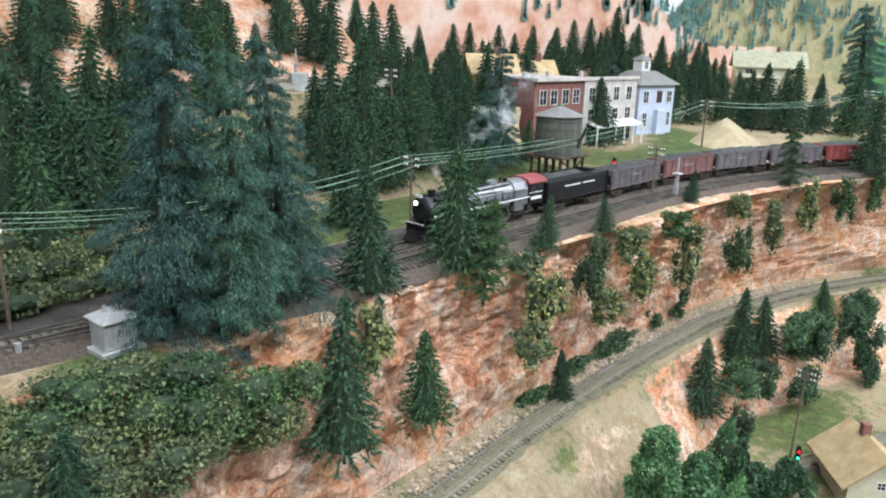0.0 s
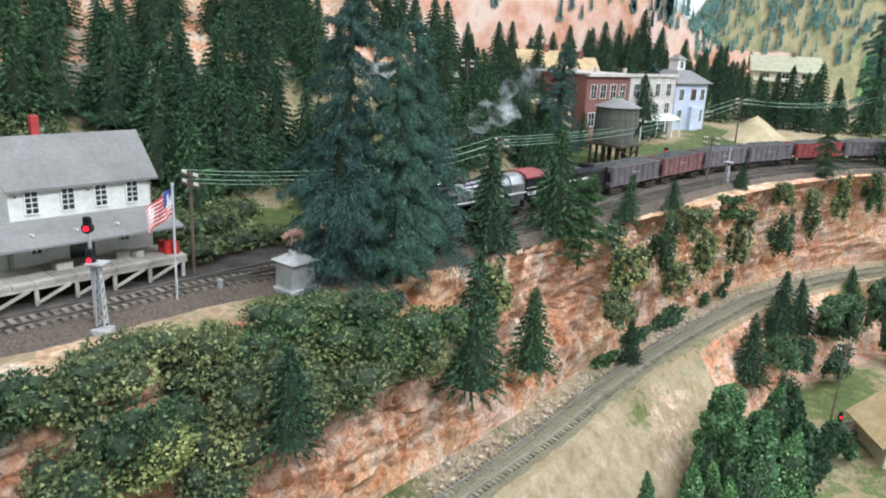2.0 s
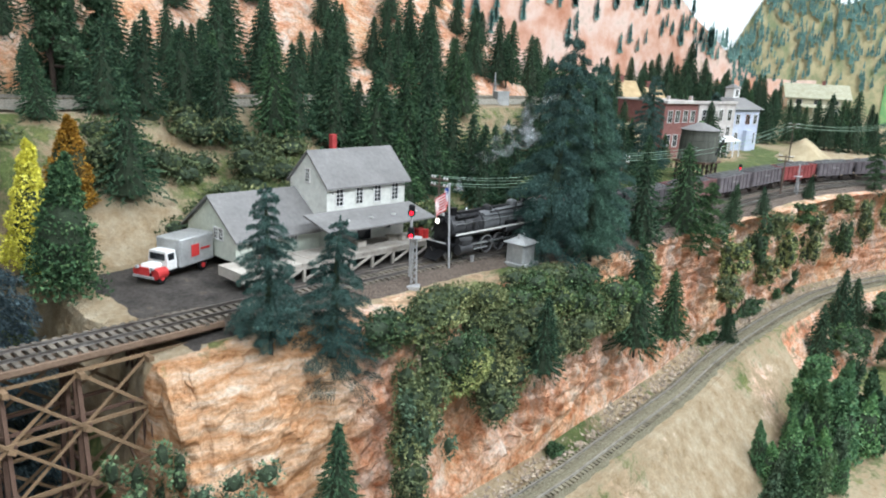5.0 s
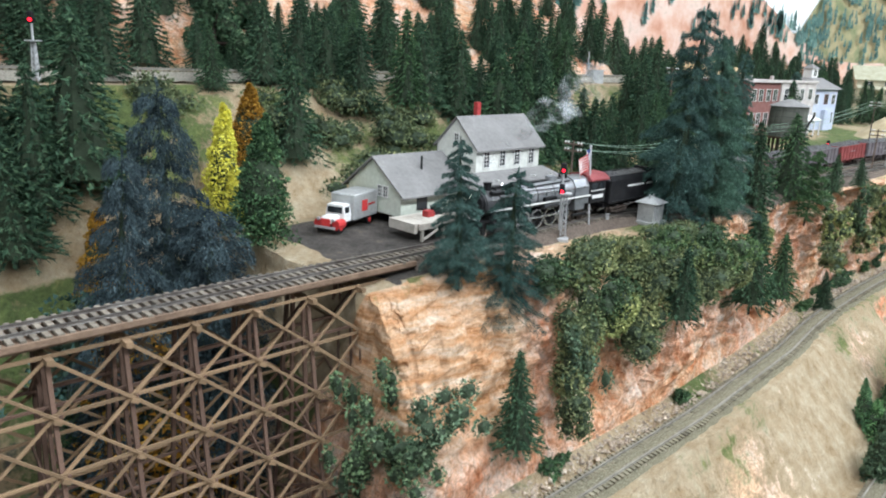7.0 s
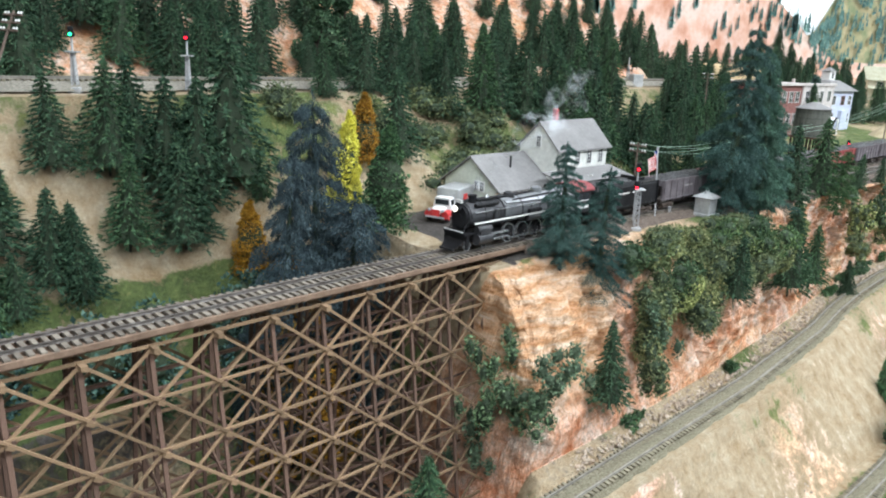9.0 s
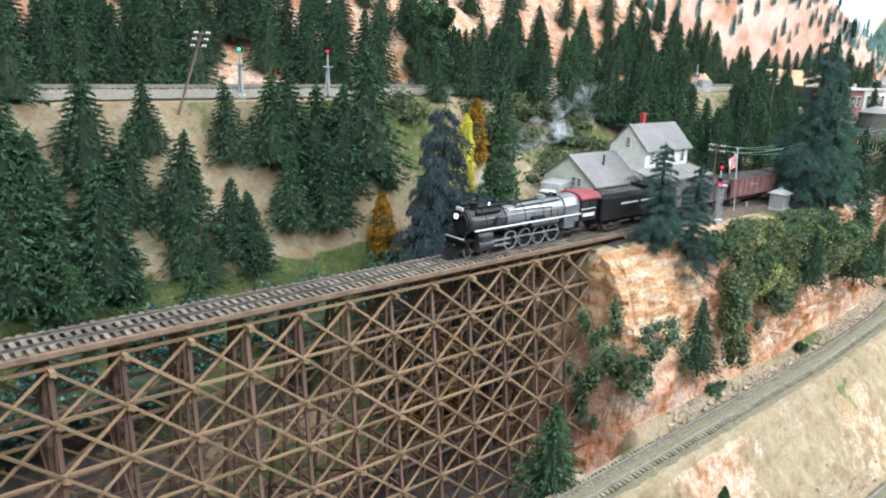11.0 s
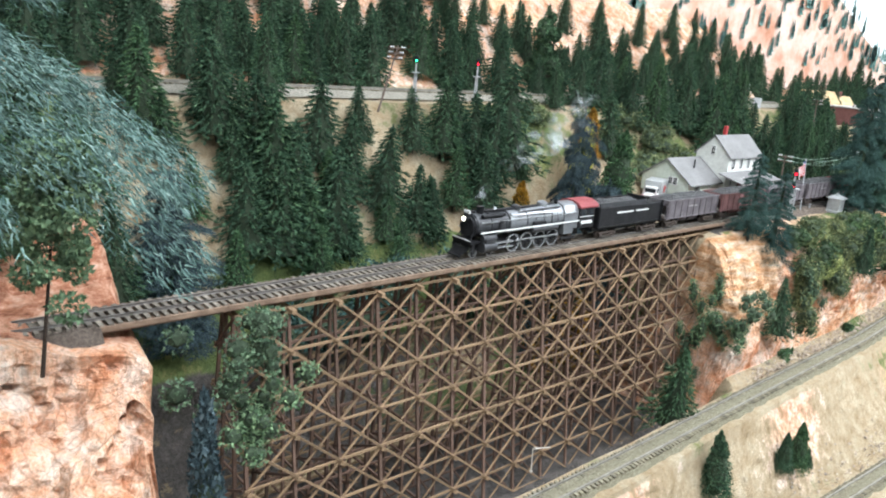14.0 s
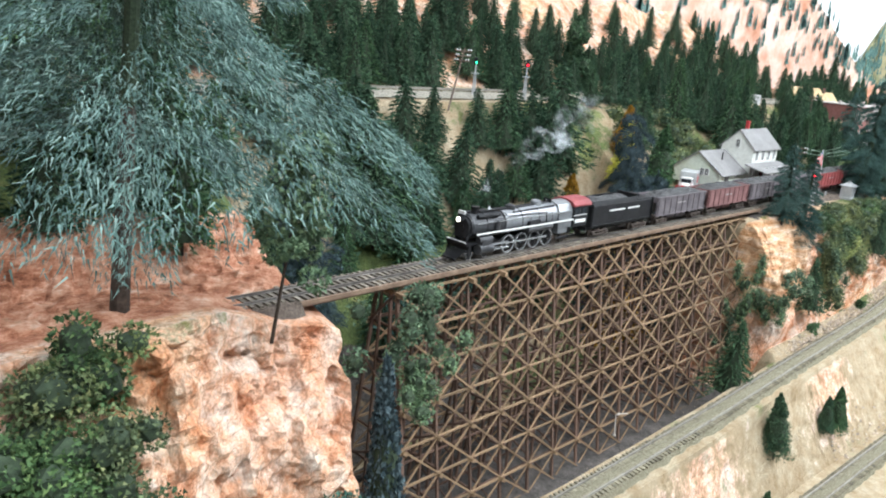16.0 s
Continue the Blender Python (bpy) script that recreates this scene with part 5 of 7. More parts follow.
def make_tank():
    x, y, z = 0.965, 0.700, 0.008
    e = thing("water_tank", "grey-olive wooden water tank on dark timber legs", "water tank", pose(x, y, z) @ Matrix.Diagonal((0.8, 0.8, 1.0, 1.0)))
    bm = bmesh.new()
    bmesh.ops.create_cone(bm, cap_ends=True, segments=40, radius1=0.0445, radius2=0.0410, depth=0.0560, matrix=pose(0, 0, 0.0660))
    part("tub", bm, TANK_WALL, e)
    for zz in (0.042, 0.053, 0.064, 0.075, 0.086):
        part("hoop", rod((0, 0, zz - 0.0004), (0, 0, zz + 0.0004), 0.0450 - (zz - 0.038) * 0.0625, None, 40), GRAPHITE, e)
    bm = bmesh.new()
    bmesh.ops.create_cone(bm, cap_ends=True, segments=12, radius1=0.0470, radius2=0.0020, depth=0.0140, matrix=pose(0, 0, 0.1010))
    part("roof", bm, ROOF_GREY, e, "pale conical roof")
    part("roof_hatch", box(-0.004, 0.004, -0.004, 0.004, 0.104, 0.1095), MID_GREEN, e)
    part("platform", box(-0.040, 0.040, -0.040, 0.040, 0.0345, 0.0380), DARK_TIMBER, e)
    for i in range(4):
        for j in range(3):
            part("leg", box(-0.036 + i * 0.0235, -0.032 + i * 0.0235, -0.034 + j * 0.0320, -0.030 + j * 0.0320, -0.012, 0.0335), BARK, e)
    for k in (-1, 1):
        part("leg_brace", beam((-0.034, -0.035, 0.002 if k > 0 else 0.032), (0.036, -0.035, 0.032 if k > 0 else 0.002), 0.0015, 0.0025), BARK, e)
    part("spout", rod((0.000, -0.042, 0.050), (0.002, -0.058, 0.080), 0.0024, None, 10), GRAPHITE, e)
    bm = bmesh.new()
    for k in (-1, 1):
        beam((0.046, k * 0.003 - 0.01, 0.0), (0.043, k * 0.003 - 0.01, 0.094), 0.0008, 0.0008, bm)
    for i in range(14):
        beam((0.045, -0.013, 0.006 + i * 0.0064), (0.045, -0.007, 0.006 + i * 0.0064), 0.0006, 0.0006, bm)
    part("ladder", bm, BARK, e)
    return e


make_tank()


def make_brick_block():
    e = thing("brick_store", "two-storey dull red brick store with pale front", "building", pose(1.203, 0.820, 0.030, 0, 0, -6))
    # the pale front looks along +x, the brick flank along -y
    body = part("wall", box(-0.125, 0.0, 0.0, 0.120, -0.02, 0.112, bevel=0.0006), DULL_BRICK, e)
    part("front_wall", box(0.0, 0.150, 0.0, 0.110, -0.02, 0.108, bevel=0.0006), DULL_BRICK, e)
    part("pale_front", box(0.0, 0.152, -0.003, 0.0, -0.004, 0.110), PALE_BRICK, e, "pale painted street front")
    part("cornice", box(-0.128, 0.155, -0.006, 0.002, 0.109, 0.1145), PALE_BRICK, e)
    part("parapet_cap", box(-0.128, 0.003, 0.002, 0.123, 0.1115, 0.1145), PALE_BRICK, e)
    for x in (-0.105, -0.078, -0.048, -0.020):
        for z in (0.032, 0.082):
            window(body, x, 0.0, z, 0.016, 0.024, cols=2, rows=2)
    for x in (0.020, 0.055, 0.090, 0.128):
        window(body, x, -0.003, 0.084, 0.016, 0.024, cols=2, rows=2)
        window(body, x, -0.003, 0.048, 0.016, 0.020, cols=2, rows=2)
    part("shop_awning", prism(((-0.003, 0.034), (-0.003, 0.036), (-0.030, 0.028), (-0.030, 0.0265)), 0.010, 0.148), TRIM_WHITE, e, "white porch roof")
    for i in range(6):
        part("porch_post", rod((0.012 + i * 0.0265, -0.029, -0.008), (0.012 + i * 0.0265, -0.029, 0.027), 0.0014, None, 8), TRIM_WHITE, e)
    part("shop_window", box(0.015, 0.140, -0.0045, -0.0025, -0.002, 0.024), GLASS, e)
    for x in (-0.10, -0.04, 0.05):
        part("chimney_pot", box(x, x + 0.006, 0.05, 0.056, 0.11, 0.122), PALE_BRICK, e)
    return e


make_brick_block()


def make_blue_house():
    e = thing("blue_house", "pale blue two-storey house with cupola and grey hipped roof", "house", pose(1.470, 0.822, 0.030, 0, 0, -12))
    w = part("wall", box(-0.050, 0.055, 0.0, 0.090, -0.02, 0.094), BLUE_WALL, e)
    bm = bmesh.new()
    bmesh.ops.create_cone(bm, cap_ends=True, segments=4, radius1=0.086, radius2=0.030, depth=0.026, matrix=Matrix.Translation((0.0025, 0.045, 0.107)) @ Matrix.Diagonal((1.0, 0.88, 1, 1)) @ pose(0, 0, 0, 0, 0, 45))
    part("roof", bm, ROOF_GREY, e, "grey hipped roof")
    c = part("cupola", box(-0.012, 0.012, 0.033, 0.057, 0.118, 0.142), TRIM_WHITE, e, "white cupola")
    window(c, 0.0, 0.033, 0.131, 0.010, 0.014, cols=2, rows=2)
    bm = bmesh.new()
    bmesh.ops.create_cone(bm, cap_ends=True, segments=4, radius1=0.022, radius2=0.003, depth=0.010, matrix=pose(0, 0.045, 0.147, 0, 0, 45))
    part("cupola_roof", bm, ROOF_GREY, c)
    for x in (-0.030, 0.010, 0.040):
        window(w, x, 0.0, 0.070, 0.014, 0.022, cols=2, rows=2, frame_mat=DULL_BRICK if x == 0.010 else None)
        window(w, x, 0.0, 0.025, 0.012, 0.026, cols=2, rows=2)
    part("bay", box(-0.002, 0.026, -0.010, 0.0, -0.01, 0.044), BLUE_WALL, e)
    return e


make_blue_house()


def make_cottage(x, y, z, yaw, w, d, h, ridge, wall, roof, label, porch=True):
    e = thing("cottage", label, "house", pose(x, y, z, 0, 0, yaw))
    body = part("wall", gable_walls(-w / 2, w / 2, 0, d, -0.03, h, ridge), wall, e)
    part("roof", gable_roof(-w / 2 - 0.01, w / 2 + 0.01, 0, d, h, ridge, 0.012, None, 0.003), roof, e)
    part("chimney", box(w * 0.1, w * 0.1 + 0.010, d / 2 - 0.005, d / 2 + 0.005, ridge - 0.01, ridge + 0.016), DULL_BRICK, e)
    for i in (-0.3, 0.0, 0.3):
        window(body, w * i, 0.0, h * 0.72, w * 0.1, h * 0.22)
        window(body, w * i, 0.0, h * 0.28, w * 0.1, h * 0.24)
    window(body, d / 2, -w / 2, h * 0.85, d * 0.12, h * 0.2, along_x=False)
    if porch:
        part("porch_roof", prism(((0.0, h * 0.55), (0.0, h * 0.55 + 0.003), (-0.035, h * 0.42 + 0.003), (-0.035, h * 0.42)), -w / 2, w * 0.15), roof, e)
        for i in range(4):
            xx = -w / 2 + 0.004 + i * w * 0.2
            part("porch_post", box(xx, xx + 0.003, -0.034, -0.031, -0.01, h * 0.43), wall, e)
    return e


make_cottage(2.37, 0.945, 0.085, -62, 0.19, 0.13, 0.062, 0.100, CREAM_WALL, PALE_ROOF, "cream two-storey farmhouse on a sandy rise")
make_cottage(1.285, 0.990, 0.105, -35, 0.075, 0.06, 0.036, 0.058, CREAM_WALL, TAN_ROOF, "tan-roofed cottage above the town", False)
make_cottage(1.150, 0.985, 0.105, -35, 0.080, 0.06, 0.046, 0.070, YELLOW_WALL, TAN_ROOF, "tan-roofed shack among the conifers", False)
make_cottage(1.040, 0.215, -0.330, 40, 0.085, 0.075, 0.045, 0.075, CREAM_WALL, TAN_ROOF, "small cream line-side house with tan roof", True)


def pole(x, y, z, h, arms, label, lean=0.0, yaw=0.0, mat=None):
    e = thing("telegraph_pole", label, "telegraph pole", pose(x, y, z, 0, lean, yaw), "telegraph poles along the line")
    part("post", rod((0, 0, -0.012), (0, 0, h), 0.0016, None, 8, r2=0.0011), POLE_WOOD, e)
    for i in range(arms):
        zz = h - 0.004 - i * 0.0075
        arm = part("crossarm", box(-0.0011, 0.0011, -0.0125, 0.0125, zz - 0.0008, zz + 0.0008), POLE_WOOD, e)
        for k in (-0.011, -0.007, 0.007, 0.011):
            part("insulator", rod((0, k, zz + 0.0008), (0, k, zz + 0.0032), 0.0009, None, 6), TRIM_WHITE, arm)
    return e


POLES = ((0.2060, 0.6330, 0.0, 0.082, 2), (0.6350, 0.6650, 0.0, 0.078, 2), (0.9700, 0.5440, 0.0, 0.074, 2), (1.420, 0.690, 0.02, 0.085, 2), (1.950, 0.560, 0.02, 0.095, 2), (2.50, 0.40, 0.02, 0.10, 2))
for x, y, z, h, n in POLES:
    pole(x, y, z, h, n, "weathered telegraph pole with two crossarms and white insulators")


def wires():
    ids = ((0, 1), (1, 3), (3, 4), (4, 5))
    for a, b in ids:
        e = thing("line_wires", "thin green telegraph wires strung between poles", "wires")
        pa, pb = POLES[a], POLES[b]
        for q in (0, 1):
            for k in (-0.011, 0.011):
                p0 = Vector((pa[0], pa[1] + k, pa[2] + pa[3] - 0.001 - q * 0.0075))
                p1 = Vector((pb[0], pb[1] + k, pb[2] + pb[3] - 0.001 - q * 0.0075))
                verts, faces = [], []
                for i in range(13):
                    u = i / 12
                    p = p0.lerp(p1, u) - Vector((0, 0, 0.016 * 4 * u * (1 - u)))
                    verts += [p + Vector(d) * 0.00028 for d in ((0, 1, 0), (0, 0, 1), (0, -1, 0), (0, 0, -1))]
                for i in range(12):
                    faces += [(i * 4 + q, i * 4 + (q + 1) % 4, i * 4 + 4 + (q + 1) % 4, i * 4 + 4 + q) for q in range(4)]
                part("wire", mesh_of("wire", verts, faces, WIRE), None, e)


wires()


def signal(name, x, y, z, h, heads, label, base=0.0058, lattice=True, yaw=0.0, side=0.0):
    """A silver mast with lattice foot; heads: (height, lamp material)."""
    e = thing(name, label, "railway signal", pose(x, y, z, 0, 0, yaw))
    part("base", box(-base, base, -base, base, -0.020, 0.0012, bevel=0.0004), ALU, e)
    w = 0.0026
    top = h * (0.62 if lattice else 0.2)
    bm = bmesh.new()
    for i, j in ((-1, -1), (1, -1), (1, 1), (-1, 1)):
        rod((i * w, j * w, 0.003), (i * w * 0.55, j * w * 0.55, top), 0.0006, bm, 5)
    n = 7
    for q in range(n):
        z0, z1 = 0.003 + (top - 0.003) * q / n, 0.003 + (top - 0.003) * (q + 1) / n
        k0, k1 = 1 - 0.45 * q / n, 1 - 0.45 * (q + 1) / n
        for (i, j), (s, t) in (((-1, -1), (1, -1)), ((1, -1), (1, 1)), ((1, 1), (-1, 1)), ((-1, 1), (-1, -1))):
            rod((i * w * k0, j * w * k0, z0), (s * w * k1, t * w * k1, z1), 0.0004, bm, 4)
    part("lattice", bm, ALU, e)
    part("mast", rod((side, 0, top * 0.2), (side, 0, h), 0.0011, None, 8), ALU, e)
    part("platform", box(-0.0058, 0.0058, -0.0058, 0.0058, top - 0.0006, top + 0.0006), ALU, e)
    for zz, lamp in heads:
        hd = part("signal_head", rod((side, -0.0026, zz), (side, 0.0012, zz), 0.0034, None, 16), BLACK_STEEL, e, "black round signal head")
        part("target", box(side - 0.0028, side + 0.0028, -0.0022, 0.0008, zz + 0.001, zz + 0.0075, bevel=0.0010), BLACK_STEEL, hd)
        bm = rod((side, -0.0033, zz), (side, -0.0024, zz), 0.0016, None, 12)
        part("lens", bm, lamp, hd, "lit signal lens")
    return e


signal("depot_signal", 0.1010, 0.5600, -0.003, 0.074, ((0.0690, LAMP_RED), (0.0480, LAMP_RED)), "silver lattice signal with two lit red heads", yaw=-50, side=-0.004)
signal("yard_signal", 1.0180, 0.5340, -0.002, 0.058, (), "silver lattice signal tower on the cliff edge", base=0.011)
signal("shelf_signal", -0.3860, 0.9250, 0.134, 0.058, ((0.0530, LAMP_GREEN),), "silver signal with lit green head by the upper track", yaw=-40)
signal("shelf_signal", -0.2680, 0.9200, 0.128, 0.066, ((0.0600, LAMP_RED),), "silver signal with lit red head by the upper track", yaw=-40)
signal("crossing_signal", 1.0350, 0.6450, 0.0, 0.036, ((0.0330, LAMP_RED),), "small red-lit signal beside the water tank", base=0.004, lattice=False, yaw=-60)
signal("ledge_signal", 0.972, 0.309, -0.322, 0.048, ((0.0420, LAMP_RED), (0.0330, LAMP_GREEN)), "small signal with green light on the bottom ledge", base=0.006, lattice=False, yaw=-60)
signal("hill_signal", 0.7030, 0.9790, 0.130, 0.056, (), "silver signal mast beside a white relay box", yaw=0)
small_box("relay_box", 0.6850, 0.9480, 0.128, 0.024, 0.018, 0.026, GALV, "white relay box on the wooded slope", "relay box", -20)
small_box("switch_stand", 0.1930, 0.5700, -0.003, 0.0030, 0.0030, 0.0130, ALU, "small silver switch stand beside the track", "switch stand", 20)


def make_flag():
    e = thing("flagpole", "silver flagpole with a striped flag", "flagpole", pose(0.1580, 0.5690, -0.003, -7, 4, 0))
    part("pole", rod((0, 0, 0), (0, 0, 0.0870), 0.0009, None, 8), ALU, e)
    part("finial", rod((0, 0, 0.0865), (0, 0, 0.0890), 0.0014, None, 8), ALU, e)
    flag = None
    n, hh, ll = 13, 0.0180, 0.0240

    def cloth(u0, u1, v0, v1, mat, name):
        verts, faces, k = [], [], 10
        for i in range(k + 1):
            u = u0 + (u1 - u0) * i / k
            for v in (v0, v1):
                x = -ll * u * 0.80
                z = 0.0850 - hh * v - 0.013 * u ** 1.3
                y = 0.0026 * math.sin(u * 9.0 + v)
                verts.append((x, y, z))
        for i in range(k):
            a = i * 2
            faces.append((a, a + 1, a + 3, a + 2))
        me = mesh_of(name, verts, faces, mat)
        ob = part(name, me, None, flag or e)
        so = ob.modifiers.new("cloth", "SOLIDIFY")
        so.thickness = 0.0003
        return ob

    flag = cloth(0.0, 1.0, 0.0, 1.0, TRIM_WHITE, "flag")
    for i in range(0, n, 2):
        u0 = 0.42 if i < 7 else 0.0
        s = cloth(u0, 1.0, i / n, (i + 1) / n, RED_PAINT, "stripe")
        s.location.y = -0.0004
    c = cloth(0.0, 0.42, 0.0, 7 / n, FLAG_BLUE, "canton")
    c.location.y = -0.0004
    return e


make_flag()


def make_cow(x, y, yaw):
    e = thing("cow", "small pinkish-brown model cow grazing by the track", "cow", pose(x, y, 0.0, 0, 0, yaw), "cows by the line")
    bm = bmesh.new()
    bmesh.ops.create_icosphere(bm, subdivisions=2, radius=1, matrix=Matrix.Translation((0, 0, 0.0105)) @ Matrix.Diagonal((0.0110, 0.0042, 0.0050, 1)))
    part("body", bm, PINKISH, e, smooth=True)
    bm = rod((-0.0095, 0, 0.0120), (-0.0150, 0, 0.0075), 0.0028, None, 8, r2=0.0018)
    part("head", bm, PINKISH, e)
    for i in (-1, 1):
        for j in (-1, 1):
            part("leg", rod((i * 0.0070, j * 0.0026, 0.0), (i * 0.0066, j * 0.0024, 0.0085), 0.0010, None, 6), PINKISH, e)
    return e


make_cow(0.3150, 0.6460, 10)
make_cow(0.3550, 0.6600, 60)


def sand_mound():
    verts, faces, n = [], [], 28
    for i in range(n + 1):
        for j in range(n + 1):
            u, v = 2 * i / n - 1, 2 * j / n - 1
            x, y = 1.530 + u * 0.11, 0.695 + v * 0.075
            r = min(1.0, math.hypot(u, v))
            verts.append((x, y, 0.000 + 0.062 * (1 - r) ** 0.9 + 0.010 * noise.noise(Vector((x * 25, y * 25, 3))) * (1 - r) + 0.004))
    for i in range(n):
        for j in range(n):
            a = i * (n + 1) + j
            faces.append((a, a + n + 1, a + n + 2, a + 1))
    return tagged(new("sand_mound", mesh_of("sand_mound", verts, faces, SAND)), "pale tan sand mound behind the tracks", "sand mound")


SAND = plain("pale_tan_sand", (0.42, 0.335, 0.20), (0.60, 0.50, 0.33), 60, 0.9, bump=0.4)
sand_mound()


pole(-0.475, 0.885, 0.128, 0.085, 3, "leaning pole with white insulators on the upper shelf", lean=24, yaw=20)
pole(0.760, 0.830, 0.040, 0.125, 2, "tall brown pole with crossarms among the conifers", lean=-4)
pole(1.010, 0.328, -0.316, 0.125, 2, "thin brown pole on the bottom ledge", lean=3)


def make_outcrop():
    """A tan plaster bluff that carries the town behind the tank."""
    bm = box(0.99, 1.06, 0.835, 0.930, -0.02, 0.095)
    bmesh.ops.subdivide_edges(bm, edges=bm.edges[:], cuts=22, use_grid_fill=True)
    for v in bm.verts:
        p = v.co.copy()
        v.co += Vector((0.010 * noise.noise(p * 18.0), 0.016 * noise.noise(p * 16.0 + Vector((4, 4, 4))) + 0.006 * noise.noise(p * 60.0), 0.010 * noise.noise(p * 20.0 + Vector((9, 1, 4)))))
        v.co.y += max(0.0, v.co.z) * 0.15
    return tagged(part("rock_bluff", bm, SAND, None), "tan plaster bluff behind the water tank", "rock")


make_outcrop()


def make_knob():
    e = thing("control_knob", "black round control panel with white pointer on the layout edge", "control panel", pose(0.100, 0.155, -0.322))
    bm = rod((0, 0, -0.004), (0, 0, 0.010), 0.040, None, 40)
    part("disc", bm, FLOORING, e)
    part("pointer", beam((-0.036, 0.006, 0.0115), (-0.024, 0.003, 0.0115), 0.0040, 0.0020), TRIM_WHITE, e)
    return e


make_knob()


# ---- trees and bushes ----
def sprigs(rng, base, tip, n, length, width, droop, spread, outward=0.8):
    """Fine needle triangles along a bough from base to tip."""
    base, tip = np.array(base), np.array(tip)
    d = tip - base
    u = rng.random(n) ** outward
    p = base + d * u[:, None]
    p[:, 2] -= droop * u * u
    dirn = d / (np.linalg.norm(d) + 1e-9)
    a = dirn + rng.normal(0, spread, (n, 3))
    a[:, 2] -= 0.15
    a /= np.linalg.norm(a, axis=1)[:, None]
    a *= (length * rng.uniform(0.6, 1.3, n))[:, None]
    b = np.cross(a, rng.normal(0, 1, (n, 3)))
    b /= np.linalg.norm(b, axis=1)[:, None] + 1e-9
    b *= (width * rng.uniform(0.7, 1.3, n))[:, None]
    return np.stack((p - b, p + b, p + a), axis=1)


def tri_mesh(name, tris, mats):
    v = np.concatenate(tris).reshape(-1, 3)
    return mesh_of(name, v.tolist(), np.arange(len(v)).reshape(-1, 3).tolist(), mats)


def spruce_crown(seed, slim=0.24, tiers=20):
    """A bottle-brush spruce one unit high."""
    rng = np.random.default_rng(seed)
    out = []
    for i in range(tiers):
        f = i / (tiers - 1)
        z = 0.07 + 0.90 * f
        r = slim * (1 - f) ** 0.85 * rng.uniform(0.88, 1.1) + 0.016
        n = int(7 + 9 * (1 - f))
        off = rng.uniform(0, 6.28)
        for k in range(n):
            a = off + 6.283 * k / n + rng.normal(0, 0.12)
            rr = r * rng.uniform(0.75, 1.18)
            tip = (rr * math.cos(a), rr * math.sin(a), z - 0.10 * rr)
            out.append(sprigs(rng, (0, 0, z + 0.02), tip, 21, 0.038 + 0.012 * (1 - f), 0.0080, 0.10 * rr, 0.50, 0.50))
    for k in range(10):
        out.append(sprigs(rng, (0, 0, 0.90), (0, 0, 1.0), 2, 0.05, 0.006, 0, 0.3))
    # Core cone, coloured dark for the shade behind the needles.
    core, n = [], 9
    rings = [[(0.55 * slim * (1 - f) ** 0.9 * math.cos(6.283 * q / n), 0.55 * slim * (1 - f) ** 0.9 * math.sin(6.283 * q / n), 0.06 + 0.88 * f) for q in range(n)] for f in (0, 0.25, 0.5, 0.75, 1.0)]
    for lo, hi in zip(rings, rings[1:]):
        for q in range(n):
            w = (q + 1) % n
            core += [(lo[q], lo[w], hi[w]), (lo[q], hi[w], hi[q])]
    return out, [np.array(core)]


def fibre_crown(seed, wide=0.24, start=0.13, boughs=96, fine=130, length=0.024, width=0.0018, hang=1.0, heart=0.0):
    """A loose feathery conifer one unit high, in drooping pads with gaps."""
    rng = np.random.default_rng(seed)
    out = []
    for i in range(boughs):
        f = (i + rng.random()) / boughs
        z = start + (0.98 - start) * f
        tier = 0.66 + 0.46 * math.sin(f * 38.0 + seed)
        r = wide * (1 - f) ** 0.48 * rng.uniform(0.6, 1.15) * tier * (0.7 + 0.3 * min(1, f * 6)) + 0.03
        a = i * 2.39996 + rng.normal(0, 0.3)
        tip = (r * math.cos(a), r * math.sin(a), z + rng.normal(0.0, 0.02))
        out.append(sprigs(rng, (0, 0, z + 0.01), tip, fine, length, width, hang * rng.uniform(0.02, 0.10) * r / wide, 0.75))
        side = np.array((-math.sin(a), math.cos(a), 0)) * r * 0.45
        mid = np.array(tip) * (0.55, 0.55, 1)
        for s in (-1, 1):
            out.append(sprigs(rng, mid, mid + side * s + np.array(tip) * (0.3, 0.3, 0), fine // 2, length, width, 0.03, 0.75))
    if not heart:
        return out
    n = 9
    rings = [[(heart * wide * (1.05 - f) ** 0.5 * math.cos(6.283 * q / n), heart * wide * (1.05 - f) ** 0.5 * math.sin(6.283 * q / n), start + 0.13 + (0.80 - start) * f) for q in range(n)] for f in (0, 0.25, 0.5, 0.75, 1.0)]
    core = [t for lo, hi in zip(rings, rings[1:]) for q in range(n) for t in ((lo[q], lo[(q + 1) % n], hi[(q + 1) % n]), (lo[q], hi[(q + 1) % n], hi[q]))]
    return out, [np.array(core)]


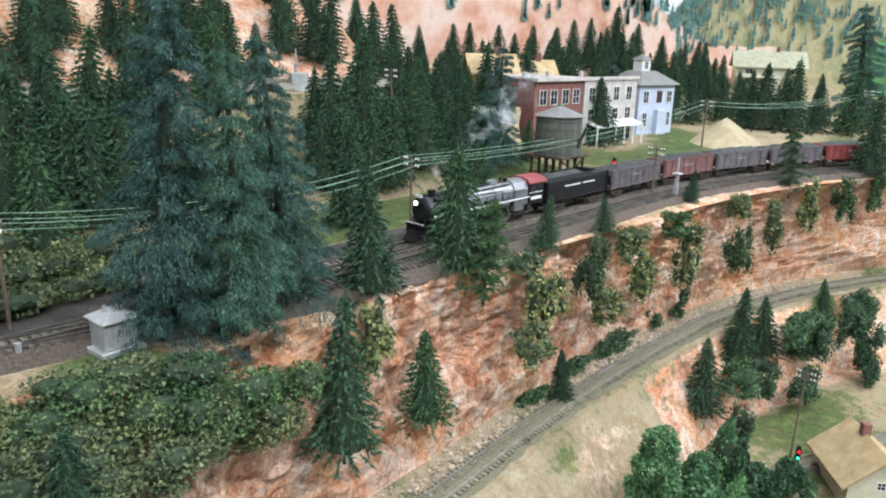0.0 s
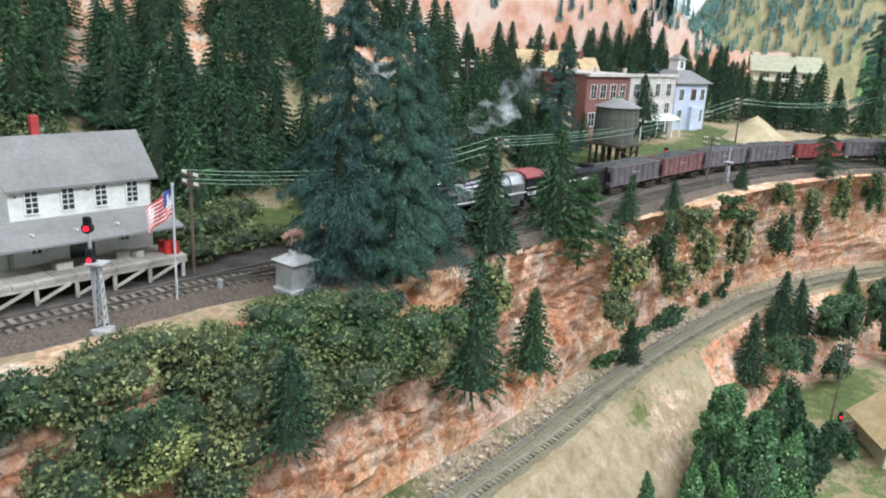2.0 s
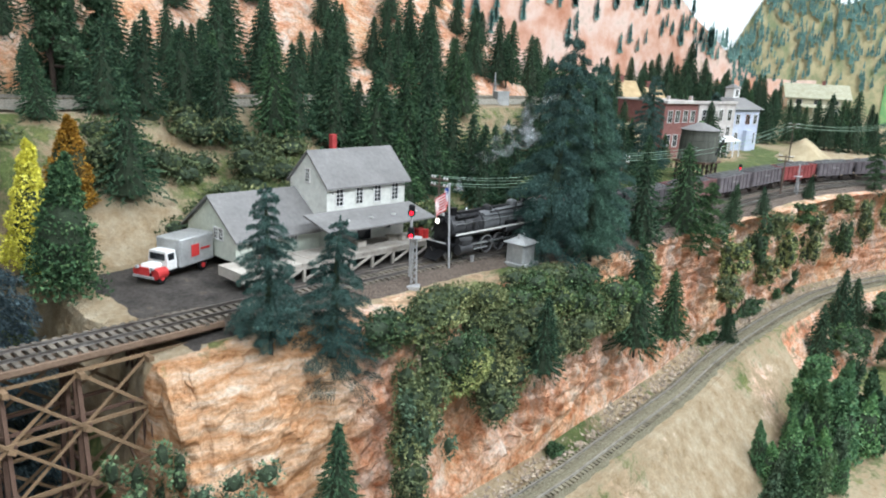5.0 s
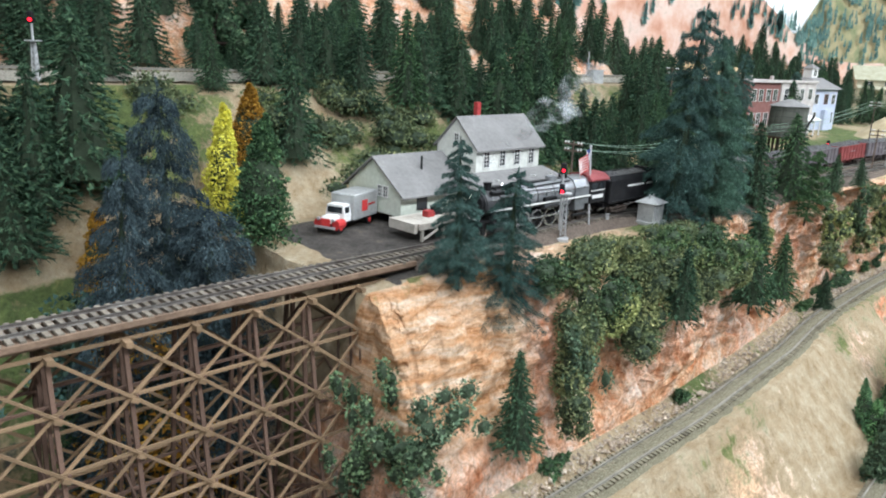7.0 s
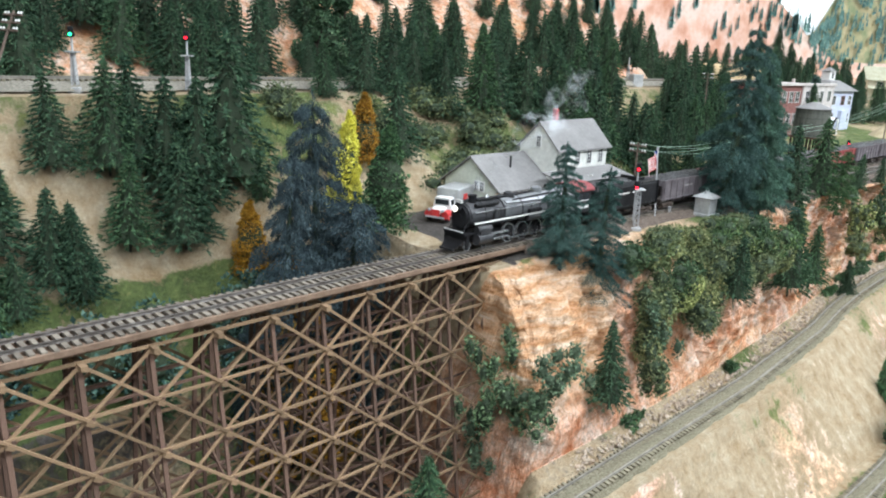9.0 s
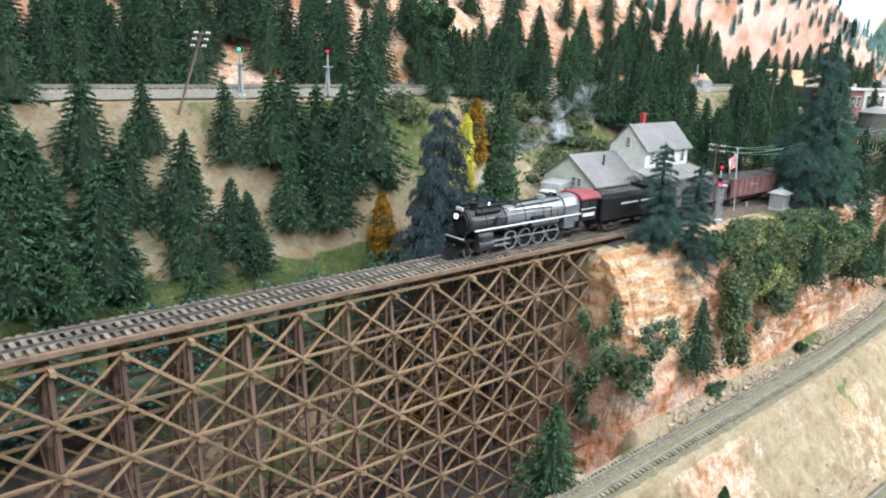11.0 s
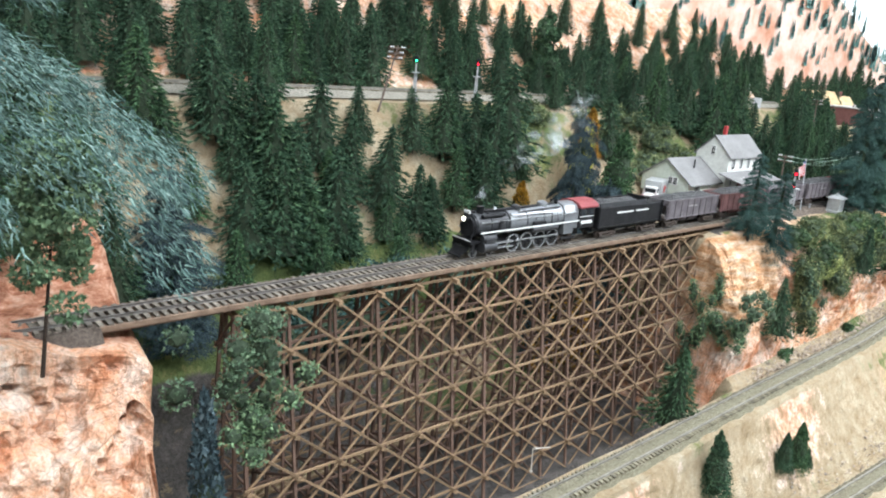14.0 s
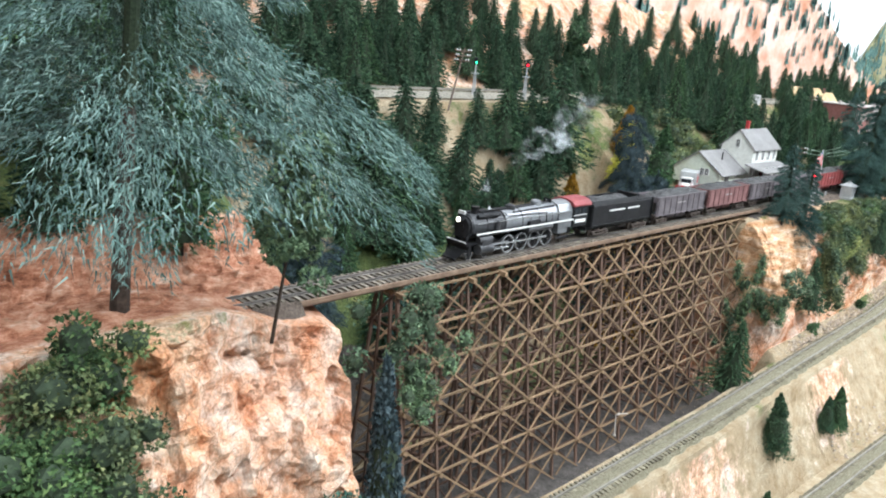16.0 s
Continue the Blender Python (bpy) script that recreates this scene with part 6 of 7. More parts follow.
def layered_crown(seed, wide=0.24, start=0.06, levels=19, per=7, fine=480, length=0.0165, width=0.0018, heart=0.15, droop=0.06, thick=0.008, fan=0.55, bare=0.0, taper=0.45):
    """A fibre conifer one unit high: whorls of flat drooping pads with gaps between them."""
    rng = np.random.default_rng(seed)
    out = []
    for i in range(levels):
        f = (i + 0.5) / levels
        z = start + (0.97 - start) * f
        reach = wide * (1 - f) ** taper * rng.uniform(0.62, 1.18) + 0.030
        off = rng.uniform(0, 6.28)
        n = max(4, int(per * (1.15 - 0.5 * f)))
        for k in range(n):
            a = off + 6.283 * (k + rng.uniform(-0.25, 0.25)) / n
            r = reach * rng.uniform(0.62, 1.18)
            m = int(fine * (0.35 + r / wide))
            u = rng.random(m) ** 0.6
            u = bare + (1 - bare) * u
            half = fan * (1.0 - 0.55 * u) * rng.uniform(-1, 1, m)
            ang = a + half
            tilt = rng.uniform(-0.02, 0.02)
            zz = z + 0.016 - droop * rng.uniform(0.6, 1.3) * u ** 2 * (r / wide) - 0.05 * np.abs(half) * u * r / wide + tilt * u + rng.normal(0, thick, m)
            p = np.stack((u * r * np.cos(ang), u * r * np.sin(ang), zz), axis=1)
            d = np.stack((np.cos(ang), np.sin(ang), -0.35 - 0.5 * u), axis=1) + rng.normal(0, 0.45, (m, 3))
            d /= np.linalg.norm(d, axis=1)[:, None]
            d *= (length * rng.uniform(0.5, 1.25, m))[:, None]
            b = np.cross(d, rng.normal(0, 1, (m, 3)))
            b /= np.linalg.norm(b, axis=1)[:, None] + 1e-9
            b *= (width * rng.uniform(0.7, 1.3, m))[:, None]
            out.append(np.stack((p - b, p + b, p + d), axis=1))
    out.append(sprigs(rng, (0, 0, 0.90), (0, 0, 1.0), 160, length, width, 0, 0.5))
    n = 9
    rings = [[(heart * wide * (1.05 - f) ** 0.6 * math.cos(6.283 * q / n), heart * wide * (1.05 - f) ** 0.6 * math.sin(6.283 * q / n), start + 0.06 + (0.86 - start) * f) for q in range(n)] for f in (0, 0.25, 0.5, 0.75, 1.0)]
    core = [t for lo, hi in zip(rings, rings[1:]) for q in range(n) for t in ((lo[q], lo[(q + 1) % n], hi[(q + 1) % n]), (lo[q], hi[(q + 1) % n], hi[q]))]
    return out, [np.array(core)]


def leaf_ball(rng, c, r, n, leaf):
    """Leaves over a lumpy ellipsoid, with a few inside."""
    v = rng.normal(0, 1, (n, 3))
    v /= np.linalg.norm(v, axis=1)[:, None]
    rad = rng.uniform(0.78, 1.05, n)
    p = np.array(c) + v * np.array(r) * rad[:, None]
    a = v * 0.5 + rng.normal(0, 0.7, (n, 3))
    a /= np.linalg.norm(a, axis=1)[:, None]
    b = np.cross(a, rng.normal(0, 1, (n, 3)))
    b /= np.linalg.norm(b, axis=1)[:, None] + 1e-9
    s = leaf * rng.uniform(0.6, 1.4, n)
    return np.stack((p - b * (s * 0.45)[:, None], p + b * (s * 0.45)[:, None], p + a * s[:, None]), axis=1)


def blob(c, r, seed, sub=2):
    bm = bmesh.new()
    bmesh.ops.create_icosphere(bm, subdivisions=sub, radius=1)
    tris = []
    for f in bm.faces:
        tris.append([[c[i] + v.co[i] * r[i] * 0.84 * (1 + 0.15 * noise.noise(v.co * 2.1 + Vector((seed, 0, 0)))) for i in range(3)] for v in f.verts])
    bm.free()
    return np.array(tris)


STOOD = set()


def make_tree(name, crown, mat, label, category, trunk_r=0.012, trunk_top=0.85, group=""):
    e = thing(name, label, category, None, group)
    part("trunk", rod((0, 0, -0.06), (0, 0, trunk_top), trunk_r, None, 7, r2=trunk_r * 0.25), BARK, e)
    heart = None
    if isinstance(crown, tuple):
        crown, heart = crown
    part("crown", tri_mesh("crown", crown, mat), None, e)
    # A dark core paints the shade between the boughs.
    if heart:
        part("inner_growth", tri_mesh("inner_growth", heart, DARK_HEART), None, e, "dark core painting the shade inside the foliage")
    return e


def set_tree(kinds, x, y, h, seed, z=None, lean=0.0, wide=1.0):
    """Stand a tree of height h at (x, y): the first of its kind, or a copy of it."""
    kind = kinds[seed % len(kinds)]
    rnd = random.Random(seed * 7 + 1)
    m = pose(x, y, ground(x, y) if z is None else z, rnd.uniform(-4, 4), rnd.uniform(-4, 4) + lean, rnd.uniform(0, 360))
    ob = kind if kind.name not in STOOD else copy_thing(kind, m)
    STOOD.add(kind.name)
    ob.matrix_basis = m @ Matrix.Diagonal((h * wide, h * wide, h, 1))
    return ob


SPRUCE_KINDS = [make_tree("spruce_tree", spruce_crown(40 + i, s), SPRUCE, "dark green bottle-brush model spruce", "tree", group="spruces of the wooded slopes") for i, s in enumerate((0.28, 0.24, 0.31, 0.26))]
PINE_KINDS = [make_tree("pine_tree", layered_crown(60 + i, w, 0.10), PINE, "tall blue-green feathery model conifer", "tree", 0.018, 0.9, group="tall feathery conifers") for i, w in enumerate((0.25,))]
LOW_PINES = [make_tree("pine_tree", layered_crown(64 + i, w), PINE, "tall blue-green feathery model conifer", "tree", 0.018, 0.9, group="tall feathery conifers") for i, w in enumerate((0.235, 0.22, 0.25))]
BLUE_KINDS = [make_tree("blue_spruce", layered_crown(70 + i, 0.25, 0.04, 20, 9, 460, taper=0.32), BLUE, "slate-blue feathery model spruce behind the trestle", "tree", group="blue spruces") for i in range(2)]


GIANT_KIND = [make_tree("pine_tree", layered_crown(91, 0.40, 0.24, 14, 6, 800, 0.0165, 0.0010, 0.03, 0.17, 0.009, 0.40, 0.14), PALE_PINE, "towering feathery conifer with a bare lower trunk", "tree", 0.016, 0.9)]
def clump_crown(seed, lobes, low, spread):
    """Loose leafy clumps round the upper stem, one unit high."""
    rng = np.random.default_rng(seed)
    out = []
    for i in range(lobes):
        f = (i + 0.5) / lobes
        a, r = i * 2.4, spread * (1.1 - 0.8 * f) * rng.uniform(0.3, 1.0)
        q = rng.uniform(0.05, 0.085)
        out.append(leaf_ball(rng, (r * math.cos(a), r * math.sin(a), low + (0.95 - low) * f), (q, q, q * 0.8), 260, 0.020))
    return out


SAPLING_KIND = [make_tree("sapling", clump_crown(93, 22, 0.36, 0.20), SHRUB, "thin grey-green sapling on the rock edge", "tree", 0.010, 0.9)]
HEMLOCK_KIND = [make_tree("hemlock_tree", fibre_crown(92, 0.30, 0.06, 80, 170, 0.03, 0.0028), MID_GREEN, "loose green drooping model hemlock on the cliff edge", "tree")]


def cone_crown(seed, wide, n=2600, leaf=0.055):
    rng = np.random.default_rng(seed)
    out = []
    for i in range(26):
        f = i / 25
        r = wide * (1 - f) ** 0.7 * rng.uniform(0.8, 1.1) + 0.02
        out.append(leaf_ball(rng, (rng.normal(0, 0.012), rng.normal(0, 0.012), 0.06 + 0.90 * f), (r, r, 0.055), n // 26, leaf))
    return out, [blob((0, 0, 0.42), (wide * 0.72, wide * 0.72, 0.44), seed)]


YELLOW_KIND = [make_tree("autumn_tree", cone_crown(80, 0.19, 11000, 0.021), YELLOW, "bright yellow autumn model tree", "tree")]
ORANGE_KIND = [make_tree("autumn_tree", cone_crown(81, 0.22, 11000, 0.021), ORANGE, "orange-brown autumn model tree", "tree")]
CEDAR_KIND = [make_tree("cedar_tree", cone_crown(82, 0.26, 9000, 0.024), SPRUCE, "dense dark green model cedar", "tree"), make_tree("cedar_tree", cone_crown(83, 0.22, 5200, 0.032), BLUE, "dense dark blue-green model cedar", "tree")]

CLIFF_SPRUCES = ((0.682, 0.509, 0.059), (0.731, 0.506, 0.068), (0.791, 0.503, 0.046), (1.029, 0.516, 0.045), (0.975, 0.440, 0.112), (1.100, 0.450, 0.125), (1.180, 0.440, 0.098), (1.480, 0.412, 0.140), (1.360, 0.415, 0.062), (1.250, 0.420, 0.070))
GORGE_SPRUCES = ((-0.584, 0.859, 0.111), (-0.517, 0.872, 0.078), (-0.637, 0.836, 0.097), (-0.590, 0.827, 0.086), (-0.627, 0.801, 0.094), (-0.555, 0.838, 0.104), (-0.505, 0.829, 0.111), (-0.485, 0.843, 0.060), (-0.512, 0.809, 0.070), (-0.570, 0.801, 0.064), (-0.488, 0.801, 0.059), (-0.456, 0.813, 0.090), (-0.437, 0.813, 0.075), (-0.429, 0.865, 0.090), (-0.380, 0.863, 0.107), (-0.351, 0.863, 0.112), (-0.328, 0.849, 0.117), (-0.297, 0.861, 0.080), (-0.325, 0.822, 0.106), (-0.380, 0.825, 0.092), (-0.260, 0.852, 0.157), (-0.228, 0.840, 0.057), (-0.660, 0.824, 0.151))
GORGE_SPRUCES_WEST = ((-0.794, 0.878, 0.119), (-0.777, 0.865, 0.080), (-0.713, 0.888, 0.103), (-0.702, 0.853, 0.074), (-0.759, 0.833, 0.074), (-0.705, 0.813, 0.105), (-0.668, 0.852, 0.181), (-0.643, 0.826, 0.124), (-0.634, 0.812, 0.095), (-0.579, 0.804, 0.076), (-0.817, 0.898, 0.052), (-0.711, 0.878, 0.114), (-0.661, 0.845, 0.128), (-0.668, 0.807, 0.149), (-0.589, 0.809, 0.142))
SHELF_SPRUCES = ((-0.603, 1.034, 0.105), (-0.579, 1.010, 0.092), (-0.541, 1.009, 0.094), (-0.507, 1.007, 0.091), (-0.470, 1.010, 0.085), (-0.416, 1.014, 0.100), (-0.301, 1.025, 0.100), (-0.249, 1.009, 0.107), (-0.188, 1.010, 0.094), (-0.199, 0.936, 0.113), (-0.080, 0.960, 0.075), (-0.038, 0.958, 0.058), (-0.025, 0.914, 0.101), (0.015, 0.913, 0.113), (0.075, 0.924, 0.094), (0.089, 0.898, 0.093))
DEPOT_SPRUCES = ((-0.242, 0.879, 0.088), (-0.301, 0.841, 0.134), (-0.318, 0.829, 0.103), (-0.044, 0.823, 0.113), (-0.092, 0.907, 0.075), (0.092, 0.879, 0.104), (0.166, 0.883, 0.125), (0.196, 0.883, 0.112), (0.266, 0.908, 0.084), (0.274, 0.874, 0.096), (0.328, 0.863, 0.108), (0.357, 0.854, 0.087), (0.455, 0.907, 0.123), (0.540, 0.923, 0.110), (0.105, 0.921, 0.092), (0.117, 0.975, 0.096), (0.061, 1.027, 0.071), (0.125, 1.028, 0.075))
LINE_SPRUCES = ((0.205, 0.893, 0.105), (0.244, 0.878, 0.108), (0.274, 0.858, 0.092), (0.303, 0.850, 0.087), (0.362, 0.863, 0.126), (0.354, 0.807, 0.102), (0.339, 0.820, 0.089), (0.309, 0.817, 0.080), (0.423, 0.851, 0.118), (0.417, 0.799, 0.047), (0.246, 0.864, 0.120), (0.334, 0.881, 0.101), (0.318, 0.807, 0.117), (0.335, 0.791, 0.124), (0.363, 0.795, 0.117), (0.398, 0.850, 0.112), (0.431, 0.788, 0.112), (0.477, 0.778, 0.104), (0.527, 0.802, 0.088), (0.595, 1.006, 0.092))
WOOD_SPRUCES = ((0.636, 0.815, 0.142), (0.662, 0.819, 0.107), (0.714, 0.846, 0.144), (0.710, 0.784, 0.117), (0.649, 0.792, 0.090), (0.781, 0.799, 0.111), (1.075, 1.056, 0.133), (1.030, 0.977, 0.110), (0.760, 0.901, 0.101), (1.319, 1.201, 0.130), (1.032, 1.127, 0.145), (0.683, 0.787, 0.099), (0.764, 0.809, 0.073), (0.642, 0.852, 0.092), (0.800, 1.032, 0.121), (1.297, 1.380, 0.097), (0.268, 0.807, 0.141), (0.285, 0.800, 0.135), (0.330, 0.843, 0.065), (0.365, 0.876, 0.043), (0.547, 1.006, 0.093), (0.612, 1.002, 0.106), (0.616, 0.960, 0.079))
TOWN_SPRUCES = ((1.239, 0.799, 0.122), (1.853, 0.910, 0.132), (1.822, 0.835, 0.120), (1.792, 0.760, 0.129), (1.782, 0.724, 0.147), (1.808, 0.670, 0.159), (1.868, 0.636, 0.107), (1.903, 0.574, 0.146), (2.036, 0.886, 0.109), (1.892, 1.187, 0.161), (1.771, 1.190, 0.124), (1.107, 0.654, 0.027), (2.261, 1.214, 0.091), (0.994, 0.820, 0.046), (1.015, 0.793, 0.064), (1.700, 0.850, 0.110), (1.960, 0.750, 0.130), (2.060, 0.690, 0.120), (2.150, 0.790, 0.120), (1.640, 0.880, 0.100), (2.100, 0.610, 0.130), (1.760, 0.930, 0.120), (1.900, 0.830, 0.100), (1.614, 1.369, 0.140))

count = 0
for table in (CLIFF_SPRUCES, GORGE_SPRUCES, GORGE_SPRUCES_WEST, SHELF_SPRUCES, DEPOT_SPRUCES, LINE_SPRUCES, WOOD_SPRUCES, TOWN_SPRUCES):
    for x, y, h in table:
        if 0.54 < x < 0.72 and 0.86 < y < 0.985 or table in (LINE_SPRUCES, WOOD_SPRUCES) and y > 0.835 and int(x * 1000) % 2:
            continue
        if h > 0.03 and y < 1.2 and not (0.875 < y < 0.93 and (abs(x + 0.255) < 0.035 or abs(x + 0.375) < 0.03)):
            set_tree(SPRUCE_KINDS, x, y, min(h, 0.125 if table is GORGE_SPRUCES_WEST else 0.17), count, wide=1.22 if table in (GORGE_SPRUCES, GORGE_SPRUCES_WEST) else 1.0)
            count += 1


def keep_off(x, y):
    """Ground that stays open: tracks, depot, town, trestle, the relay clearing."""
    if 0.54 < x < 0.74 and 0.85 < y < 0.985:
        return True
    if 0.875 < y < 0.93 and (abs(x + 0.255) < 0.035 or abs(x + 0.375) < 0.03):
        return True
    if abs(y - line_y(x)) < 0.09 or abs(y - shelf_y(x)) < 0.030 and x < 0.9:
        return True
    if -0.10 < x < 0.22 and y < 0.80:
        return True
    if 0.84 < x < 2.1 and y < 0.93:
        return True
    return 2.2 < x < 2.65


FAR_TREES = []


def fill_wood(n, x0, x1, y0, y1, gap, h0, h1, seed):
    """Spruces strewn over a patch; those on the distant slope join the far woods."""
    global count
    rnd = random.Random(seed)
    done = []
    for _ in range(n * 30):
        if len(done) >= n:
            break
        x, y = rnd.uniform(x0, x1), rnd.uniform(y0, y1)
        if keep_off(x, y) or any((x - a) ** 2 + (y - b) ** 2 < gap * gap for a, b in done):
            continue
        done.append((x, y))
        h = rnd.uniform(h0, h1)
        if y0 >= 0.97:
            FAR_TREES.append((x, y, h, rnd.uniform(0, 6.28), rnd.randrange(4)))
        else:
            set_tree(SPRUCE_KINDS, x, y, h, count)
            count += 1


def far_woods():
    """The countless small spruces of the back slope, needles and dark painted-shade cores in one mesh."""
    crowns, inner = [], []
    for i in range(4):
        fine, core = spruce_crown(40 + i, (0.28, 0.24, 0.31, 0.26)[i])
        needles = np.concatenate(fine)
        crowns.append(np.concatenate([needles, np.concatenate(core)]))
        inner.append(np.arange(len(crowns[-1])) >= len(needles))
    out, dark = [], []
    for x, y, h, turn, kind in FAR_TREES:
        c, q = math.cos(turn) * h, math.sin(turn) * h
        m = np.array(((c, -q, 0), (q, c, 0), (0, 0, h)))
        out.append(crowns[kind] @ m.T + np.array((x, y, ground(x, y) - 0.004)))
        dark.append(inner[kind])
    v = np.concatenate(out).reshape(-1, 3)
    n = len(v) // 3
    me = bpy.data.meshes.new("far_woods")
    me.vertices.add(3 * n)
    me.vertices.foreach_set("co", v.astype(np.float32).ravel())
    me.loops.add(3 * n)
    me.loops.foreach_set("vertex_index", np.arange(3 * n, dtype=np.int32))
    me.polygons.add(n)
    me.polygons.foreach_set("loop_start", np.arange(0, 3 * n, 3, dtype=np.int32))
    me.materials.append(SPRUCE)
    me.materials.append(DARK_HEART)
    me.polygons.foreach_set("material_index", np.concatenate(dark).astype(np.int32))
    me.update(calc_edges=True)
    return tagged(new("far_woods", me), "dark green spruce woods on the back slope", "woods", kind="stuff")


fill_wood(44, -1.15, 0.85, 1.00, 1.09, 0.036, 0.085, 0.125, 1)
fill_wood(44, -1.25, -0.15, 1.0, 1.14, 0.030, 0.085, 0.125, 12)
fill_wood(16, -1.35, -0.96, 0.69, 0.80, 0.040, 0.09, 0.13, 15)
fill_wood(16, -0.05, 0.62, 0.995, 1.07, 0.034, 0.085, 0.115, 16)
fill_wood(18, -1.05, -0.45, 1.0, 1.07, 0.028, 0.09, 0.12, 14)
fill_wood(18, -1.15, 0.85, 1.09, 1.20, 0.055, 0.06, 0.10, 2)
fill_wood(8, 0.24, 0.86, 0.76, 0.93, 0.038, 0.075, 0.125, 3)
fill_wood(5, -0.86, -0.30, 0.77, 0.92, 0.060, 0.07, 0.11, 4)
fill_wood(7, -0.88, -0.22, 0.735, 0.80, 0.050, 0.08, 0.11, 9)
fill_wood(6, 0.45, 0.86, 0.69, 0.80, 0.034, 0.09, 0.13, 7)
fill_wood(60, 0.90, 2.3, 0.97, 1.20, 0.050, 0.08, 0.14, 5)
fill_wood(26, -1.35, -0.86, 0.74, 0.93, 0.045, 0.09, 0.14, 6)
far_woods()

for i, (x, y, h) in enumerate(((0.279, 0.545, 0.246), (0.327, 0.515, 0.212), (0.385, 0.537, 0.222), (0.930, 0.790, 0.190), (-0.066, 0.540, 0.126), (-0.022, 0.526, 0.136), (2.05, 0.60, 0.29))):
    set_tree(PINE_KINDS if i in (3, 6) else LOW_PINES, x, y, h, i, z=ground(x, y) - 0.006, wide=(0.78, 0.72, 0.70)[i] if i < 3 else 0.9)
for i, (x, y, tip, wide) in enumerate(((-0.295, 0.705, 0.094, 0.52), (-0.240, 0.700, 0.143, 0.50), (-0.80, 0.765, 0.075, 1.0), (-0.205, 0.700, 0.05, 0.8))):
    set_tree(BLUE_KINDS, x, y, tip - ground(x, y), i, wide=wide)
for i, (x, y, tip) in enumerate(((-0.146, 0.724, 0.112), (-0.880, 0.512, -0.045))):
    set_tree(CEDAR_KIND, x, y, tip - ground(x, y), i, wide=1.0 if i == 0 else 0.5)
set_tree(YELLOW_KIND, -0.150, 0.790, 0.117 - ground(-0.150, 0.790), 0, wide=0.95)
set_tree(YELLOW_KIND, -0.146, 0.770, 0.055 - ground(-0.146, 0.770), 1, wide=0.9)
for i, (x, y, tip) in enumerate(((-0.102, 0.822, 0.134), (-0.262, 0.800, 0.025), (-0.262, 0.700, -0.005))):
    set_tree(ORANGE_KIND, x, y, max(0.05, tip - ground(x, y)), i, wide=1.25)


for i, (x, y, h) in enumerate(((0.84, 0.78, 0.11), (0.87, 0.83, 0.10), (0.90, 0.87, 0.11), (0.95, 0.885, 0.12), (0.99, 0.91, 0.11), (0.88, 0.90, 0.10), (0.93, 0.92, 0.11), (1.04, 0.905, 0.10), (0.975, 0.845, 0.09), (0.915, 0.815, 0.09))):
    set_tree(SPRUCE_KINDS, x, y, h, 1200 + i)
set_tree(SPRUCE_KINDS, -0.290, 0.485, 0.112, 806, z=-0.222, lean=-6)
set_tree(GIANT_KIND, -1.066, 0.588, 0.44, 0, z=0.022)
set_tree(SAPLING_KIND, -0.978, 0.536, 0.150, 0, z=-0.002, lean=6)
set_tree(HEMLOCK_KIND, 0.578, 0.502, 0.100, 0, z=-0.035)
set_tree(SPRUCE_KINDS, 0.392, 0.484, 0.134, 807, z=-0.118, wide=0.9)
set_tree(SPRUCE_KINDS, 0.490, 0.490, 0.092, 808, z=-0.128)
set_tree(SPRUCE_KINDS, -0.050, 0.477, 0.088, 809, z=-0.148)
set_tree(SPRUCE_KINDS, 0.456, 0.526, 0.112, 801)
set_tree(SPRUCE_KINDS, 0.182, 0.468, 0.078, 804, z=-0.082)
set_tree(SPRUCE_KINDS, 0.569, 0.527, 0.118, 802)
set_tree(HEMLOCK_KIND, 1.275, 0.470, 0.105, 1, z=-0.020)


def bush(x, y, z, rx, ry, rz, mat, label, seed, leaf=0.0036, dense=1.0, name="bush", category="bush", loose=0.0):
    """Lumpy ground-foam growth: a few leafy lobes over a dark heart of painted shade."""
    e = thing(name, label, category, pose(x, y, z))
    rng = np.random.default_rng(seed)
    out, heart = [], []
    n = 7 if not loose else 16
    for i in range(n):
        c = rng.uniform(-0.62 - loose, 0.62 + loose, 3) * (rx, ry, rz)
        r = np.array((rx, ry, rz)) * rng.uniform(0.42, 0.68) * (1 - 0.75 * loose)
        r = np.maximum(r, min(rx, ry, rz) * (0.6 - 0.5 * loose))
        area = (r[0] * r[1] + r[1] * r[2] + r[0] * r[2]) * 4.2
        out.append(leaf_ball(rng, c, r, int(min(3600, max(70, 0.9 * dense * area / (leaf * leaf)))), leaf))
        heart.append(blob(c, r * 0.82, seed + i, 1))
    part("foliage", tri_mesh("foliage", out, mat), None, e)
    part("inner_growth", tri_mesh("inner_growth", heart, DARK_HEART), None, e, "dark core painting the shade inside the foliage")
    return e


HEDGE_LABEL = "olive and yellow-green scrub growing over the cliff top"
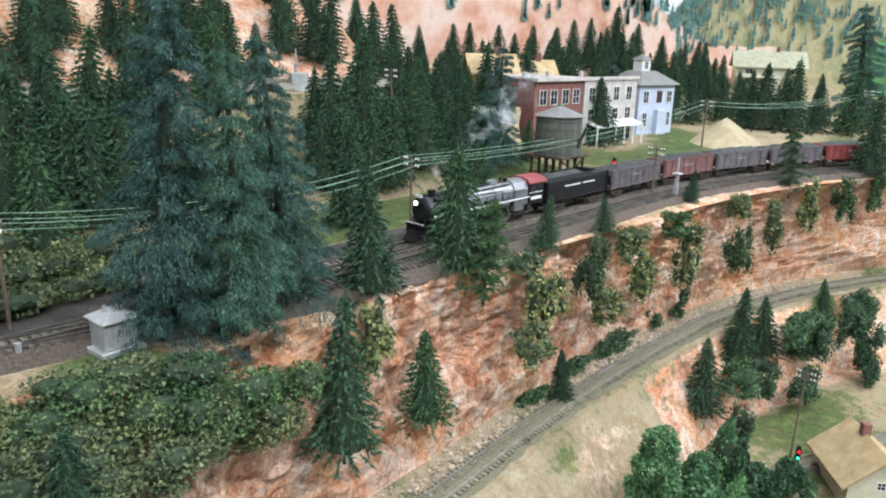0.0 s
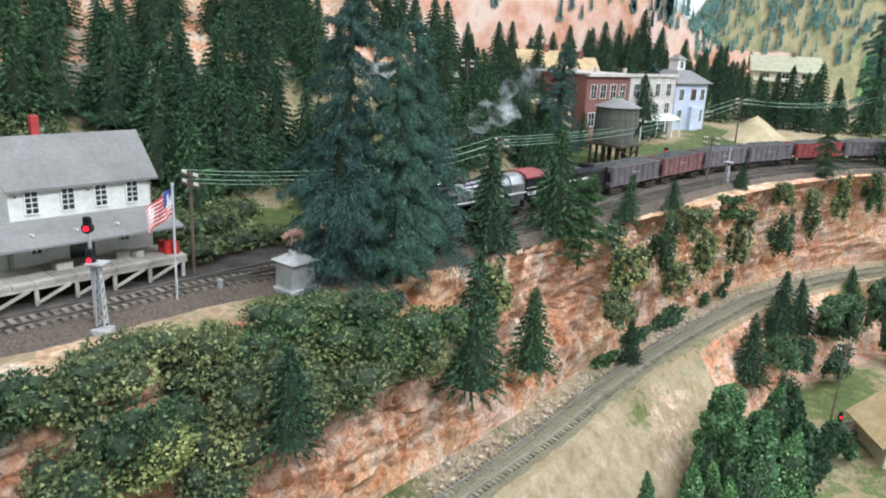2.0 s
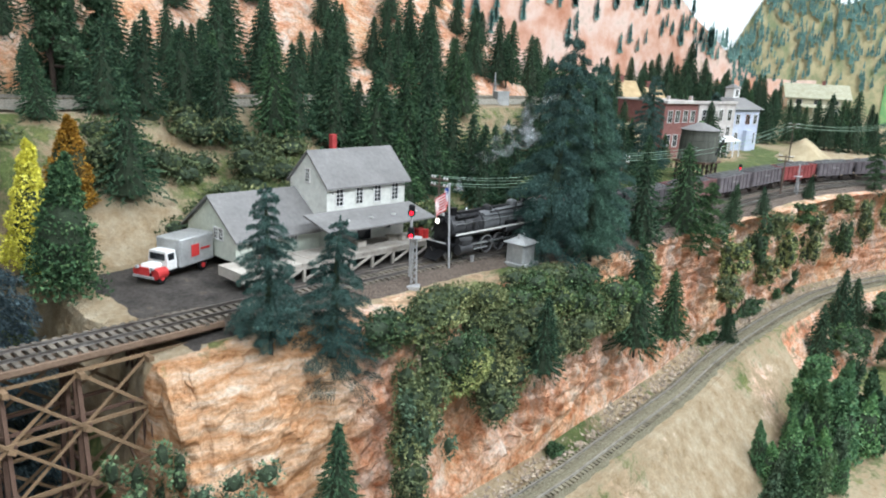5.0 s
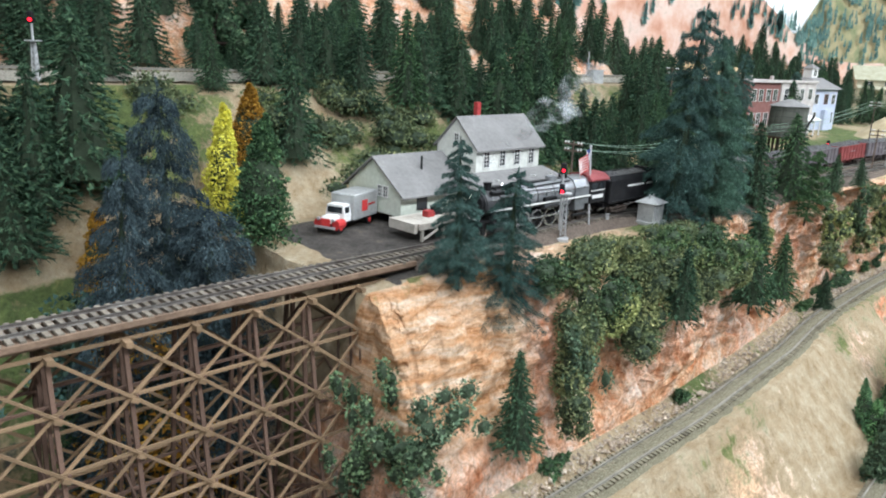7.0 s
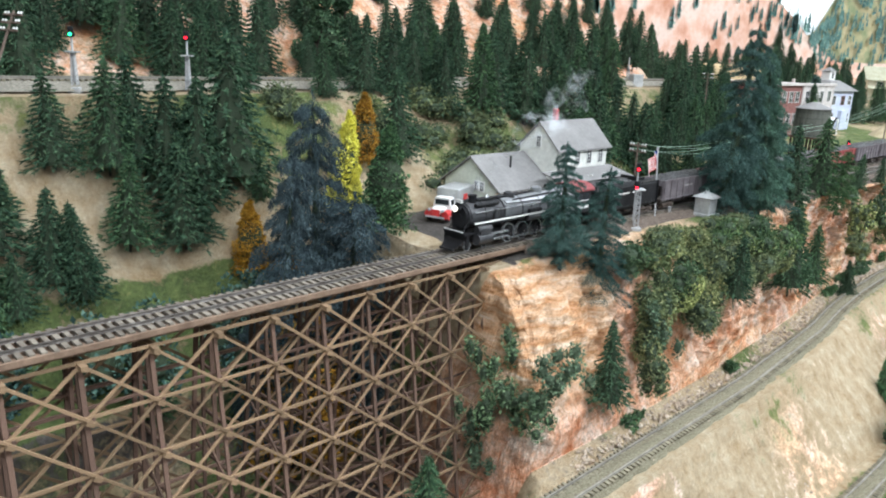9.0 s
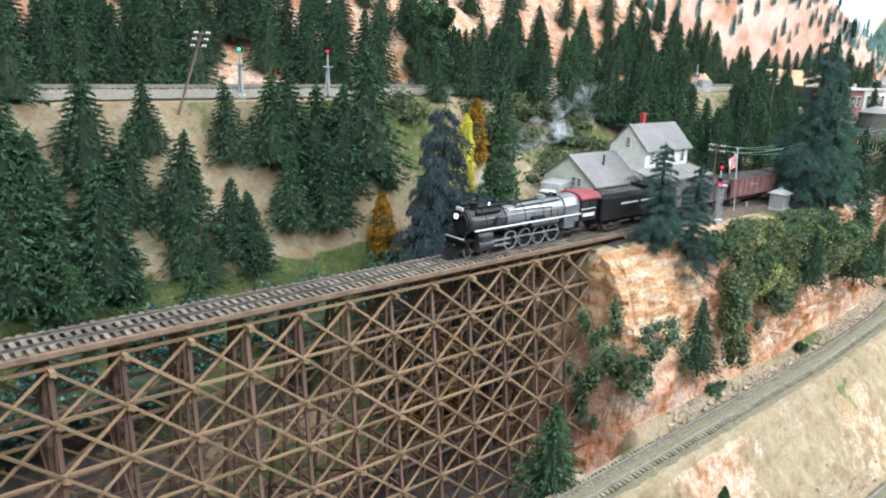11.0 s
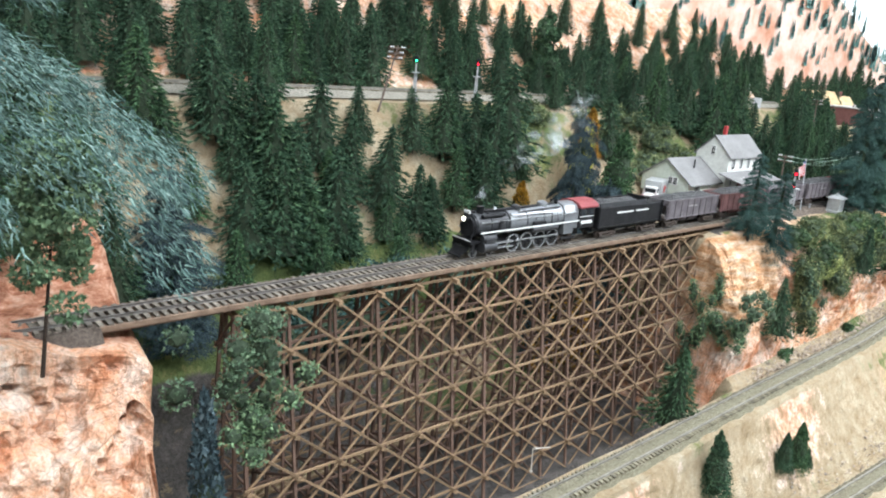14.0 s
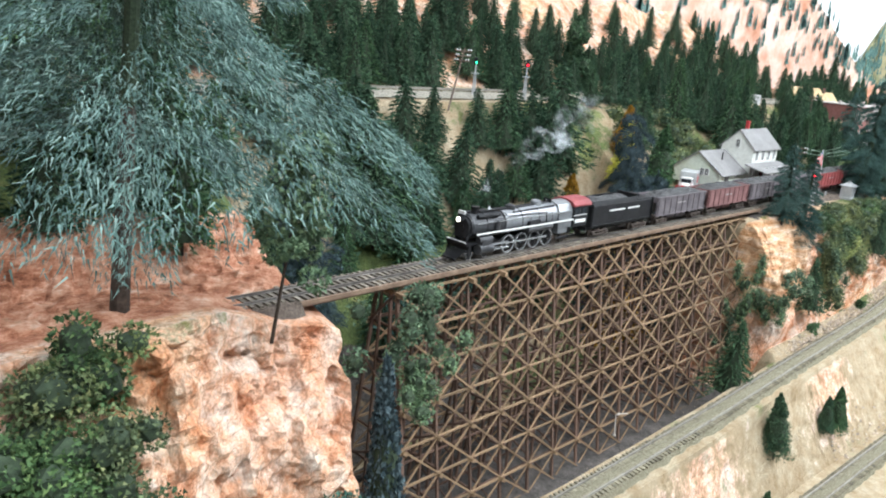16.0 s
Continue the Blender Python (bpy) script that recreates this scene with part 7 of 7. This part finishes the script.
HEDGES = ((0.040, 0.500, -0.055, 0.024, 0.018, 0.030), (0.026, 0.485, -0.092, 0.022, 0.016, 0.030), (0.016, 0.470, -0.128, 0.018, 0.014, 0.022), (0.028, 0.522, -0.014, 0.026, 0.018, 0.014), (0.135, 0.482, -0.085, 0.026, 0.018, 0.020), (0.095, 0.494, -0.062, 0.028, 0.018, 0.022), (0.270, 0.490, -0.042, 0.034, 0.022, 0.022), (0.335, 0.492, -0.044, 0.030, 0.020, 0.022), (0.060, 0.515, -0.020, 0.034, 0.024, 0.016), (0.105, 0.520, -0.008, 0.034, 0.020, 0.014), (0.150, 0.505, -0.020, 0.036, 0.022, 0.020), (0.190, 0.510, -0.012, 0.034, 0.022, 0.016),
          (0.050, 0.495, -0.065, 0.028, 0.020, 0.040), (0.140, 0.485, -0.060, 0.030, 0.018, 0.030), (0.230, 0.498, -0.022, 0.034, 0.024, 0.020), (0.285, 0.485, -0.035, 0.032, 0.022, 0.022),
          (0.080, 0.525, -0.004, 0.040, 0.022, 0.012), (0.135, 0.515, -0.016, 0.040, 0.026, 0.018), (0.175, 0.492, -0.035, 0.038, 0.022, 0.024), (0.260, 0.505, -0.012, 0.036, 0.022, 0.016), (0.215, 0.515, -0.006, 0.036, 0.020, 0.014),
          (0.320, 0.478, -0.055, 0.026, 0.018, 0.018), (0.250, 0.475, -0.055, 0.030, 0.018, 0.020), (0.100, 0.495, -0.045, 0.030, 0.018, 0.024), (0.200, 0.480, -0.050, 0.030, 0.018, 0.022))
for i, (x, y, z, rx, ry, rz) in enumerate(HEDGES):
    bush(x, y - 0.004, z - 0.003, rx * 1.05, ry * 1.1, rz * 1.1, (HEDGE, OLIVE, HEDGE, MOSS)[i % 4], HEDGE_LABEL, 200 + i, 0.0025)
SLOPE = ((0.030, 0.850, 0.075, 0.045, 0.030, 0.020), (0.090, 0.880, 0.105, 0.050, 0.030, 0.020), (0.160, 0.860, 0.085, 0.050, 0.030, 0.020), (0.200, 0.820, 0.050, 0.045, 0.030, 0.022),
         (-0.020, 0.880, 0.100, 0.045, 0.030, 0.022), (0.080, 0.820, 0.050, 0.050, 0.030, 0.020), (0.010, 0.800, 0.025, 0.040, 0.028, 0.020), (0.140, 0.800, 0.030, 0.045, 0.028, 0.020),
         (-0.160, 0.890, 0.115, 0.040, 0.026, 0.024), (0.230, 0.780, 0.015, 0.040, 0.026, 0.016), (0.060, 0.920, 0.125, 0.040, 0.024, 0.014), (0.240, 0.660, 0.004, 0.040, 0.022, 0.014), (0.215, 0.700, 0.010, 0.034, 0.024, 0.018), (0.262, 0.690, 0.010, 0.034, 0.022, 0.018), (0.295, 0.668, 0.004, 0.026, 0.018, 0.012), (0.235, 0.738, 0.018, 0.036, 0.024, 0.020), (0.290, 0.725, 0.012, 0.036, 0.024, 0.018), (-0.060, 0.850, 0.085, 0.040, 0.030, 0.024), (0.040, 0.895, 0.110, 0.046, 0.026, 0.022), (0.120, 0.845, 0.070, 0.046, 0.030, 0.024))
for i, row in enumerate(SLOPE):
    bush(*row, HEDGE, "olive scrub covering the slope behind the depot", 230 + i, 0.0036)
IVY = ((0.640, 0.508, -0.014, 0.032, 0.018, 0.016), (0.655, 0.486, -0.050, 0.028, 0.020, 0.040), (0.625, 0.472, -0.085, 0.032, 0.018, 0.022), (0.748, 0.488, -0.036, 0.024, 0.018, 0.044),
       (0.825, 0.490, -0.020, 0.030, 0.018, 0.026), (0.835, 0.474, -0.060, 0.026, 0.018, 0.040), (0.930, 0.488, -0.014, 0.030, 0.018, 0.018), (0.955, 0.474, -0.055, 0.026, 0.018, 0.050), (1.090, 0.474, -0.016, 0.030, 0.018, 0.022),
       (1.095, 0.466, -0.064, 0.026, 0.018, 0.048), (1.196, 0.456, -0.054, 0.020, 0.016, 0.052), (1.290, 0.440, -0.034, 0.026, 0.016, 0.046), (1.371, 0.416, -0.034, 0.026, 0.018, 0.046), (0.765, 0.474, -0.080, 0.022, 0.016, 0.026),
       (0.440, 0.500, -0.040, 0.018, 0.012, 0.038), (1.470, 0.395, -0.030, 0.020, 0.014, 0.035))
for i, (x, y, z, rx, ry, rz) in enumerate(IVY):
    bush(x, y, z, rx * 0.68, ry * 0.8, rz * 0.74, OLIVE if i % 3 else MOSS, "dark green foliage hanging down the salmon cliff", 260 + i, 0.0034, loose=0.3)
LEDGE = ((1.020, 0.400, -0.235, 0.036, 0.016, 0.014), (1.180, 0.395, -0.200, 0.050, 0.018, 0.016), (1.254, 0.385, -0.225, 0.030, 0.018, 0.035), (1.340, 0.360, -0.225, 0.030, 0.020, 0.040),
         (0.945, 0.372, -0.265, 0.014, 0.012, 0.030), (0.900, 0.541, -0.186, 0.050, 0.009, 0.010), (0.800, 0.537, -0.188, 0.034, 0.008, 0.008), (0.700, 0.526, -0.190, 0.024, 0.006, 0.006), (1.010, 0.540, -0.184, 0.014, 0.010, 0.012), (1.07, 0.535, -0.17, 0.018, 0.010, 0.018), (0.245, 0.486, -0.194, 0.008, 0.007, 0.009), (0.02, 0.488, -0.196, 0.022, 0.008, 0.009),
         (1.10, 0.405, -0.262, 0.030, 0.016, 0.020), (1.18, 0.375, -0.285, 0.028, 0.018, 0.028), (1.27, 0.400, -0.235, 0.040, 0.018, 0.018), (1.42, 0.375, -0.225, 0.040, 0.020, 0.030), (1.36, 0.330, -0.275, 0.034, 0.020, 0.040), (1.045, 0.430, -0.24, 0.016, 0.012, 0.02))
for i, row in enumerate(LEDGE):
    bush(*row, MID_GREEN, "dark green shrubs along the lower ledge", 290 + i, 0.0034, loose=0.25)
GORGE_BUSHES = ((-0.168, 0.532, -0.105, 0.020, 0.018, 0.042), (-0.132, 0.480, -0.092, 0.030, 0.017, 0.024), (-0.150, 0.500, -0.130, 0.026, 0.020, 0.026), (-0.180, 0.540, -0.165, 0.018, 0.016, 0.030), (0.035, 0.480, -0.085, 0.020, 0.014, 0.030),
                (-0.850, 0.540, -0.028, 0.034, 0.018, 0.030), (-0.832, 0.532, -0.072, 0.030, 0.018, 0.030), (-0.300, 0.730, -0.085, 0.050, 0.030, 0.050), (-0.420, 0.745, -0.090, 0.050, 0.026, 0.050), (-0.550, 0.750, -0.095, 0.060, 0.026, 0.050), (-0.660, 0.745, -0.10, 0.050, 0.026, 0.050))
for i, row in enumerate(GORGE_BUSHES):
    bush(*row, SHRUB if i < 7 else PINE, "grey-green shrubs clinging beside the trestle", 310 + i, 0.0028 if i < 7 else 0.004, 0.8, loose=0.5 if i < 7 else 0.0)
WEST = ((-1.122, 0.508, -0.010, 0.034, 0.024, 0.030), (-1.150, 0.500, -0.045, 0.036, 0.024, 0.036), (-1.104, 0.522, 0.014, 0.026, 0.022, 0.018), (-1.115, 0.468, -0.080, 0.030, 0.024, 0.034), (-1.140, 0.455, -0.085, 0.036, 0.026, 0.040), (-1.110, 0.515, 0.012, 0.022, 0.020, 0.030), (-1.105, 0.488, -0.035, 0.026, 0.020, 0.026), (-1.150, 0.490, -0.030, 0.034, 0.024, 0.028), (-0.960, 0.455, -0.130, 0.034, 0.022, 0.022), (-1.105, 0.440, -0.125, 0.026, 0.022, 0.022))
for i, row in enumerate(WEST):
    bush(*row, (HEDGE, MOSS)[i % 2] if i < 8 else PINE, "dark scrub on the west rock face", 330 + i, 0.0028)


def leafy_tree(x, y, z, h, r, mat, label, seed, lobes=16):
    """Trunk, forked limbs and a crown of leafy lobes."""
    e = thing("broadleaf_tree", label, "tree", pose(x, y, z))
    rng = np.random.default_rng(seed)
    bm = rod((0, 0, -0.03), (0, 0, h * 0.55), h * 0.03, None, 7, r2=h * 0.018)
    out, heart = [], []
    for i in range(lobes):
        a, f = i * 2.4 + rng.normal(0, 0.3), (i + 0.5) / lobes
        rr = r * (1.05 - 0.85 * f) * rng.uniform(0.25, 1.05)
        c = (rr * math.cos(a), rr * math.sin(a), h * (0.16 + 0.80 * f + rng.normal(0, 0.05)))
        if i % 2 == 0:
            rod((0, 0, h * 0.3), c, h * 0.012, bm, 5, r2=h * 0.005)
        q = r * rng.uniform(0.18, 0.38)
        out.append(leaf_ball(rng, c, (q, q, q * 1.15), 420, 0.0036))
        heart.append(blob(c, (q, q, q * 1.1), seed + i, 1))
    part("trunk", bm, BARK, e)
    part("crown", tri_mesh("crown", out, mat), None, e)
    # Dark lobe cores colour in the shade within the crown.
    part("inner_growth", tri_mesh("inner_growth", heart, DARK_HEART), None, e, "dark core painting the shade inside the foliage")
    return e


CLUMP_KINDS = [make_tree("broadleaf_tree", cone_crown(84 + i, w, 3000, 0.050), m, "bushy pointed green tree below the branch track", "tree", group="pointed green trees") for i, (w, m) in enumerate(((0.36, BRIGHT), (0.30, MID_GREEN), (0.40, BRIGHT), (0.27, SHRUB)))]
rnd_clump = random.Random(31)
for i in range(46):
    x, y = rnd_clump.uniform(0.48, 0.93), rnd_clump.uniform(0.300, 0.385)
    set_tree(CLUMP_KINDS, x, y, rnd_clump.uniform(0.045, 0.115) * (1.1 if 0.66 < x < 0.8 else 0.8), 2000 + i, lean=rnd_clump.uniform(-12, 12), wide=rnd_clump.uniform(0.55, 0.95))
for i, (x, y, z, h, r, mat) in enumerate(((0.715, 0.372, -0.275, 0.118, 0.042, BRIGHT), (0.775, 0.350, -0.305, 0.100, 0.042, BRIGHT), (0.860, 0.318, -0.312, 0.062, 0.034, MID_GREEN), (0.925, 0.300, -0.312, 0.045, 0.030, MID_GREEN))):
    leafy_tree(x, y, z, h * 0.80, r * 0.8, mat, "bushy green broadleaf tree below the branch track", 400 + i, 34)
for i, (x, y, h) in enumerate(((-0.322, 0.396, 0.085), (-0.165, 0.388, 0.055), (-0.135, 0.384, 0.070), (-0.100, 0.380, 0.030), (-0.390, 0.372, 0.045))):
    set_tree(CEDAR_KIND[:1], x, y, h, 20 + i, wide=0.9)
for i, (x, y, z, h, r) in enumerate(((1.325, 0.835, 0.028, 0.125, 0.032), (-0.05, 0.985, 0.135, 0.13, 0.036), (0.02, 1.03, 0.16, 0.12, 0.034))):
    leafy_tree(x, y, z, h, r, PINE if i < 1 else MID_GREEN, "loose green drooping model tree", 440 + i, 12)


def fallen_sticks():
    """Two pale broken poles leaning at the trestle's foot."""
    for x, y, z, dx, dz in ((-0.497, 0.526, -0.238, 0.003, 0.026), (-0.492, 0.528, -0.212, 0.030, -0.010)):
        e = thing("fallen_pole", "pale broken pole lying at the foot of the trestle", "pole", pose(x, y, z), "fallen poles by the trestle")
        bm = rod((0, 0, 0), (dx, 0.004, dz), 0.0009, None, 7, r2=0.0007)
        box(-0.0014, 0.0014, -0.0014, 0.0014, -0.0012, 0.0012, bm, 0.0003)
        part("stick", bm, PLANK, e)


fallen_sticks()


# ---- rubble at the cliff foot ----
def rubble():
    rnd = random.Random(77)
    verts, faces = [], []
    for i in range(2600):
        if i < 2150:
            x = rnd.uniform(-0.10, 1.45)
            y = low_y(x) + rnd.triangular(0.019, 0.040, 0.026)
            z = -0.203 + max(0.0, y - low_y(x) - 0.026) * 0.7 + rnd.uniform(0, 0.004)
        elif i < 2350:
            x = rnd.uniform(-0.15, 0.25)
            y = dale_y(x) + 0.036 + rnd.gauss(0, 0.008)
            z = ground(x, y) + 0.002
        else:
            x = rnd.uniform(-0.85, 0.3)
            y, z = low_y(x) + rnd.uniform(-0.02, 0.025), -0.197
        s = rnd.uniform(0.0007, 0.0029) if i < 2350 else rnd.uniform(0.0004, 0.001)
        b = len(verts)
        for q in range(6):
            d = ((1, 0, 0), (-1, 0, 0), (0, 1, 0), (0, -1, 0), (0, 0, 1), (0, 0, -1))[q]
            verts.append([p + c * s * rnd.uniform(0.6, 1.3) + rnd.uniform(-0.3, 0.3) * s for p, c in zip((x, y, z), d)])
        for f in ((0, 2, 4), (2, 1, 4), (1, 3, 4), (3, 0, 4), (2, 0, 5), (1, 2, 5), (3, 1, 5), (0, 3, 5)):
            faces.append([b + k for k in f])
    return tagged(new("rubble", mesh_of("rubble", verts, faces, STONE)), "pale broken stones along the branch track", "rubble", kind="stuff")


rubble()


# ---- what moves ----
SPEED, NOSE = 0.0820, 0.558


def on_line(s):
    """The pose on the main track's rail top, s metres along it from x = 0."""
    if s <= BEND_X:
        return pose(s, LINE_Y, RAIL_Z)
    a = (s - BEND_X) / BEND_R
    return pose(BEND_X + BEND_R * math.sin(a), LINE_Y - BEND_R * (1 - math.cos(a)), RAIL_Z, 0, 0, -math.degrees(a))


def motions():
    times = [i * 0.5 for i in range(33)]
    train = [(LOCO, 0.117), (TENDER, 0.276)] + [(car, 0.417 + 0.1365 * i) for i, car in enumerate(CARS)]
    for ob, back in train:
        walk(ob, [(t, on_line(NOSE - SPEED * t + back)) for t in times])
    walk(PLUME, [(t, on_line(NOSE - SPEED * t + 0.117) @ pose(0.0, 0.004 * math.sin(t * 1.9), 0.004 * math.sin(t * 2.6), 0, 3 * math.sin(t * 1.3), 0)) for t in times])
    turns = [i * 0.15 for i in range(107)] + [16.0]
    for w in WHEELS:
        x, y, z = w.location
        walk(w, [(t, pose(x, y, z, 0, -math.degrees(SPEED * t / DRIVER_R), 0)) for t in turns])
    for r, side in SIDE_RODS:
        rows = []
        for t in turns:
            a = SPEED * t / DRIVER_R + (math.pi / 2 if side > 0 else 0)
            rows.append((t, pose(-0.0048 * math.sin(a), side * 0.0112, DRIVER_R - 0.0048 * math.cos(a))))
        walk(r, rows)


motions()
